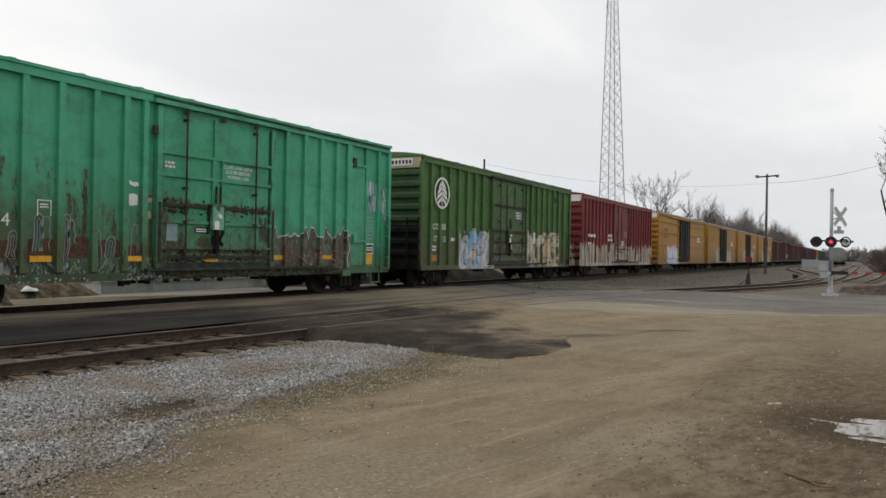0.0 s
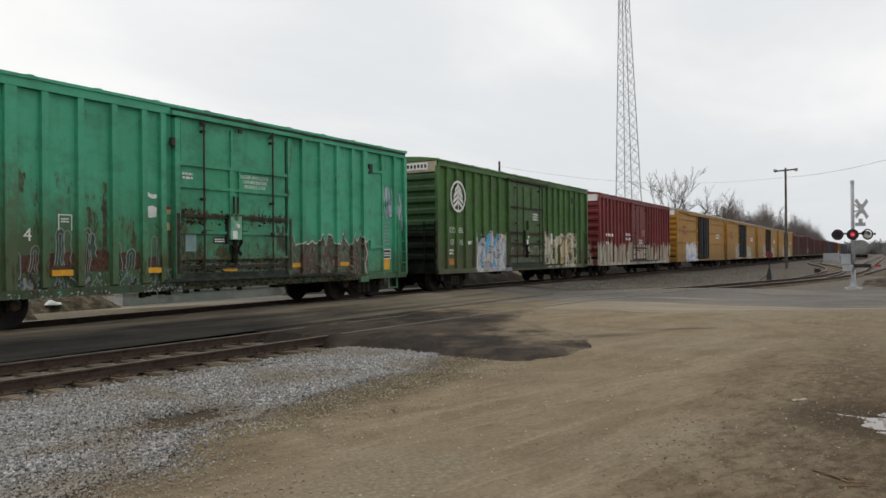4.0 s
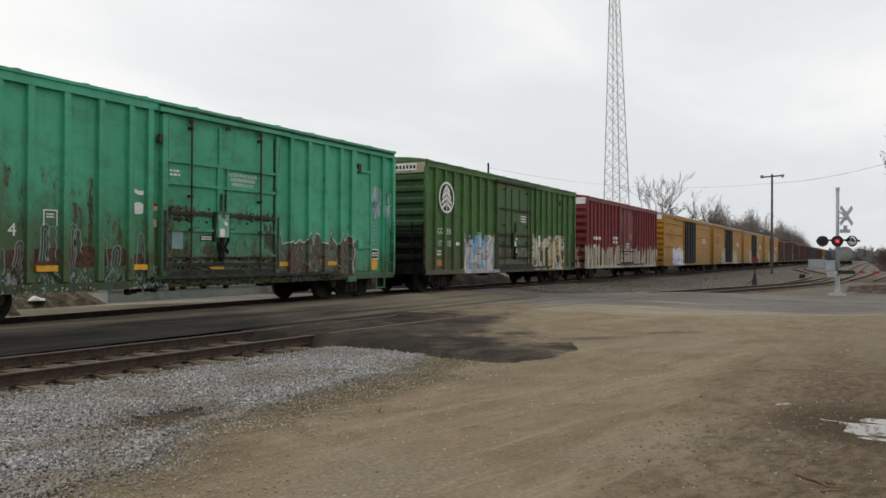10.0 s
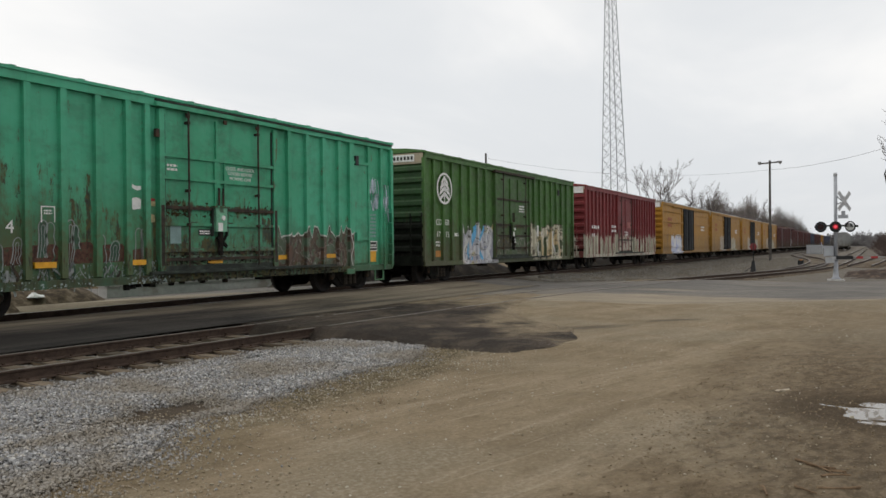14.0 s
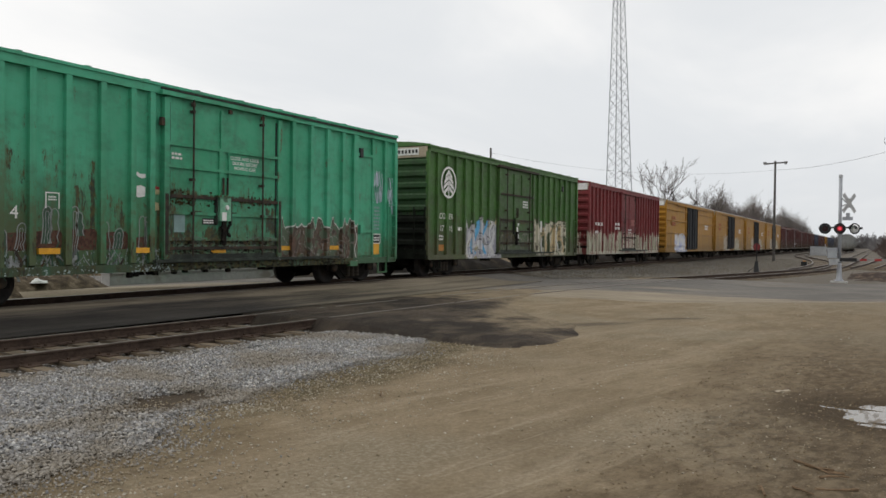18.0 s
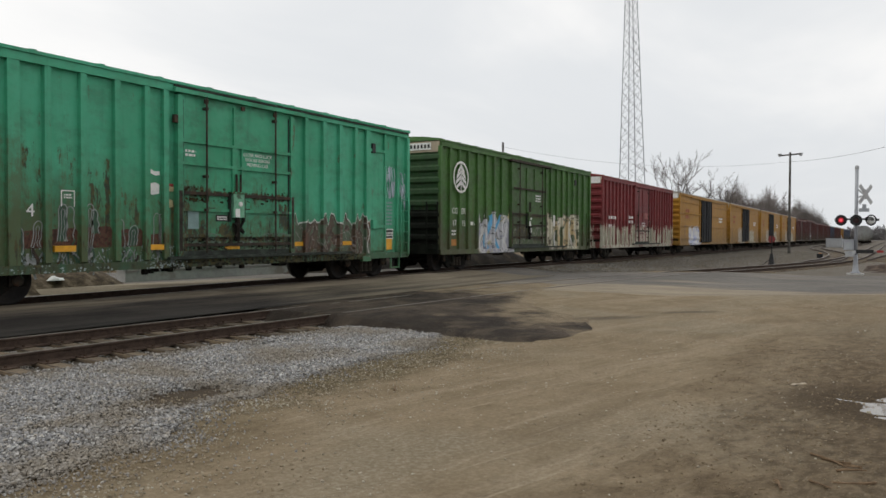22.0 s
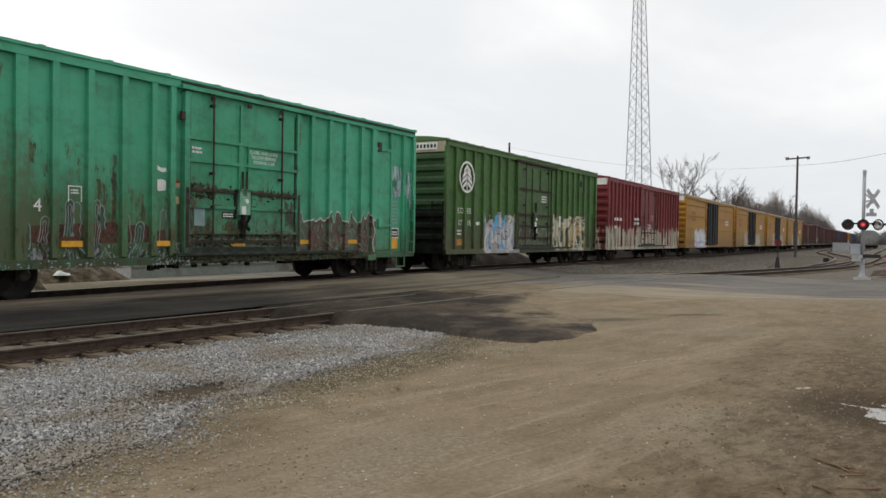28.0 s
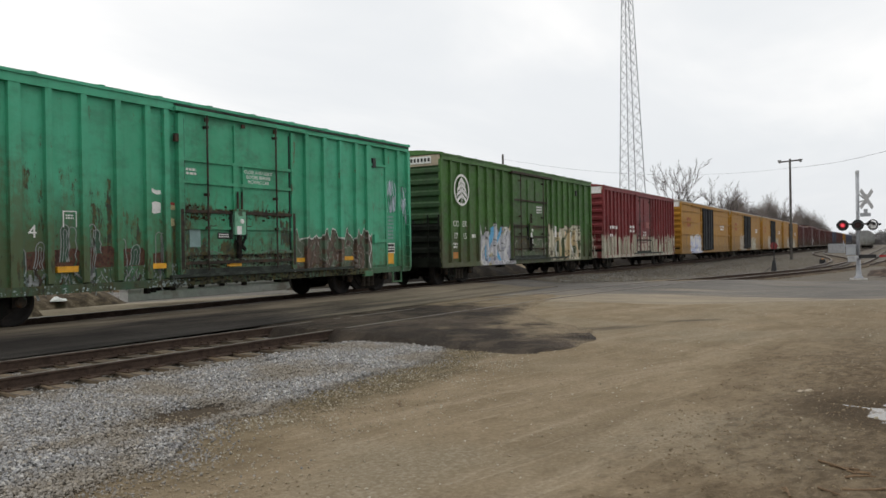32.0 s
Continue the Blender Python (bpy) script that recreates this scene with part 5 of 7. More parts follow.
def spray_letters(parent, c0, y):
    """Balloon-letter graffiti on the panels of the mint green car."""
    for k, (x0, x1, zb, zt, lean) in enumerate(((8.64, 8.82, 1.05, 1.74, 0.05), (8.80, 8.97, 1.05, 1.70, 0.03), (9.20, 9.36, 0.75, 1.76, 0.04), (9.36, 9.50, 1.20, 1.66, -0.05), (8.14, 8.30, 0.95, 1.42, 0.14), (9.95, 10.09, 0.75, 1.48, -0.04), (10.14, 10.36, 0.95, 1.36, 0.15), (10.74, 10.90, 0.80, 1.62, 0.06), (10.9, 11.0, 0.75, 1.60, 0.02), (7.86, 8.0, 0.7, 1.3, 0.0), (7.0, 7.22, 0.7, 1.45, 0.05))):
        x0, x1 = x0 - c0, x1 - c0
        w = x1 - x0
        f = part("graffiti_outline", ribbon([loop(x0, x1, zb, zt, lean)], 0.020, y - 0.002), SPRAY_GREY, parent, "silver outline of a sprayed balloon letter")
        if k % 3 == 0:
            part("graffiti_fill", Geo().plate(loop(x0 + 0.012, x1 - 0.012, zb, zt - 0.02, lean), y, y + 0.001), SPRAY_DARK, f, "dirty green-grey sprayed fill")
        if k % 2 == 0:
            part("graffiti_line", ribbon([loop(x0 + w * 0.3, x1 - w * 0.3, zb, zt - 0.09, lean)], 0.013, y - 0.003), SPRAY_GREY, f)
    rng_ = random.Random(4)
    for k_, (x, l) in enumerate(((8.12, 0.22), (8.3, -0.1), (8.62, 0.16), (8.78, -0.12), (8.95, -0.1), (9.22, 0.12), (9.38, -0.1), (9.52, 0.2), (9.7, 0.1), (10.0, 0.1), (10.2, 0.15), (10.36, -0.05), (10.7, 0.1), (10.86, 0.08), (7.95, 0.0), (6.8, 0.1), (7.1, -0.1), (6.2, 0.1), (6.45, -0.12))):
        top = rng_.uniform(0.85, 1.15)
        amp, ph = rng_.uniform(0.03, 0.08), rng_.uniform(0, 6)
        pts = [(x - c0 + l * t + amp * math.sin(5 * t + ph), top - 0.48 * t) for t in [k / 9 for k in range(10)]]
        part("graffiti_line", ribbon([pts], 0.014 + 0.035 * rng_.random() ** 2, y - 0.005 - 0.002 * (k_ % 12)), rng_.choice((SPRAY_GREY, SPRAY_GREY, SPRAY_DARK, SPRAY_WHITE)), parent)


def paint_flakes(spans, n, z0, z1, y, seed, big, tall=1.0):
    """Small ragged scabs of flaked paint, scattered over spans of x; one joined mesh."""
    rng_ = random.Random(seed)
    g = Geo()
    for i in range(n):
        a, b = rng_.choice(spans)
        x, z = rng_.uniform(a, b), z0 + (z1 - z0) * rng_.random() ** 1.4
        k, l = rng_.randint(4, 6), big * rng_.uniform(0.2, 1.0) ** 2
        pts = []
        for j in range(k):
            t = 2 * math.pi * j / k
            q = l * rng_.uniform(0.3, 1.0)
            pts.append((x + q * math.cos(t), z + tall * q * math.sin(t)))
        yy = y - 0.0004 * (i % 25)
        g.plate(pts, yy - 0.0003, yy)
    return g


def drips(parent, c0, y):
    """Pale, dark and rusty runs of sprayed paint under the letters."""
    rng_ = random.Random(21)
    for i in range(46):
        a, b = rng_.choice(((7.95, 8.36), (8.52, 9.05), (9.22, 9.8), (9.96, 10.5), (10.66, 10.98), (11.12, 11.28)))
        x = rng_.uniform(a, b) - c0
        z, l = rng_.uniform(0.74, 0.98), rng_.uniform(0.15, 0.36)
        lean, amp, ph = rng_.uniform(-0.22, 0.22), rng_.uniform(0.0, 0.05), rng_.uniform(0, 6)
        pts = [(min(b - c0, max(a - c0, x + lean * t + amp * math.sin(6 * t + ph))), z - l * t) for t in [k / 8 for k in range(9)]]
        part("graffiti_line", ribbon([pts], rng_.choice((0.012, 0.018, 0.03, 0.055)), y - 0.006 - 0.0012 * i), rng_.choice((SPRAY_GREY, SPRAY_DARK, SPRAY_DARK, RUSTY, SPRAY_GREY, LEAD)), parent)


def scrawl(parent, x, z, w, h, cols, rows, y, mat, seed, label):
    """Illegible hand-sprayed scrawl: looping strokes."""
    rng_ = random.Random(seed)
    for r in range(rows):
        for c in range(cols):
            cx, cz = x + w * (c + 0.5) / cols, z + h * (rows - 0.5 - r) / rows
            ph, q = rng_.uniform(0, 6), rng_.choice((1, 2, 3))
            pts = [(cx + 0.5 * w / cols * math.sin(t + ph), cz + 0.55 * h / rows * math.cos(q * t + ph * 2)) for t in [0.45 * k for k in range(11)]]
            part("scrawl", ribbon([pts], 0.032, y - 0.002 * (r * cols + c)), mat, parent, label)


def boxcar(name, label, L, mat, door_mat, door, rib_xs, zt=4.42, sill=0.55, ends=None, roof=None, seams=12, rib=(0.12, 0.09), group="freight cars", wide=(), end_mat=None, sill_mat=None):
    """A ribbed boxcar with plug doors; returns its Empty, built round the origin."""
    car = thing(name, label, "freight car", group)
    for s in (-1, 1):
        for a, b in ((-L / 2, door[0]), (door[1], L / 2)):
            part("side_wall", Geo().box(a, min(s * (HALF_W - 0.10), s * (HALF_W - 0.14)), sill + 0.05, b, max(s * (HALF_W - 0.10), s * (HALF_W - 0.14)), zt - 0.03), mat, car)
        y = s * HALF_W
        a = y - s * 0.11
        part("side_sill", Geo().box(-L / 2, min(y - s * 0.02, a), sill, L / 2, max(y - s * 0.02, a), sill + 0.16), sill_mat or mat, car)
        part("top_chord", Geo().box(-L / 2, min(y, a), zt - 0.22, L / 2, max(y, a), zt), mat, car)
        for e in (-1, 1):
            part("corner_post", Geo().box(e * L / 2 - 0.07, min(y, a), sill + 0.16, e * L / 2 + 0.07, max(y, a), zt - 0.22), mat, car)
        ribs(car, [x for x in rib_xs], sill + 0.16, zt - 0.22, rib[0], rib[1], mat, s)
        for x, w in wide:
            part("wide_post", Geo().box(x - w / 2, min(y - s * 0.01, a), sill + 0.16, x + w / 2, max(y - s * 0.01, a), zt - 0.22), mat, car)
    for s in (-1, 1):
        # lower end wall in black, which carries the shade of the gap between cars
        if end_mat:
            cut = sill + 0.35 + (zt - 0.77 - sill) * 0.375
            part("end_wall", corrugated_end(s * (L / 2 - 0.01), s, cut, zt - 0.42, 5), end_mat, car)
            part("end_wall", corrugated_end(s * (L / 2 - 0.01), s, sill + 0.35, cut, 3), SHADE_BLACK, car, "lower end wall blackened for the shade between the cars")
        else:
            part("end_wall", corrugated_end(s * (L / 2 - 0.01), s, sill + 0.35, zt - 0.42, ends or 8), mat, car)
        part("end_board", Geo().box(s * L / 2 - 0.05, -HALF_W + 0.08, zt - 0.42, s * L / 2 + 0.05, HALF_W - 0.08, zt - 0.03), END_TAN, car, "tan painted top board of the end")
        part("end_sill", Geo().box(s * L / 2 - 0.12, -HALF_W + 0.06, sill + 0.02, s * L / 2 + 0.10, HALF_W - 0.06, sill + 0.35), SHADE_BLACK if end_mat else mat, car)
        part("coupler", COUPLER, None, car, "rusty knuckle coupler", at=Matrix.Translation((s * L / 2, 0, 0)) @ Matrix.Rotation(0 if s > 0 else math.pi, 4, "Z"))
        part("brake_hose", HOSE, None, car, at=Matrix.Translation((s * L / 2, 0, 0)) @ Matrix.Rotation(0 if s > 0 else math.pi, 4, "Z"))
        part("end_ladder", ladder(s * (L / 2 + 0.14), -HALF_W + 0.08, -HALF_W + 0.52, sill + 0.1, 2.3, 5, False), SHADE_BLACK if end_mat else mat, car)
        part("truck_guard", Geo().box(s * (L / 2 - 0.9) - 0.02, -HALF_W + 0.05, sill - 0.28, s * (L / 2 - 0.9) + 0.02, -HALF_W + 0.09, sill).box(s * (L / 2 - 0.45) - 0.02, -HALF_W + 0.05, sill - 0.28, s * (L / 2 - 0.45) + 0.02, -HALF_W + 0.09, sill).box(s * (L / 2 - 0.675) - 0.26, -HALF_W + 0.05, sill - 0.32, s * (L / 2 - 0.675) + 0.26, -HALF_W + 0.09, sill - 0.28), mat if sill_mat else SHADE_BLACK, car, "bent steel stirrup step")
    part("roof", roof_mesh(L + 0.1, zt, seams), roof or mat, car)
    part("floor", Geo().box(-L / 2, -HALF_W + 0.12, sill + 0.3, L / 2, HALF_W - 0.12, sill + 0.5), CAST, car)
    underframe(car, L, sill)
    for s in (-1, 1):
        bogie(car, s * (L / 2 - 1.75))
    # doors on both sides: the near one in full
    far = Geo().box(door[0], HALF_W - 0.13, sill + 0.2, door[1], HALF_W - 0.04, zt - 0.25)
    part("door", far, door_mat, car)
    return car


def plug_door(car, mat, x0, x1, z0, z1, rods, rails, braces, lock=True, track_mat=None):
    """Sliding plug door of the near side: panel, rails, lock rods, cranks, latch box, running tracks."""
    y = -HALF_W
    d = part("door", Geo().box(x0 + 0.06, y + 0.03, z0, x1 - 0.06, y + 0.12, z1 + 0.14), mat, car, "plug door with locking rods")
    for x in (x0 + 0.03, x1 - 0.03):
        part("door_post", Geo().box(x - 0.07, y - 0.03, z0 - 0.1, x + 0.07, y + 0.1, z1 + 0.06), mat, d)
    for z, rusted in rails:
        part("door_rail", Geo().box(x0 + 0.1, y - 0.02, z - 0.035, x1 - 0.1, y + 0.04, z + 0.035), RUSTY if rusted else mat, d)
    for x, w, a, b in braces:
        part("door_brace", Geo().box(x - w / 2, y - 0.015, a, x + w / 2, y + 0.04, b), mat, d)
    for x in rods:
        part("lock_rod", Geo().rod((x, y - 0.07, z0 - 0.05), (x, y - 0.07, z1 + 0.12), 0.022, 8), RUSTY, d, "rusted vertical lock rod")
        for z in (z0 + 0.25, z0 + 0.9, (z0 + z1) / 2, z1 - 0.15):
            part("rod_bracket", Geo().box(x - 0.035, y - 0.09, z - 0.03, x + 0.035, y + 0.03, z + 0.03), RUSTY, d)
    part("door_sill", Geo().box(x0 + 0.02, y + 0.025, z0 - 0.2, x1 - 0.02, y + 0.11, z0 - 0.003), GRIMY, car, "grimy sill below the door")
    for x in (x0 + 0.03, x1 - 0.03):
        part("post_plate", Geo().box(x - 0.045, y - 0.036, z0, x + 0.045, y - 0.031, z0 + 1.3), RUSTY, d, "rusted lower half of the door post")
    part("door_track", Geo().box(x0 - 0.15, y - 0.09, z1 + 0.10, x1 + 0.4, y + 0.08, z1 + 0.19), track_mat or mat, car, "overhead door track")
    part("lower_door_track", Geo().box(x0 - 0.3, y - 0.08, z0 - 0.17, x1 + 2.4, y + 0.03, z0 - 0.11), GRIMY, car, "grimy lower door track")
    if lock:
        xm = (rods[0] + rods[1]) / 2 - 0.15
        part("latch_box", Geo().box(xm - 0.17, y - 0.09, z0 + 0.75, xm + 0.17, y + 0.03, z0 + 1.30), LATCH if mat is MINT_DOOR else mat, d, "pale green latch housing")
        part("latch_wheel", Geo().lathe([(-0.115, 0.02), (-0.115, 0.05), (-0.10, 0.06), (-0.09, 0.06)], 14, "y", (xm + 0.04, y, z0 + 1.06)), PALE, d)
        part("seal_tag", Geo().box(xm - 0.12, y - 0.10, z0 + 0.76, xm + 0.02, y - 0.092, z0 + 0.95), PALE, d, "white paper card")
        for q in (xm - 0.05, xm + 0.08):
            part("latch_bar", Geo().rod((q, y - 0.06, z0 + 1.3), (q, y - 0.06, z0 + 1.75), 0.025), RUSTY, d)
        part("latch_hood", Geo().box(xm - 0.24, y - 0.12, z0 + 1.30, xm + 0.24, y + 0.03, z0 + 1.34), mat, d)
        for q in (xm - 0.24, xm + 0.21):
            part("latch_guard", Geo().box(q, y - 0.05, z0 + 0.65, q + 0.03, y + 0.03, z0 + 1.30), GRIMY, d)
        part("latch_lever", Geo().bar((xm - 0.12, y - 0.07, z0 + 0.62), (xm + 0.16, y - 0.07, z0 + 0.40), 0.05, 0.06), CAST, d)
        part("latch_lever", Geo().bar((xm + 0.14, y - 0.075, z0 + 0.66), (xm - 0.1, y - 0.075, z0 + 0.3), 0.04, 0.05), CAST, d)
        part("latch_shaft", Geo().rod((xm - 0.02, y - 0.06, z0 + 0.2), (xm - 0.02, y - 0.06, z0 + 0.75), 0.06), CAST, d)
    return d


Y0 = -HALF_W  # near face
# -- mint green boxcar --
def build_mint():
    c0 = 12.93
    left = [6.0, 6.7, 8.43, 9.14, 9.88, 10.58, 11.05]
    right = [15.55, 16.29, 17.0, 17.71]
    car = boxcar("boxcar", "mint green ribbed boxcar, rust-stained, graffiti along the bottom", 15.0, MINT, MINT_DOOR, (11.36 - c0, 15.0 - c0),
                 [x - c0 for x in left + right + [19.87]], zt=4.43, sill=0.47, seams=11, rib=(0.14, 0.09), wide=((7.80 - c0, 0.22), (18.30 - c0, 0.22)), sill_mat=MINT_SILL)
    d = plug_door(car, MINT_DOOR, 11.36 - c0, 14.98 - c0, 0.82, 4.1, (12.08 - c0, 14.28 - c0),
                  ((3.2, False), (2.72, False), (2.08, True), (1.72, False), (1.15, False), (0.95, True)),
                  ((12.98 - c0, 0.07, 3.2, 4.1), (12.98 - c0, 0.16, 1.9, 3.2), (13.22 - c0, 0.05, 2.1, 3.2)))
    for x, z, l in ((11.7, 1.12, 0.5), (12.2, 1.13, 0.3), (13.3, 1.11, 0.25), (13.6, 1.12, 0.6), (14.4, 1.14, 0.4), (13.55, 1.05, 0.35), (12.55, 1.06, 0.22), (14.6, 2.05, 0.3), (12.2, 1.74, 0.2), (13.3, 1.75, 0.2)):
        part("grime_streak", Geo().plate([(x - c0, z), (x + l * 0.4 - c0, z - 0.02), (x + l - c0, z + 0.01), (x + l * 0.9 - c0, z + 0.04), (x + l * 0.5 - c0, z + 0.03), (x + 0.02 - c0, z + 0.045)], Y0 + 0.024, Y0 + 0.029), RUSTY, d)
    # black strips that draw the shadow gaps down both door edges
    for x in (11.49, 14.85):
        part("door_shadow_line", Geo().box(x - 0.02 - c0, Y0 + 0.014, 0.84, x + 0.02 - c0, Y0 + 0.029, 4.08), BLACK, d, "black strip for the shadow gap at the door's edge")
    for x in (12.08, 13.2, 14.28):
        part("track_bracket", Geo().box(x - 0.05 - c0, Y0 - 0.07, 4.06, x + 0.05 - c0, Y0 - 0.03, 4.15), RUSTY, d, "rusted roller bracket on the overhead track")
    part("door_hinge", Geo().box(11.22 - c0, Y0 - 0.05, 3.55, 11.31 - c0, Y0 + 0.03, 3.72), RUSTY, car)
    part("grey_patch", Geo().box(11.62 - c0, Y0 + 0.018, 1.30, 11.92 - c0, Y0 + 0.024, 1.68), GREYPATCH, d)
    part("black_label", Geo().box(12.42 - c0, Y0 + 0.015, 1.48, 12.78 - c0, Y0 + 0.02, 1.62), BLACK, d)
    bars_of_text(d, 12.45 - c0, 1.5, 0.3, 0.10, 2, PALE, Y0 + 0.013, "")
    for k, row in enumerate(("CLOSE AND LOCK", "DOORS BEFORE", "MOVING CAR")):
        words(d, row, 13.76 - c0, 3.02 - 0.115 * k, Y0 + 0.026, 0.115, PALE, "white stencilled door notice")
    bars_of_text(d, 11.55 - c0, 2.86, 0.28, 0.17, 2, PALE, Y0 + 0.02, "")
    # lettering and stickers between the posts
    ys = Y0 + 0.095
    part("sticker", Geo().plate([(10.67 - c0, 2.05), (10.76 - c0, 2.0), (10.92 - c0, 2.03), (10.93 - c0, 2.22), (10.82 - c0, 2.26), (10.67 - c0, 2.23)], ys - 0.004, ys), PALE, car, "torn white paper sticker")
    part("sticker", Geo().plate([(10.70 - c0, 2.45), (10.84 - c0, 2.40), (10.94 - c0, 2.42), (10.93 - c0, 2.50), (10.80 - c0, 2.49), (10.70 - c0, 2.54)], ys - 0.004, ys), PALE, car, "torn white paper sticker")
    part("sticker", Geo().plate([(11.10 - c0, 2.10), (11.29 - c0, 2.09), (11.30 - c0, 2.19), (11.09 - c0, 2.20)], ys - 0.004, ys), CREAM, car, "torn cream sticker")
    part("sticker", Geo().plate([(11.10 - c0, 2.205), (11.29 - c0, 2.195), (11.29 - c0, 2.25), (11.12 - c0, 2.26)], ys - 0.004, ys), RED_PAINT, car, "torn red sticker")
    part("sticker", Geo().plate([(11.12 - c0, 1.74), (11.28 - c0, 1.76), (11.27 - c0, 1.90), (11.19 - c0, 1.93), (11.12 - c0, 1.86)], ys - 0.004, ys), CREAM, car, "torn cream sticker")
    part("stencil_frame", Geo().box(8.72 - c0, ys - 0.005, 1.98, 9.0 - c0, ys, 2.0).box(8.72 - c0, ys - 0.005, 1.70, 8.74 - c0, ys, 1.98).box(8.98 - c0, ys - 0.005, 1.70, 9.0 - c0, ys, 1.98), PALE, car)
    bars_of_text(car, 8.78 - c0, 1.84, 0.16, 0.10, 2, PALE, ys, "")
    bars_of_text(car, 6.9 - c0, 1.16, 0.5, 0.24, 2, PALE, ys, "small white weight stencils")
    words(car, "E", 7.31 - c0, 1.83, ys - 0.004, 0.30, PALE, "large white reporting mark", "LEFT")
    for x in (8.55, 10.62, 15.12, 17.15):
        part("reflector", Geo().box(x - c0, Y0 + (0.085 if x > 12 else 0.02), 0.86 + (x > 12) * 0.02, x + 0.42 - c0, Y0 + 0.094, 0.97 + (x > 12) * 0.02), YELLOW, car, "yellow reflective strip")
    part("reflector", Geo().box(12.70 - c0, Y0 + 0.02, 0.70 + 0.14, 13.15 - c0, Y0 + 0.026, 0.79 + 0.14), YELLOW, car, "yellow reflective strip")
    part("warning_plate", Geo().box(19.25 - c0, Y0 + 0.085, 0.72, 19.62 - c0, Y0 + 0.09, 1.05), YELLOW, car, "yellow plate")
    part("data_plate", Geo().box(19.22 - c0, Y0 + 0.085, 1.07, 19.65 - c0, Y0 + 0.09, 1.32), BLACK, car, "black consolidated stencil with white border")
    part("plate_border", Geo().box(19.19 - c0, Y0 + 0.088, 1.04, 19.68 - c0, Y0 + 0.093, 1.35), PALE, car)
    bars_of_text(car, 19.27 - c0, 1.12, 0.34, 0.14, 2, PALE, Y0 + 0.083, "")
    bars_of_text(car, 19.28 - c0, 1.45, 0.36, 0.75, 7, GREYPATCH, ys, "faded capacity stencils")
    for x0, x1, z0, z1 in ((7.96, 8.36, 0.92, 1.26), (8.53, 9.04, 0.92, 1.30), (9.23, 9.78, 0.92, 1.34), (9.97, 10.50, 0.93, 1.30), (10.66, 10.98, 0.96, 1.20)):
        part("rusted_panel", Geo().plate([(x0 - c0, z0 + 0.02), (x0 + 0.05 - c0, z0), (x1 - c0, z0 + 0.01), (x1 + 0.015 - c0, z1 - 0.06), (x1 - 0.04 - c0, z1), (x0 + 0.12 - c0, z1 - 0.015), (x0 - 0.01 - c0, z1 - 0.03)], Y0 + 0.0965, Y0 + 0.099), RUST_PANEL, car, "rust-brown rectangle on the side panel")
    spray_letters(car, c0, ys)
    drips(car, c0, ys)
    fl = part("flaking_paint", paint_flakes([(7.95 - c0, 8.36 - c0), (8.52 - c0, 9.05 - c0), (9.2 - c0, 9.8 - c0), (9.96 - c0, 10.5 - c0), (10.66 - c0, 10.98 - c0), (11.12 - c0, 11.28 - c0)], 260, 0.64, 0.95, ys - 0.001, 5, 0.036, 1.5), FLAKE, car, "pale flaking paint along the side")
    tagged(fl, kind="stuff")
    fl = part("sill_flaking", paint_flakes([(-6.4, -3.2), (-2.4, -1.3)], 200, 0.48, 0.62, Y0 + 0.019, 6, 0.05, 0.8), FLAKE, car, "pale flaking paint on the sill")
    tagged(fl, kind="stuff")
    fl = part("sill_grime", paint_flakes([(-1.9, 5.2)], 340, 0.46, 0.61, Y0 + 0.018, 7, 0.10, 0.5), BLACK_GRIME, car, "black oily grime caked on the sill")
    tagged(fl, kind="stuff")
    fl = part("door_grime", paint_flakes([(-1.45, 1.95)], 420, 0.84, 1.2, Y0 + 0.027, 8, 0.075, 0.55), BLACK_GRIME, car, "black grime on the lower door")
    tagged(fl, kind="stuff")
    fl = part("door_flaking", paint_flakes([(-1.45, 1.95)], 60, 0.95, 1.25, Y0 + 0.016, 9, 0.03), FLAKE, car, "pale chips on the lower door")
    tagged(fl, kind="stuff")
    fl = part("door_rust", paint_flakes([(-1.45, -0.7), (-1.45, -0.7), (0.9, 1.95), (-0.6, 0.8)], 260, 1.90, 2.22, Y0 + 0.027, 10, 0.075, 0.6), RUST_FLAKE, car, "rust scabs along the door's middle rail")
    tagged(fl, kind="stuff")
    scrawl(car, 19.16 - c0, 2.30, 0.62, 0.95, 4, 2, ys, SPRAY_BLUE, 3, "pale lavender scrawl")
    scrawl(car, 19.97 - c0, 1.95, 0.40, 1.15, 3, 3, ys, SPRAY_BLUE, 6, "pale lavender scrawl")
    # hatch by the end, its hinges and the ladder
    h = part("hatch", Geo().box(18.44 - c0, Y0 + 0.055, 0.70, 19.14 - c0, Y0 + 0.095, 3.62), MINT, car, "recessed panel")
    part("hatch_hinge", Geo().box(18.47 - c0, Y0 - 0.01, 3.58, 18.62 - c0, Y0 + 0.06, 3.85), BLACK_METAL, h)
    part("hatch_rail", Geo().box(18.42 - c0, Y0 + 0.01, 3.62, 19.2 - c0, Y0 + 0.06, 3.70).box(19.14 - c0, Y0 + 0.02, 0.7, 19.22 - c0, Y0 + 0.09, 4.2), MINT, h)
    part("jack_bracket", Geo().box(18.46 - c0, Y0 - 0.04, 1.35, 18.66 - c0, Y0 + 0.08, 1.60).box(18.6 - c0, Y0 - 0.02, 1.38, 19.1 - c0, Y0 + 0.05, 1.46), MINT, car, "pale bracket with a dark socket")
    part("side_ladder", ladder(19.92 - c0, Y0 - 0.03, 0, 0.5, 2.35, 6, True), MINT, car)
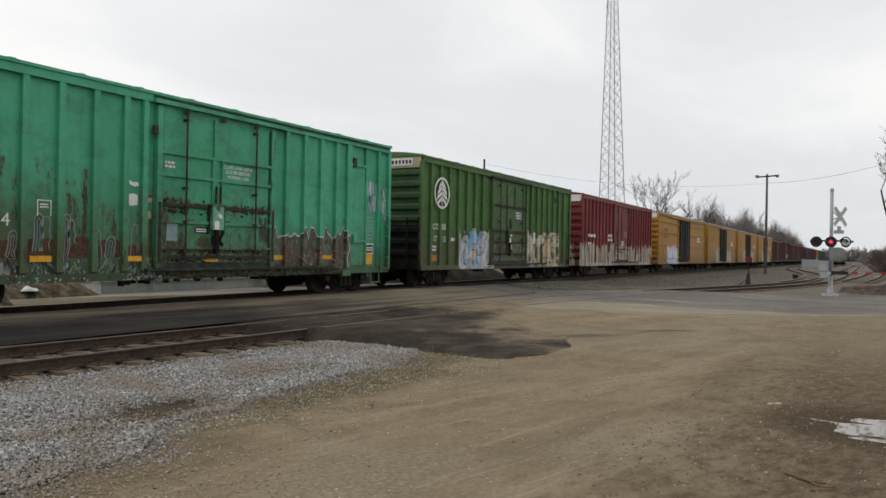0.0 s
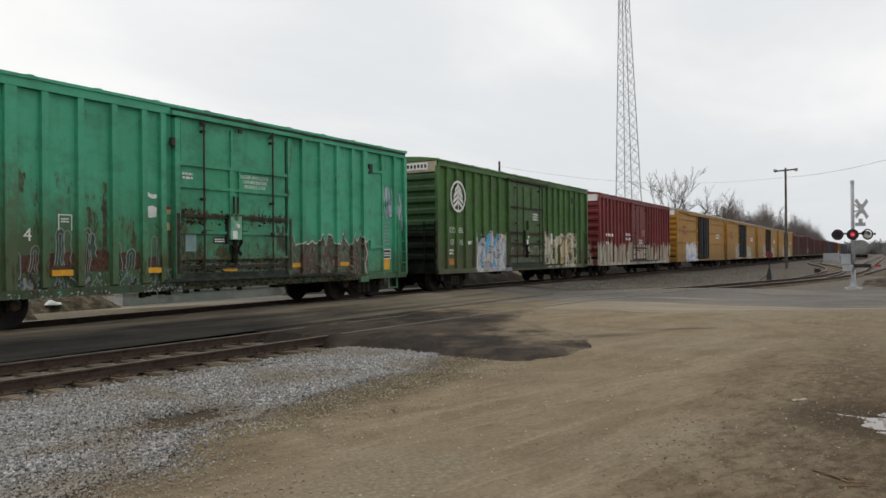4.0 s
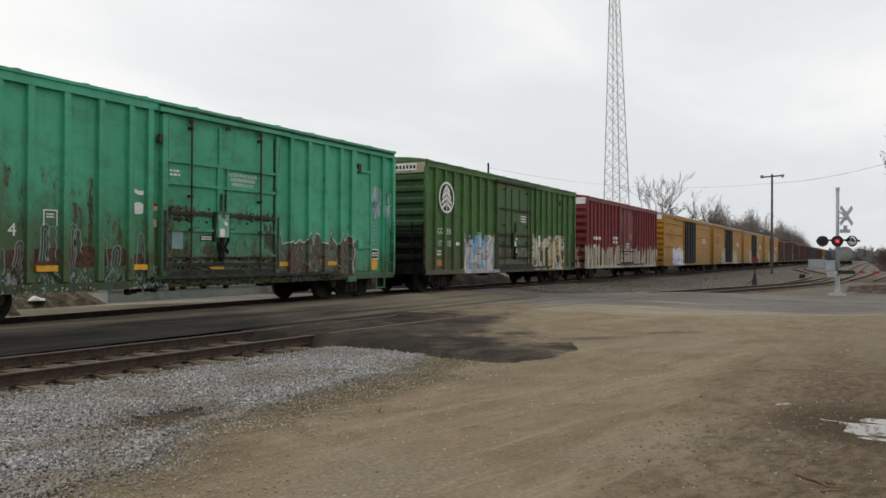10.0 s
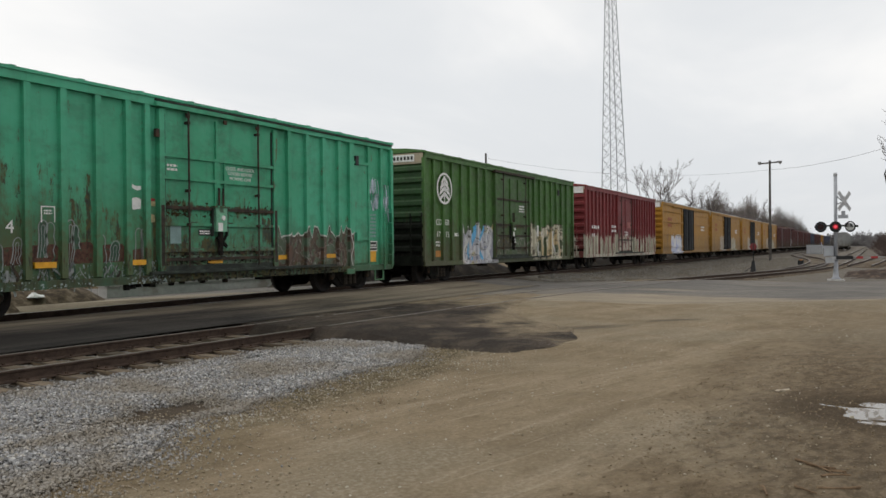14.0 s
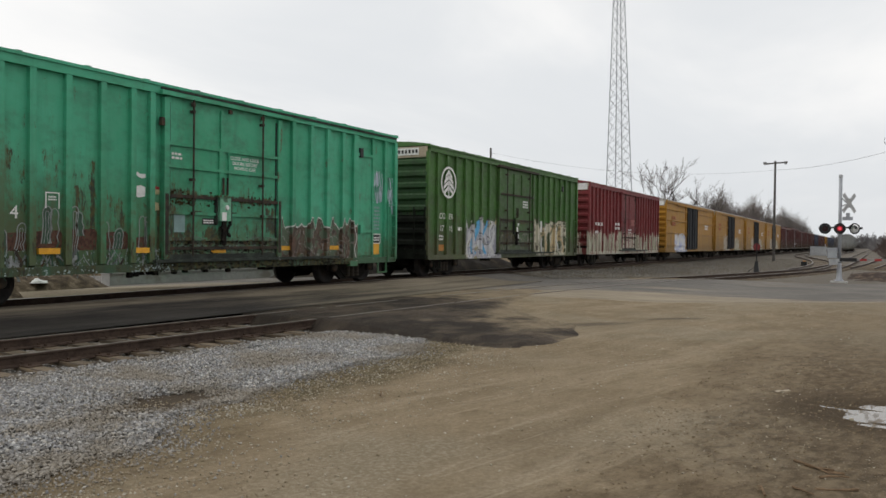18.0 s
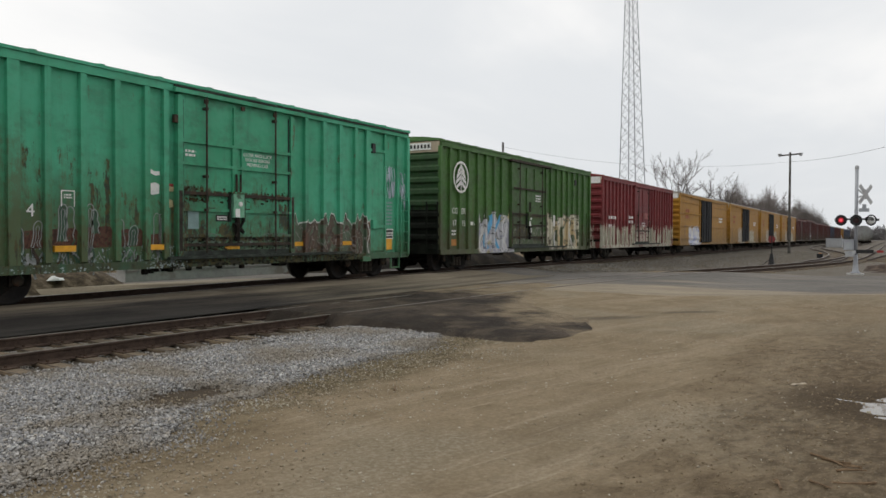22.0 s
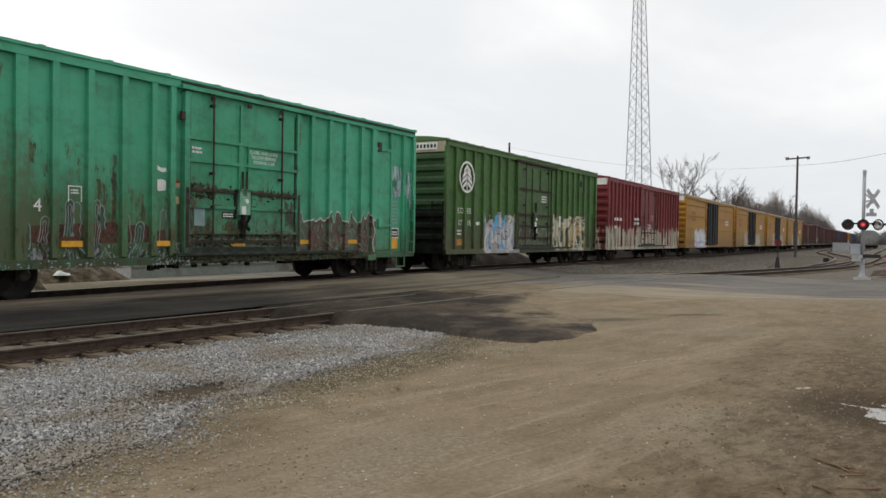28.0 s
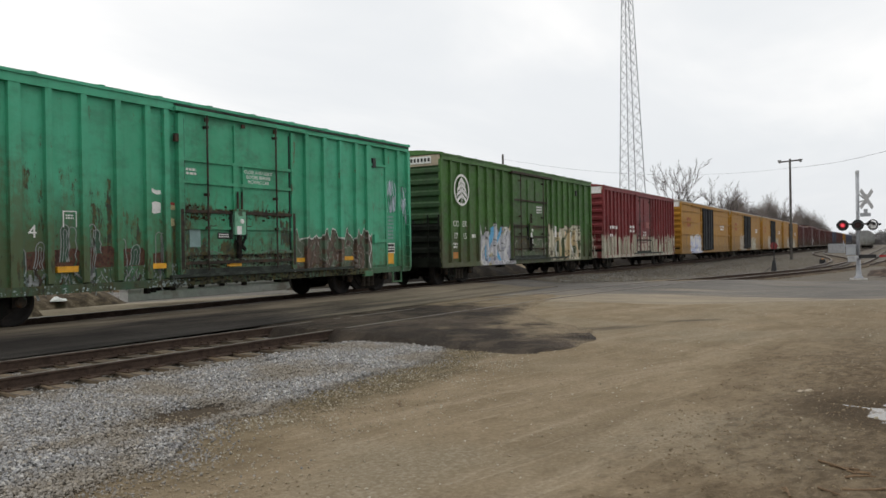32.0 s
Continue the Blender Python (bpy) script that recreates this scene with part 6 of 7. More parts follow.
    part("grab_iron", Geo().rod((20.0 - c0, Y0 - 0.07, 1.0), (20.0 - c0, Y0 - 0.07, 2.2), 0.016).rod((20.3 - c0, Y0 - 0.07, 1.0), (20.3 - c0, Y0 - 0.07, 2.2), 0.016), MINT, car)
    # jacking pad, hanging pipework below the sill
    part("jacking_pad", Geo().box(18.0 - c0, Y0, 0.40, 18.4 - c0, Y0 + 0.1, 0.56), MINT, car)
    for x, l in ((10.55, 0.12), (10.7, 0.1), (11.2, 0.09), (11.7, 0.08), (12.0, 0.06), (12.6, 0.07), (13.3, 0.09)):
        part("hanging_bracket", Geo().box(x - c0, Y0 + 0.1, 0.47 - l, x + 0.09 - c0, Y0 + 0.2, 0.49), CAST, car)
    # thin dark bar that draws the shadow gap below the eave
    part("eave_shade_strip", Geo().box(-1.7, Y0 - 0.035, 4.315, 7.45, Y0 - 0.002, 4.355), GRIMY, car, "dark strip for the shadow gap under the roof edge")
    # number
    for s, x in (("7", 7.0), ("8", 7.31), ("4", 8.05)):
        cu = bpy.data.curves.new("digit", "FONT")
        cu.body, cu.size, cu.extrude = s, 0.33, 0.004
        tmp = new("digit", cu)
        me = tmp.to_mesh().copy()
        bpy.data.objects.remove(tmp)
        me.materials.append(PALE)
        part("digit", me, None, car, "white painted digit", at=Matrix.Translation((x - c0, ys - 0.006, 1.50)) @ Matrix.Rotation(math.pi / 2, 4, "X"))
    # the car follows the dip of the rails
    sag = -0.0037
    car.matrix_basis = Matrix.Translation((c0 + 7.5, MAIN_Y, CAR_BASE)) @ Matrix.Rotation(sag, 4, "Y") @ Matrix.Translation((-7.5, 0, 0))
    return car


def ring_logo(car, x, z, r, y):
    """White oval with a stylised conifer."""
    n = 36
    g = Geo()
    v, f = [], []
    for k in range(n):
        a = 2 * math.pi * k / n
        for q in (r, r * 0.86):
            v.append((x + q * math.cos(a), y, z + q * math.sin(a)))
    f = [(2 * k, 2 * k + 1, (2 * k + 3) % (2 * n), (2 * k + 2) % (2 * n)) for k in range(n)]
    g.add(v, f)
    g.box(x - 0.022 * r / 0.5, y - 0.001, z - r * 0.9, x + 0.022 * r / 0.5, y + 0.001, z + r * 0.6)
    for k in range(4):
        zz = z + r * (0.62 - 0.33 * k)
        w = (0.46, 0.62, 0.70, 0.62)[k] * r
        for s in (-1, 1):
            g.add([(x, y - 0.001, zz + 0.2 * r), (x, y - 0.001, zz - 0.06 * r), (x + s * w, y - 0.001, zz - 0.44 * r), (x + s * w * 0.9, y - 0.001, zz - 0.18 * r)], [(0, 1, 2, 3)])
    part("emblem", g, PALE, car, "white round tree emblem")


def build_forest():
    c0 = 30.0
    xs_ = [23.15, 23.83, 24.5, 25.22, 25.92, 26.6, 27.28, 32.35, 33.05, 33.75, 34.45, 35.15, 35.85, 36.6]
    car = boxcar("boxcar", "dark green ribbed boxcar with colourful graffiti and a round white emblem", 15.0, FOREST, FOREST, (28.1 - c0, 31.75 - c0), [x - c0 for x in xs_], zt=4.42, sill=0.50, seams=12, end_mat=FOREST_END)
    d = plug_door(car, FOREST_DOOR, 28.1 - c0, 31.7 - c0, 0.82, 4.05, (28.75 - c0, 31.1 - c0), ((3.1, True), (2.05, True), (1.6, True), (1.1, True)), ((29.6 - c0, 0.08, 2.1, 4.0), (30.4 - c0, 0.06, 3.1, 4.0)), True, RUSTY)
    y = Y0 - 0.0
    ring_logo(car, 23.84 - c0, 3.22, 0.56, Y0 - 0.012)
    ys = Y0 + 0.09
    for text, x, z in (("CO", 23.28, 1.93), ("ER", 23.96, 1.93), ("17", 23.32, 1.5), ("15", 23.98, 1.5)):
        words(car, text, x + 0.08 - c0, z, ys - 0.004, 0.29, PALE, "white car lettering", "LEFT")
    bars_of_text(car, 24.75 - c0, 1.5, 0.3, 0.2, 1, PALE, ys, "")
    bars_of_text(car, 23.3 - c0, 1.15, 0.36, 0.22, 2, PALE, ys, "small weight stencils")
    bars_of_text(d, 30.55 - c0, 2.6, 0.55, 0.33, 3, PALE, Y0 + 0.02, "white door notice")
    for x, w, mat_ in ((26.15, 0.30, SPRAY_AZURE), (26.95, 0.16, SPRAY_AZURE), (25.7, 0.12, SPRAY_WHITE), (27.55, 0.14, SPRAY_WHITE)):
        pts = [(x - c0 + 0.26 * math.sin(5.2 * t + x), 1.95 - 1.35 * t) for t in [k / 12 for k in range(13)]]
        part("graffiti_line", ribbon([pts], w, ys - 0.004 - 0.002 * (x - 25)), mat_, car, "broad sprayed stroke")
    for x, w, mat_ in ((33.1, 0.14, SPRAY_WHITE), (34.0, 0.16, PEACH), (34.9, 0.14, SPRAY_WHITE), (35.5, 0.12, PEACH)):
        pts = [(x - c0 + 0.24 * math.sin(4.4 * t + x), 1.85 - 1.2 * t) for t in [k / 12 for k in range(13)]]
        part("graffiti_line", ribbon([pts], w, ys - 0.004 - 0.002 * (x - 33)), mat_, car, "broad sprayed stroke")
    part("reflector", Geo().box(23.3 - c0, ys - 0.004, 0.80, 23.7 - c0, ys, 1.02), ORANGE, car)
    part("sticker", Geo().box(27.4 - c0, ys - 0.004, 1.9, 27.6 - c0, ys, 1.98), PALE, car)
    part("sticker", Geo().box(32.75 - c0, ys - 0.004, 1.6, 32.97 - c0, ys, 2.1), PALE, car)
    part("seal_tag", Geo().box(29.75 - c0, Y0 - 0.1, 1.3, 29.87 - c0, Y0 - 0.09, 1.5), PALE, car)
    part("side_ladder", ladder(36.95 - c0, Y0 - 0.02, 0, 0.5, 2.3, 5, True), FOREST, car)
    part("hatch_hinge", Geo().box(35.25 - c0, Y0 - 0.03, 3.6, 35.4 - c0, Y0 + 0.03, 3.85), BLACK_METAL, car)
    part("end_placard", Geo().box(-7.565, -1.1, 4.08, -7.556, 0.1, 4.32), PALE, car, "white end lettering panel")
    for k in range(8):
        part("stencil", Geo().box(-7.572, -1.05 + 0.14 * k, 4.14, -7.566, -0.97 + 0.14 * k, 4.26), BLACK, car)
    car.matrix_basis = Matrix.Translation((c0, MAIN_Y, CAR_BASE))
    return car


def build_crimson():
    c0, L = 47.15, 15.2
    xs_ = [-7.0, -6.35, -5.7, -5.05, -4.4, -3.75, -3.1, -2.45, 2.35, 3.0, 3.65, 4.3, 4.95, 5.6, 6.25, 6.9]
    car = boxcar("boxcar", "faded crimson ribbed boxcar with pale ragged paint along the bottom", L, CRIMSON, CRIMSON, (-1.75, 1.75), xs_, zt=4.40, sill=0.52, seams=12, roof=CRIMSON)
    d = plug_door(car, CRIMSON, -1.75, 1.75, 0.85, 4.02, (-1.1, 1.1), ((3.0, False), (2.1, False), (1.5, True)), ((0.0, 0.08, 1.5, 4.0),), False)
    bars_of_text(car, -6.6, 2.05, 1.3, 0.28, 1, PALE, Y0 + 0.02, "white car lettering")
    bars_of_text(car, -6.6, 1.62, 0.5, 0.26, 1, PALE, Y0 + 0.02, "")
    bars_of_text(car, -2.9, 1.9, 0.9, 0.5, 2, PALE, Y0 + 0.02, "white stencils")
    bars_of_text(d, -0.2, 1.75, 0.7, 0.3, 2, PALE, Y0 + 0.0, "white door notice")
    part("chalk_patch", Geo().box(0.4, Y0 + 0.0, 2.25, 1.35, Y0 + 0.006, 2.6), plain("pinkish_repaint", (0.34, 0.12, 0.11), 0.7), d)
    part("door_frame_line", Geo().box(-1.0, Y0 - 0.0, 1.3, -0.93, Y0 + 0.01, 2.7).box(-1.0, Y0, 2.63, 0.3, Y0 + 0.01, 2.7).box(-1.0, Y0, 1.3, 0.3, Y0 + 0.01, 1.37), plain("dark_crimson_line", (0.10, 0.015, 0.015), 0.6), d)
    part("end_placard", Geo().box(-L / 2 - 0.062, -1.35, 4.0, -L / 2 - 0.055, 1.3, 4.34), PALE, car, "pale end board")
    car.matrix_basis = Matrix.Translation((c0, MAIN_Y, CAR_BASE))
    return car


def build_ochre(mat, label):
    """Long smooth-sided boxcar with horizontal rub rails and two navy doors."""
    L = 19.2
    car = boxcar("boxcar", label, L, mat, DOOR_NAVY, (-2.1, 1.9), [], zt=4.42, sill=0.52, seams=14, roof=ROOF_ZINC)
    for x0, x1 in ((-L / 2 + 0.1, -2.2), (2.0, L / 2 - 0.1)):
        for z in (1.05, 2.0, 2.95, 3.75):
            part("side_rail", Geo().box(x0, Y0 + 0.03, z - 0.05, x1, Y0 + 0.1, z + 0.05), mat, car)
        part("side_post", Geo().box(x1 - 0.5 if x0 < 0 else x0 + 0.2, Y0 + 0.04, 0.7, x1 - 0.38 if x0 < 0 else x0 + 0.32, Y0 + 0.1, 4.2), mat, car)
    for a, b in ((-2.1, -0.25), (-0.05, 1.9)):
        d = part("door", Geo().box(a, Y0 - 0.02, 0.75, b, Y0 + 0.08, 4.12), DOOR_NAVY, car, "dark navy plug door")
        for x in (a + 0.45, b - 0.45):
            part("lock_rod", Geo().rod((x, Y0 - 0.06, 0.8), (x, Y0 - 0.06, 4.1), 0.03), DOOR_NAVY, d)
        for z in (1.9, 3.0):
            part("door_rail", Geo().box(a + 0.05, Y0 - 0.04, z, b - 0.05, Y0, z + 0.1), DOOR_NAVY, d)
    part("lower_door_track", Geo().box(-6.2, Y0 - 0.08, 0.58, 6.2, Y0 + 0.04, 0.68), mat, car)
    part("door_track", Geo().box(-6.2, Y0 - 0.05, 4.14, 6.2, Y0 + 0.06, 4.22), mat, car)
    bars_of_text(car, -7.6, 2.45, 1.2, 0.9, 2, plain("faded_red_emblem", (0.30, 0.09, 0.03), 0.7), Y0 + 0.06, "faded red emblem")
    bars_of_text(car, 5.4, 2.4, 1.6, 0.5, 2, PALE, Y0 + 0.06, "white stencils")
    part("end_placard", Geo().box(-L / 2 - 0.062, -1.3, 3.98, -L / 2 - 0.055, 1.3, 4.32), PALE, car, "pale end board")
    return car


def build_oxide(mat, label, L=15.6, zt=4.2):
    car = boxcar("boxcar", label, L, mat, mat, (-1.6, 1.6), [-7.2 + 0.9 * k for k in range(6)] + [2.4 + 0.95 * k for k in range(6)], zt=zt, sill=0.55, seams=10)
    plug_door(car, mat, -1.6, 1.6, 0.85, zt - 0.35, (-0.9, 0.9), ((2.4, False),), (), False)
    return car


mint = build_mint()
forest = build_forest()
crimson = build_crimson()
ochre = build_ochre(OCHRE, "dull yellow long boxcar with navy doors and pale blue graffiti")
ochre.matrix_basis = Matrix.Translation((66.7, MAIN_Y, CAR_BASE))
tagged_ochre = build_ochre(OCHRE_TAG, "dull yellow long boxcar with navy doors and washed-out graffiti")
tagged_ochre.matrix_basis = Matrix.Translation((87.2, MAIN_Y, CAR_BASE))
for x in (107.9, 128.6):
    copy_thing(tagged_ochre, Matrix.Translation((x, MAIN_Y, CAR_BASE)))
oxide = build_oxide(OXIDE, "brown oxide boxcar with a plain ribbed side")
oxide.matrix_basis = Matrix.Translation((148.0, MAIN_Y, CAR_BASE))
marked = build_oxide(OXIDE_MARK, "brown oxide boxcar with white painted marks", zt=4.42)
marked.matrix_basis = Matrix.Translation((165.4, MAIN_Y, CAR_BASE))
slate = build_oxide(SLATE, "slate blue boxcar far down the train")
slate.matrix_basis = Matrix.Translation((234.8, MAIN_Y, CAR_BASE))
for x in (182.8, 200.2, 217.5, 252.2, 269.6):
    copy_thing(oxide, Matrix.Translation((x, MAIN_Y, CAR_BASE)))
yend = build_oxide(OCHRE, "yellow boxcar far down the train")
yend.matrix_basis = Matrix.Translation((287.0, MAIN_Y, CAR_BASE))
for x in (304.4, 321.8, 339.2):
    copy_thing(slate, Matrix.Translation((x, MAIN_Y, CAR_BASE)))


def build_hopper():
    L = 16.5
    car = thing("hopper_car", "pale grey covered hopper standing on the far siding", "freight car", "hopper cars")
    g = Geo()
    pts = [(-1.5, 1.2), (-1.5, 3.6), (-0.9, 4.35), (0.9, 4.35), (1.5, 3.6), (1.5, 1.2), (0.6, 0.55), (-0.6, 0.55)]
    n = len(pts)
    g.add([(x, a, b) for x in (-L / 2 + 0.8, L / 2 - 0.8) for a, b in pts], [(i, (i + 1) % n, (i + 1) % n + n, i + n) for i in range(n)] + [tuple(range(n)), tuple(range(2 * n - 1, n - 1, -1))])
    part("body", g, HOPPER, car)
    for k in range(9):
        part("side_post", Geo().box(-L / 2 + 0.9 + k * (L - 1.9) / 8, -1.58, 1.2, -L / 2 + 1.0 + k * (L - 1.9) / 8, -1.49, 3.6), HOPPER, car)
    part("roof_walk", Geo().box(-L / 2 + 0.6, -0.5, 4.36, L / 2 - 0.6, 0.5, 4.44), GREY_METAL, car)
    part("end_platform", Geo().box(-L / 2, -1.4, 0.85, -L / 2 + 1.4, 1.4, 1.0).box(L / 2 - 1.4, -1.4, 0.85, L / 2, 1.4, 1.0), HOPPER, car)
    for s in (-1, 1):
        bogie(car, s * (L / 2 - 1.75))
    return car


hopper = build_hopper()
hx = (226.0, 244.0)
hopper.matrix_basis = Matrix.Translation((hx[0], along(FOURTH, hx[0]), NEAR_RAIL + 0.08))
copy_thing(hopper, Matrix.Translation((hx[1], along(FOURTH, hx[1]), NEAR_RAIL + 0.08)))


# ---- crossing signal ----
def build_signal():
    bx, by = 39.8, 1.26
    s = thing("crossing_signal", "white crossing signal with crossbuck, red flashers and lowered gate", "crossing signal", m=Matrix.Translation((bx, by, -0.03)))
    part("concrete_base", Geo().box(-0.35, -0.35, -0.1, 0.35, 0.35, 0.06), CONCRETE, s, "pale concrete footing")
    part("mast_base", Geo().lathe([(0.05, 0.2), (0.10, 0.2), (0.18, 0.13), (0.5, 0.105), (0.9, 0.09)], 14, "z"), WHITE_METAL, s, smooth=True)
    part("mast", Geo().rod((0, 0, 0.5), (0, 0, 4.86), 0.075, 12), WHITE_METAL, s, smooth=True)
    part("mast_cap", Geo().lathe([(4.82, 0.085), (4.93, 0.085), (4.98, 0.05)], 12, "z"), GREY_METAL, s)
    # all heads face a little to the right of the road user
    turn = Matrix.Rotation(radians(55), 4, "Z")
    cross = part("crossbuck", Geo().box(-0.1, -0.06, 3.5, -0.04, 0.06, 3.95), GREY_METAL, s, at=Matrix.Translation((-0.05, -0.26, -0.07)) @ turn)
    for a in (45, -45):
        b = Geo()
        m = Matrix.Translation((-0.12 - (0.012 if a > 0 else 0), 0, 3.72)) @ Matrix.Rotation(radians(a), 4, "X")
        b.box(-0.008, -0.57, -0.095, 0.008, 0.57, 0.095, m)
        bl = part("blade", b, GATE_WHITE, cross, "white crossbuck blade, weathered")
        for c0_ in (-0.42, 0.16) if a > 0 else (-0.42, 0.12):
            part("lettering", Geo().box(-0.012, c0_, -0.03, -0.009, c0_ + 0.28, 0.03, m), GREY_METAL, bl)
    part("blade_bracket", Geo().bar((0, 0, 3.95), (-0.1, -0.26, 3.67), 0.05, 0.05).bar((0, 0, 3.5), (-0.1, -0.26, 3.59), 0.05, 0.05), GREY_METAL, s)
    part("count_plate", Geo().box(-0.13, -0.52, 2.86, -0.11, -0.10, 3.02).box(-0.13, -0.40, 3.02, -0.11, -0.24, 3.2), WHITE_METAL, s, "pale number-of-tracks plate")
    part("crossarm", Geo().rod((-0.02, 0.65, 2.53), (-0.02, -0.66, 2.53), 0.04, 8), BLACK_METAL, s)
    disc = Geo().lathe([(0.02, 0.02), (0.02, 0.245), (-0.005, 0.25), (-0.005, 0.13)], 28, "x")
    hood = Geo()
    n = 14
    for k in range(n):
        a0, a1 = math.pi * (k / n * 1.1 - 0.05), math.pi * ((k + 1) / n * 1.1 - 0.05)
        for r in (0.15,):
            hood.add([(-0.02, -r * math.cos(a0), r * math.sin(a0)), (-0.02, -r * math.cos(a1), r * math.sin(a1)), (-0.30 + 0.06 * abs(math.cos(a1)), -r * math.cos(a1), r * math.sin(a1)), (-0.30 + 0.06 * abs(math.cos(a0)), -r * math.cos(a0), r * math.sin(a0))], [(0, 1, 2, 3)])
    body = Geo().lathe([(0.02, 0.16), (0.16, 0.13), (0.22, 0.06)], 16, "x")
    lamps = []
    for y, kind in ((0.61, "red"), (0.0, "red"), (-0.60, "clear")):
        rot = Matrix.Rotation(radians(2 if kind == "red" else -30), 4, "Z")
        h = part("flasher_head", Geo().add(disc.v, disc.f).add(hood.v, hood.f).add(body.v, body.f), BLACK_METAL, s, "black flasher head with round backing and hood", at=Matrix.Translation((-0.18, y, 2.48)) @ rot)
        if kind == "red":
            lamps.append(h)
        else:
            part("lens", Geo().lathe([(-0.012, 0.20), (-0.03, 0.14), (-0.05, 0.02)], 18, "x"), CLEAR_LENS, h, "silvery unlit lens", smooth=True)
    for k, y in enumerate((0.88, -0.92)):
        part("end_lug", Geo().rod((-0.02, y, 2.5), (-0.02, y - (0.18 if k == 0 else -0.1), 2.5), 0.05, 8), BLACK_METAL, s)
    # gate machine, counterweight and arm
    g = part("gate_machine", Geo().box(-0.20, 0.09, 1.12, 0.24, 0.50, 1.56).box(-0.23, 0.08, 1.50, 0.27, 0.54, 1.60), WHITE_METAL, s, "white gate machine housing")
    part("machine_door", Geo().box(-0.225, 0.13, 1.16, -0.205, 0.46, 1.48), SILVER_BOX, g)
    part("counterweight", Geo().box(-0.35, 0.05, 0.82, -0.22, 0.42, 0.98).bar((-0.28, 0.42, 1.0), (-0.28, -0.30, 1.05), 0.08, 0.14), GREY_METAL, s)
    part("arm_socket", Geo().box(-0.36, -0.72, 0.98, -0.22, -0.02, 1.14), BLACK_METAL, s, "black arm socket")
    arm = part("gate_arm", Geo().bar((-0.29, -0.7, 1.06), (0.6, -7.3, 1.16), 0.03, 0.07), ARM_WHITE, s, "lowered gate arm with red and white stripes")
    for k in range(11):
        a, b = Vector((-0.29, -0.7, 1.06)), Vector((0.6, -7.3, 1.16))
        p, q = a.lerp(b, 0.02 + k * 0.088), a.lerp(b, 0.02 + k * 0.088 + 0.042)
        part("red_stripe", Geo().bar(p, q, 0.036, 0.095), RED_PAINT, arm)
    return s, lamps


signal, red_heads = build_signal()
# each red lamp: an insert with a lit face and a dark face, which turns in its head
inserts = []
for h in red_heads:
    drum = part("lamp_insert", Geo().lathe([(-0.002, 0.132), (0.010, 0.132), (0.012, 0.02)], 20, "x"), RED_LENS, h, "red flasher lens")
    part("lit_face", Geo().lathe([(-0.012, 0.02), (-0.010, 0.08), (-0.004, 0.130)], 20, "x"), RED_GLOW, drum, "glowing red lamp face", smooth=True)
    inserts.append(drum)


# ---- switch stand, cabinet, pole, wires ----
TARGET_RED = plain("faded_target_red", (0.17, 0.026, 0.026), 0.6, 0.0, 0.3, 8.0)


def build_switch_stand(x, y, z):
    s = thing("switch_stand", "rusty switch stand with a red round target", "switch stand", m=Matrix.Translation((x, y, z)))
    part("base", Geo().box(-0.25, -0.3, -0.1, 0.25, 0.3, 0.05).add([(-0.16, -0.16, 0.05), (0.16, -0.16, 0.05), (0.16, 0.16, 0.05), (-0.16, 0.16, 0.05), (-0.07, -0.07, 0.75), (0.07, -0.07, 0.75), (0.07, 0.07, 0.75), (-0.07, 0.07, 0.75)], [(0, 1, 5, 4), (1, 2, 6, 5), (2, 3, 7, 6), (3, 0, 4, 7), (4, 5, 6, 7)]), BLACK_METAL, s)
    part("mast", Geo().rod((0, 0, 0.7), (0, 0, 1.75), 0.03, 8), BLACK_METAL, s)
    part("target", Geo().lathe([(-0.01, 0.05), (-0.01, 0.21), (0.01, 0.21), (0.01, 0.05)], 8, "x", (0, 0, 1.56)), TARGET_RED, s, "faded red target disc")
    part("lever", Geo().rod((0, 0.1, 0.4), (0.05, 0.5, 0.1), 0.02), BLACK_METAL, s)


build_switch_stand(47.0, 5.69, -0.02)

cab = thing("signal_cabinet", "silver relay cabinet beside the tracks", "cabinet", m=Matrix.Translation((150.0, 8.05, 0.0)))
part("body", Geo().box(-1.0, -1.25, -0.1, 1.0, 1.25, 1.45), SILVER_BOX, cab)
part("lid", Geo().box(-1.08, -1.32, 1.45, 1.08, 1.32, 1.53), SILVER_BOX, cab)
part("door", Geo().box(-1.03, -1.1, 0.1, -1.0, -0.05, 1.35), GREY_METAL, cab)
part("door", Geo().box(-1.03, 0.05, 0.1, -1.0, 1.1, 1.35), GREY_METAL, cab)

pt = thing("switch_machine", "small dark switch machine with a yellow top", "switch machine", m=Matrix.Translation((69.3, 4.75, 0.02)))
part("body", Geo().box(-0.3, -0.22, -0.1, 0.3, 0.22, 0.32), BLACK_METAL, pt)
part("cap", Geo().box(-0.1, -0.1, 0.32, 0.1, 0.1, 0.38), ORANGE, pt)

POLE = (86.9, 8.86)
pole = thing("utility_pole", "weathered timber pole with a double floodlight arm", "utility pole", m=Matrix.Translation((POLE[0], POLE[1], -0.05)))
part("post", Geo().rod((0, 0, -0.2), (0, 0, 10.5), 0.14, 10, 0.10), POLEWOOD, pole)
part("arm", Geo().bar((0.1, 0.95, 10.22), (-0.1, -0.95, 10.3), 0.12, 0.14), POLEWOOD, pole)
for s in (-1, 1):
    part("floodlight", Geo().lathe([(0, 0.08), (0.12, 0.16), (0.3, 0.2)], 10, "z", (0, s * 1.0, 10.1)), GREY_METAL, pole)


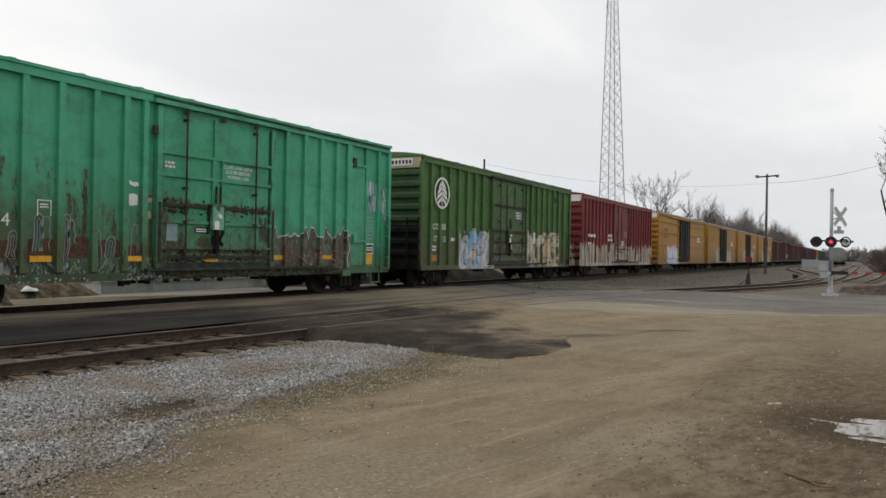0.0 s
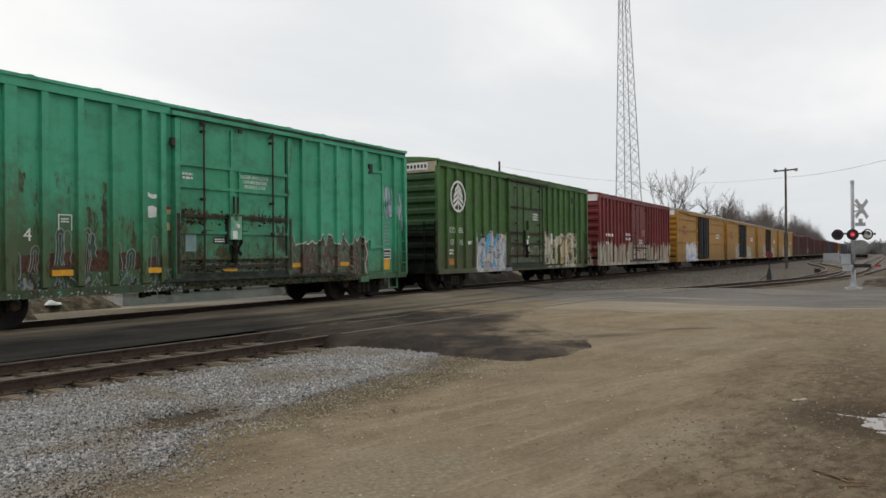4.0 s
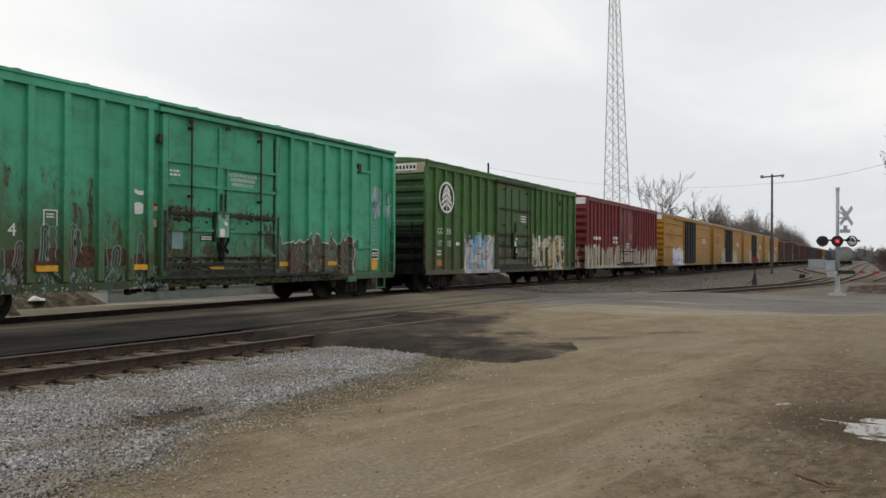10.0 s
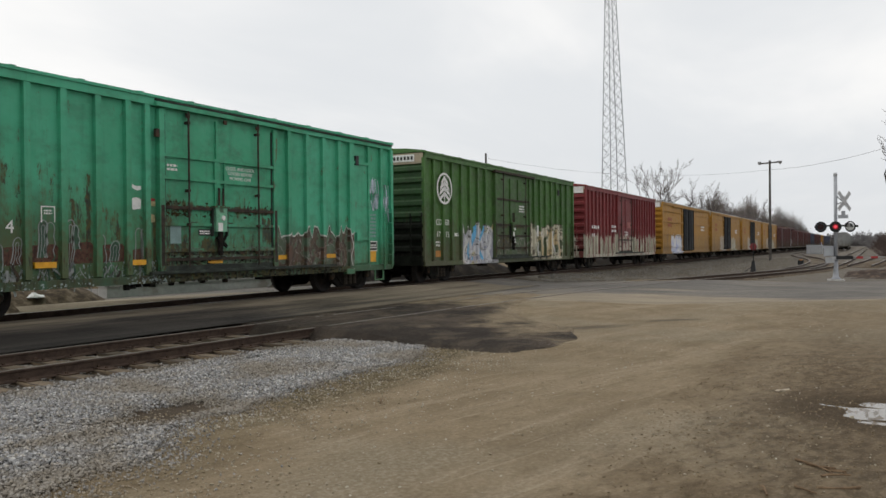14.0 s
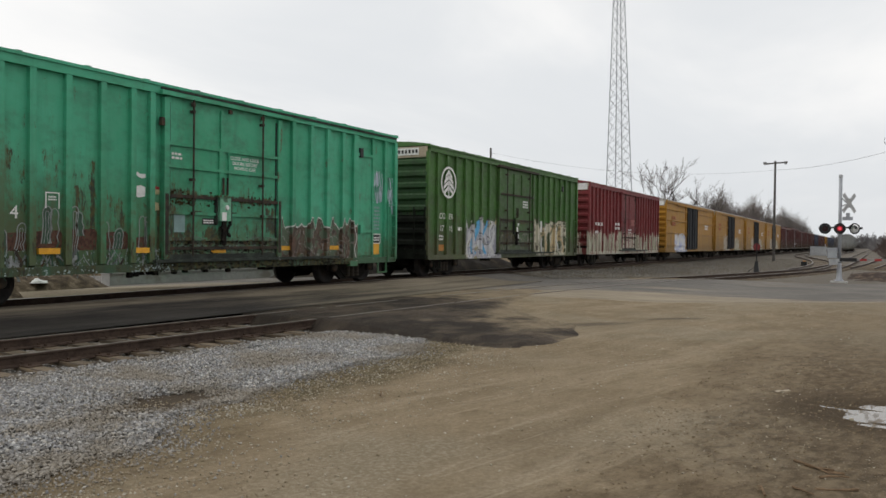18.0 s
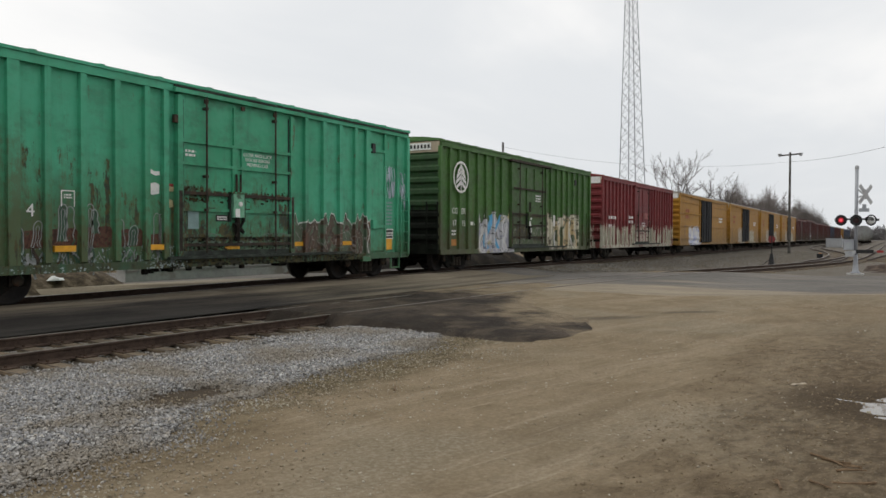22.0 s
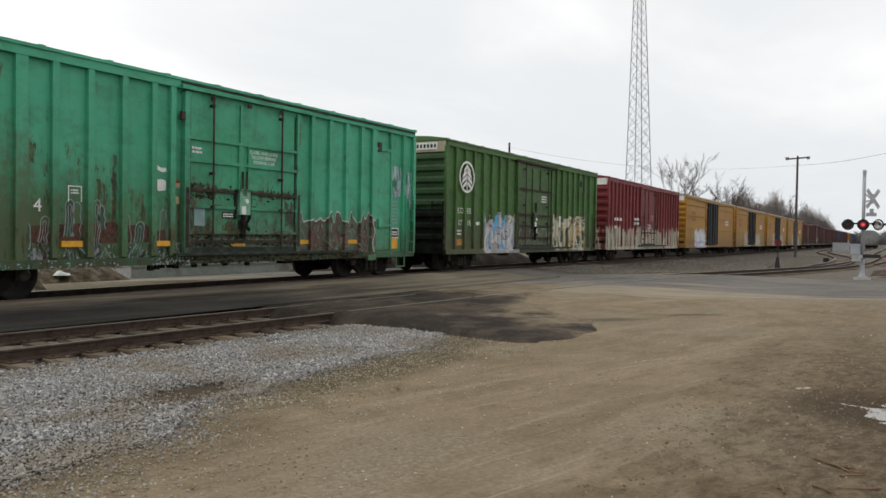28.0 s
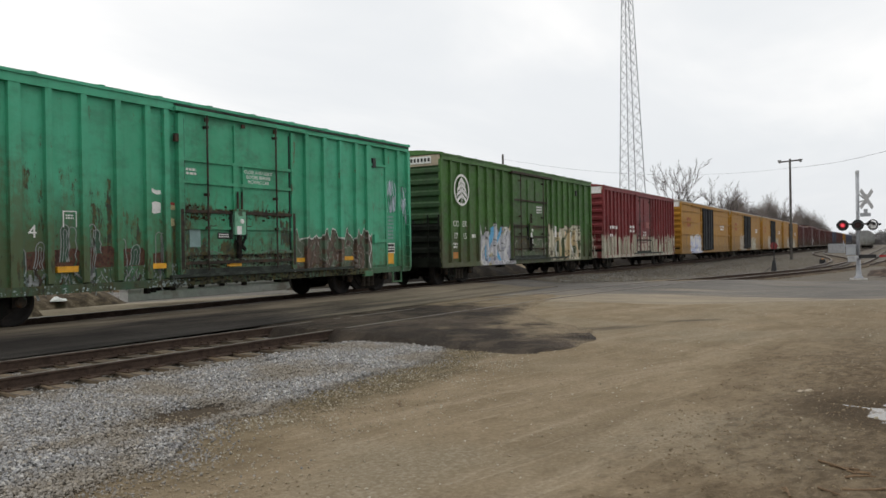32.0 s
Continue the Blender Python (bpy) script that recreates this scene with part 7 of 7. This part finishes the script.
def wire(p, q, sag, r, label):
    p, q = Vector(p), Vector(q)
    g = Geo()
    n = 24
    pts = [p.lerp(q, k / n) - Vector((0, 0, sag * 4 * (k / n) * (1 - k / n))) for k in range(n + 1)]
    side = (q - p).cross(Vector((0, 0, 1))).normalized() * r
    up = Vector((0, 0, r))
    g.v = [tuple(c + o) for c in pts for o in (side, up, -side, -up)]
    g.f = [(4 * i + j, 4 * i + (j + 1) % 4, 4 * i + 4 + (j + 1) % 4, 4 * i + 4 + j) for i in range(n) for j in range(4)]
    tagged(part("overhead_wire", g, CABLE, None, label), category="wire")


# ---- lattice tower ----
def build_tower(x, y, height, w0, w1):
    t = thing("lattice_tower", "tall galvanised lattice radio tower behind the train", "tower", m=Matrix.Translation((x, y, 0.0)) @ Matrix.Rotation(radians(-0.8), 4, Vector((0.96, 0.28, 0.0))) @ Matrix.Rotation(radians(46), 4, "Z"))
    cs = [(1, 1), (-1, 1), (-1, -1), (1, -1)]

    def corner(i, z):
        w = (w0 + (w1 - w0) * z / height) / 2
        return Vector((cs[i % 4][0] * w, cs[i % 4][1] * w, z))
    for i in range(4):
        part("leg", Geo().rod(corner(i, -0.3), corner(i, height), 0.062, 6, 0.04), TOWER_STEEL, t)
    z = 0.0
    while z < height - 1.2:
        dz = max(0.8, 1.5 - 0.015 * z)
        for i in range(4):
            for a, b in ((i, i + 1), (i + 1, i)):
                part("diagonal_brace", Geo().rod(corner(a, z), corner(b, z + dz), 0.022, 4), TOWER_STEEL, t)
        z += dz
    g = Geo()
    g.rod((0.3, 0.0, 31.3), (2.1, -0.6, 31.3), 0.05, 6).rod((2.1, -0.6, 29.2), (2.1, -0.6, 32.5), 0.035, 6).rod((2.1, -0.6, 30.6), (3.1, -0.9, 30.6), 0.025, 4)
    part("antenna", g, GREY_METAL, t, "side-mounted whip antenna")


build_tower(84.7, 24.66, 44.0, 2.42, 0.12)


# ---- bare trees ----
def grow(g, rng_, p, d, length, r, depth, twigs, spread=0.55, up=0.15):
    """One limb and its forks; the last forks go to the twig mesh."""
    n = 4 if depth > 1 else 2
    for k in range(n):
        q = p + d * (length / n)
        out = g if depth > 1 else twigs
        out.rod(p, q, r, 5 if depth > 2 else 3, r * 0.8)
        p, r = q, r * 0.82
        d = (d + Vector((rng_.gauss(0, 0.2), rng_.gauss(0, 0.2), rng_.gauss(up * 0.4, 0.12)))).normalized()
        if depth > 0 and (k > 0 or depth < 3):
            for _ in range(1 if depth > 1 else 2):
                a = rng_.uniform(0, 2 * math.pi)
                s = Vector((math.cos(a), math.sin(a), rng_.uniform(-0.2, 0.5)))
                e = (d + s * spread * rng_.uniform(0.7, 1.4)).normalized()
                grow(g, rng_, p, e, length * rng_.uniform(0.42, 0.68), max(r * 0.62, 0.016), depth - 1, twigs, spread, up)
    return p


def build_tree(name, label, height, seed, depth=4, r=0.22, spread=0.6, twig=None):
    rng_ = random.Random(seed)
    t = thing(name, label, "tree", "bare trees")
    wood, twigs = Geo(), Geo()
    p = Vector((0, 0, -0.2))
    d = Vector((rng_.uniform(-0.06, 0.06), rng_.uniform(-0.06, 0.06), 1)).normalized()
    trunk = Geo()
    h = height * 0.30
    trunk.rod(p, p + d * h, r, 8, r * 0.8)
    p = p + d * h
    for k in range(4):
        a = 2 * math.pi * k / 4 + rng_.uniform(-0.5, 0.5)
        e = (d + Vector((math.cos(a), math.sin(a), 0.3)) * spread * rng_.uniform(0.5, 1.1)).normalized()
        grow(wood, rng_, p, e, height * rng_.uniform(0.34, 0.46), r * 0.6, depth, twigs, spread)
    part("trunk", trunk, BARK, t)
    part("branchwork", wood, BARK, t)
    part("crown", twigs, twig or TWIG, t)
    return t


def brush_mesh(n, w, h, seed, mat, r=0.035):
    """A thicket: forked stems that fan out under a lumpy dome, with fine twigs at its surface."""
    rng_ = random.Random(seed)
    g = Geo()
    for _ in range(n):
        a, q = rng_.uniform(0, 6.283), rng_.random() ** 0.6
        x, y = w * q * math.cos(a), 0.6 * w * q * math.sin(a)
        dome = h * math.sqrt(max(0.12, 1 - q * q)) * (0.82 + 0.36 * noise.noise(Vector((x * 0.45, y * 0.45, seed))))
        p = Vector((x * 0.55, y * 0.55, -0.1))
        tip = Vector((x, y, dome * rng_.uniform(0.75, 1.04)))
        l = (tip - p).length
        d = (tip - p).normalized()
        for k in range(3):
            q_ = p + (tip - p) / (3 - k) + Vector((rng_.gauss(0, 0.06), rng_.gauss(0, 0.06), 0)) * l * (k < 2)
            g.rod(p, q_, r * (1 - 0.28 * k), 3, r * (0.72 - 0.25 * k))
            for _ in range((2, 5, 7)[k]):
                o = p.lerp(q_, rng_.random())
                e = (d + Vector((rng_.gauss(0, 0.5), rng_.gauss(0, 0.5), rng_.uniform(0, 0.5)))).normalized()
                m_ = l * rng_.uniform(0.08, 0.2)
                g.rod(o, o + e * m_, r * 0.36, 3, r * 0.2)
                for _ in range(3):
                    e2 = (e + Vector((rng_.gauss(0, 0.6), rng_.gauss(0, 0.6), rng_.uniform(0, 0.5)))).normalized()
                    o2 = o + e * m_ * rng_.uniform(0.4, 1.0)
                    g.rod(o2, o2 + e2 * l * rng_.uniform(0.04, 0.11), r * 0.24, 3, r * 0.1)
            p = q_
    return g


LATE = "bare grey-brown tree behind the train"
t1 = build_tree("tree", "tall bare tree with crooked limbs behind the train", 11.8, 11, 4, 0.42, 0.7)
t1.matrix_basis = Matrix.Translation((108.0, 22.9, 0))
t2 = build_tree("tree", "slender bare tree behind the train", 12.4, 23, 4, 0.15, 0.33)
t2.matrix_basis = Matrix.Translation((105.0, 24.6, 0))
t3 = build_tree("tree", LATE, 10.8, 35, 4, 0.34, 0.6)
t3.matrix_basis = Matrix.Translation((132.0, 23.2, 0))
rng = random.Random(5)
for k, (x, y) in enumerate(((140, 25.5), (176, 25.5), (214, 25.5), (250, 26))):
    copy_thing((t1, t3, t2)[k % 3], pose(x, y, 0, 0, 0, rng.uniform(0, 360)))

bx = new("thicket", brush_mesh(520, 6.5, 9.6, 3, THICKET, 0.05).mesh("thicket", THICKET))
tagged(bx, "dense bare thicket along the far side of the line", "thicket", "thickets", "stuff")
bx.matrix_basis = Matrix.Translation((143.0, 23.2, 0)) @ Matrix.Scale(1.15, 4)
for x, k in ((157, 0.8), (172, 0.85), (190, 1.15), (205, 0.9), (225, 0.85), (245, 0.95), (262, 1.2), (280, 1.0), (300, 1.0)):
    copy_thing(bx, pose(x, 23.6 + rng.uniform(-0.6, 1.5), 0, 0, 0, rng.uniform(0, 360)) @ Matrix.Scale(k, 4))
far = new("woodland", brush_mesh(240, 20.0, 11.0, 9, FARTWIG, 0.34).mesh("woodland", FARTWIG))
tagged(far, "distant bare woodland closing the view", "woodland", "far woods", "stuff")
far.matrix_basis = Matrix.Translation((640.0, 20.0, 0))
for x, y in ((630, 2), (620, -16), (640, 40), (600, -36), (640, 62), (560, -60), (600, 100), (520, -95), (470, -130), (560, 150), (480, 190), (400, 230), (330, 250), (420, -170)):
    copy_thing(far, pose(x, y, 0, 0, 0, rng.uniform(0, 360)))
copy_thing(far, pose(330, -5, 0, 0, 0, 40) @ Matrix.Scale(0.5, 4))
br = new("brush", brush_mesh(240, 4.5, 4.2, 15, BRUSH, 0.035).mesh("brush", BRUSH))
tagged(br, "brown leafless brush beside the sidings", "brush", "brush clumps", "stuff")
br.matrix_basis = Matrix.Translation((158.0, -6.6, 0))
for x, y in ((200, -5.6), (225, -6.0), (250, -5.8), (270, -4.9), (300, -5.2), (330, -6.0), (172, -6.5), (120, -4.3), (104, -4.0), (142, -4.9)):
    copy_thing(br, pose(x, y, 0, 0, 0, rng.uniform(0, 360)))

# branches of a tree beside the sidings, reaching into view
t4 = build_tree("tree", "bare tree with dark seed clusters beside the sidings", 9.6, 51, 4, 0.2, 0.75)
t4.matrix_basis = Matrix.Translation((60.0, -2.35, 0))

# wires and the further pole they run to
pole_b = thing("utility_pole", "timber pole top showing above the green boxcar", "utility pole", m=Matrix.Translation((67.6, 32.5, -0.05)))
part("post", Geo().rod((0, 0, -0.2), (0, 0, 10.8), 0.15, 8, 0.10), POLEWOOD, pole_b)
part("insulator", Geo().rod((0.1, 0.0, 10.2), (0.1, 0.0, 10.4), 0.06, 6), POLEWOOD, pole_b)
wire((67.6, 32.5, 10.3), (POLE[0], POLE[1], 9.5), 1.1, 0.008, "sagging overhead wire between the poles")
wire((POLE[0], POLE[1], 9.5), (59.7, -6.3, 9.8), 0.7, 0.013, "sagging overhead wire over the sidings")

# ---- beyond the train: low concrete dock, weedy bank, plastic sheet ----
dock = thing("loading_dock", "low pale concrete dock beyond the train", "dock", m=Matrix.Translation((20.6, 20.6, 0.0)))
part("wall", Geo().box(-5.0, -0.2, -0.3, 5.0, 0.2, 0.50), CONCRETE, dock)
part("coping", Geo().box(-5.05, -0.26, 0.50, 5.05, 0.26, 0.60), CONCRETE, dock)


def bank_mesh(x0, x1, yc, half, height, seed):
    """A long low bank with a lumpy crest that runs out into the ground."""
    g, n, k = Geo(), int((x1 - x0) / 0.6), 9
    for i in range(n + 1):
        x = x0 + (x1 - x0) * i / n
        fade = ss(0, 1.5, x - x0) * ss(0, 1.5, x1 - x)
        for j in range(k):
            u = j / (k - 1) * 2 - 1
            y = yc + u * half
            lump = 0.8 + 0.35 * noise.noise(Vector((x * 0.5, y * 0.8, seed))) + 0.15 * noise.noise(Vector((x * 1.9, y * 2.3, seed + 4)))
            g.v.append((x, y, bed(x, y) - 0.08 + height * fade * (1 - u * u) * lump))
    g.f = [(i * k + j, (i + 1) * k + j, (i + 1) * k + j + 1, i * k + j + 1) for i in range(n) for j in range(k - 1)]
    return g


# the two dark banks are added to hide the bright ground below the cars
for x0, x1, yc, half, hgt, mat_, lab in ((21.0, 41.0, 18.6, 1.5, 1.0, DARK_BANK, "dark bank added to close the gaps under the cars"), (43.5, 150.0, 18.8, 1.6, 1.0, DARK_BANK, "dark bank added to close the gaps under the cars"), (2.0, 15.6, 20.4, 1.6, 0.95, LITTERSOIL, "brown leaf-strewn bank beyond the train")):
    tagged(part("earth_bank", bank_mesh(x0, x1, yc, half, hgt, x0), mat_, None, lab, smooth=True), category="bank", kind="structure")
weeds = Geo()
wr = random.Random(3)
for _ in range(15000):
    x, y = wr.uniform(2, 36), wr.gauss(25.5, 1.8)
    if 16.5 < x < 30.5 and y < 21.5:
        continue
    h = wr.uniform(0.04, 0.15)
    a = wr.uniform(0, 6.28)
    dx, dy = 0.05 * math.cos(a), 0.05 * math.sin(a)
    lx, ly = wr.gauss(0, 0.12), wr.gauss(0, 0.12)
    z = bed(x, y) - 0.02
    weeds.add([(x - dx, y - dy, z), (x + dx, y + dy, z), (x + lx, y + ly, z + h)], [(0, 1, 2)])
me = bpy.data.meshes.new("dry_weeds")
me.from_pydata(weeds.v, [], weeds.f)
me.materials.append(STRAW)
tagged(new("dry_weeds", me), "dry brown weeds on the bank beyond the train", "grass", kind="stuff")
sheet_bm = Geo().lathe([(0.0, 0.5), (0.12, 0.42), (0.22, 0.25), (0.26, 0.05)], 9, "z")
sheet_bm.v = [(x * 1.3 + 0.1 * math.sin(7 * y), y, z * (1 + 0.4 * math.sin(9 * x + 3))) for x, y, z in sheet_bm.v]
tagged(part("plastic_sheet", sheet_bm, SHEET, None, "crumpled white plastic sheet on the ground", at=Matrix.Translation((12.55, 19.25, 0.40)) @ Matrix.Scale(0.4, 4)), category="litter")

# spoil heap right of the signal
heap = Geo()
n, k = 70, 44
for i in range(n):
    for j in range(k):
        u, v = i / (n - 1), j / (k - 1)
        x, y = 42.5 + 12 * u, -6.5 + 7.7 * v
        h = -0.15
        if 0 < i < n - 1 and 0 < j < k - 1:
            h = 0.55 * (math.sin(math.pi * u) * math.sin(math.pi * v)) ** 0.7 * (0.65 + 0.9 * noise.noise(Vector((x * 0.55, y * 0.9, 3)))) + 0.13 * noise.noise(Vector((x * 2.1, y * 2.7, 8))) - 0.05
        heap.v.append((x, y, bed(x, y) + h))
heap.f = [(i * k + j, (i + 1) * k + j, (i + 1) * k + j + 1, i * k + j + 1) for i in range(n - 1) for j in range(k - 1)]
tagged(part("dirt_mound", heap, HEAPDIRT, None, "low brown spoil heap beside the sidings", smooth=True), category="dirt heap")

# ---- litter on the dirt ----
def twig(x, y, l, a, seed):
    rng_ = random.Random(seed)
    g = Geo()
    p = Vector((0, 0, 0.012))
    d = Vector((math.cos(a), math.sin(a), 0.0))
    for k in range(4):
        q = p + d * l / 4 + Vector((0, 0, rng_.uniform(-0.004, 0.008)))
        g.rod(p, q, 0.011 - 0.0015 * k, 5, 0.0095 - 0.0015 * k)
        if k in (1, 2):
            s = Vector((math.cos(a + rng_.choice((-0.7, 0.7))), math.sin(a + 0.7), 0.05))
            g.rod(q, q + s * l * 0.25, 0.007, 4, 0.003)
        p = q
        d = (d + Vector((rng_.gauss(0, 0.12), rng_.gauss(0, 0.12), 0))).normalized()
    tagged(part("twig", g, STICK, None, "broken brown stick lying on the dirt", at=(x, y, rough_bed(x, y))), category="stick")


for k, (x, y, l, a) in enumerate(((6.63, 0.5, 0.46, -2.35), (6.55, 0.42, 0.3, -2.1), (6.2, 0.3, 0.22, -1.0), (6.9, 4.6, 0.22, 0.5), (6.05, 0.05, 0.3, 2.2), (5.9, 0.45, 0.2, -2.6), (5.6, 0.6, 0.18, 0.3))):
    twig(x, y, l, a, k)
chip = Geo().plate([(-0.11, 0.0), (-0.06, 0.018), (0.02, 0.012), (0.09, 0.022), (0.12, 0.004), (0.03, -0.004)], -0.03, 0.025)
tagged(part("wood_chip", chip, END_TAN, None, "pale splintered wood chip on the dirt", at=pose(9.74, 0.87, rough_bed(9.74, 0.87) + 0.004, 0, 4, -34)), category="wood chip")

def motions():
    # the two red lamps flash in turn: each insert turns its lit face to the road, and away again
    beat, first = 1.431, 0.03
    for drum, on, off in ((inserts[0], 0.0, 0.68), (inserts[1], 0.69, 1.43)):
        turns = []
        for k in range(-1, 24):
            turns += [(first + k * beat + on, 180.0, 0.0), (first + k * beat + off, 0.0, 180.0)]
        turns = [q for q in turns if 0.02 < q[0] < 31.85]
        state = turns[0][1]
        rows = [(0.0, pose(0, 0, 0, 0, 0, state))]
        for t, a, b in turns:
            k = round(t * 30)
            for i in range(0 if k > 1 else 1, 4):
                rows.append(((k - 1 + i) / 30, pose(0, 0, 0, 0, 0, a + (b - a) * i / 3)))
        rows.append((32.0, rows[-1][1]))
        walk(drum, rows)


motions()
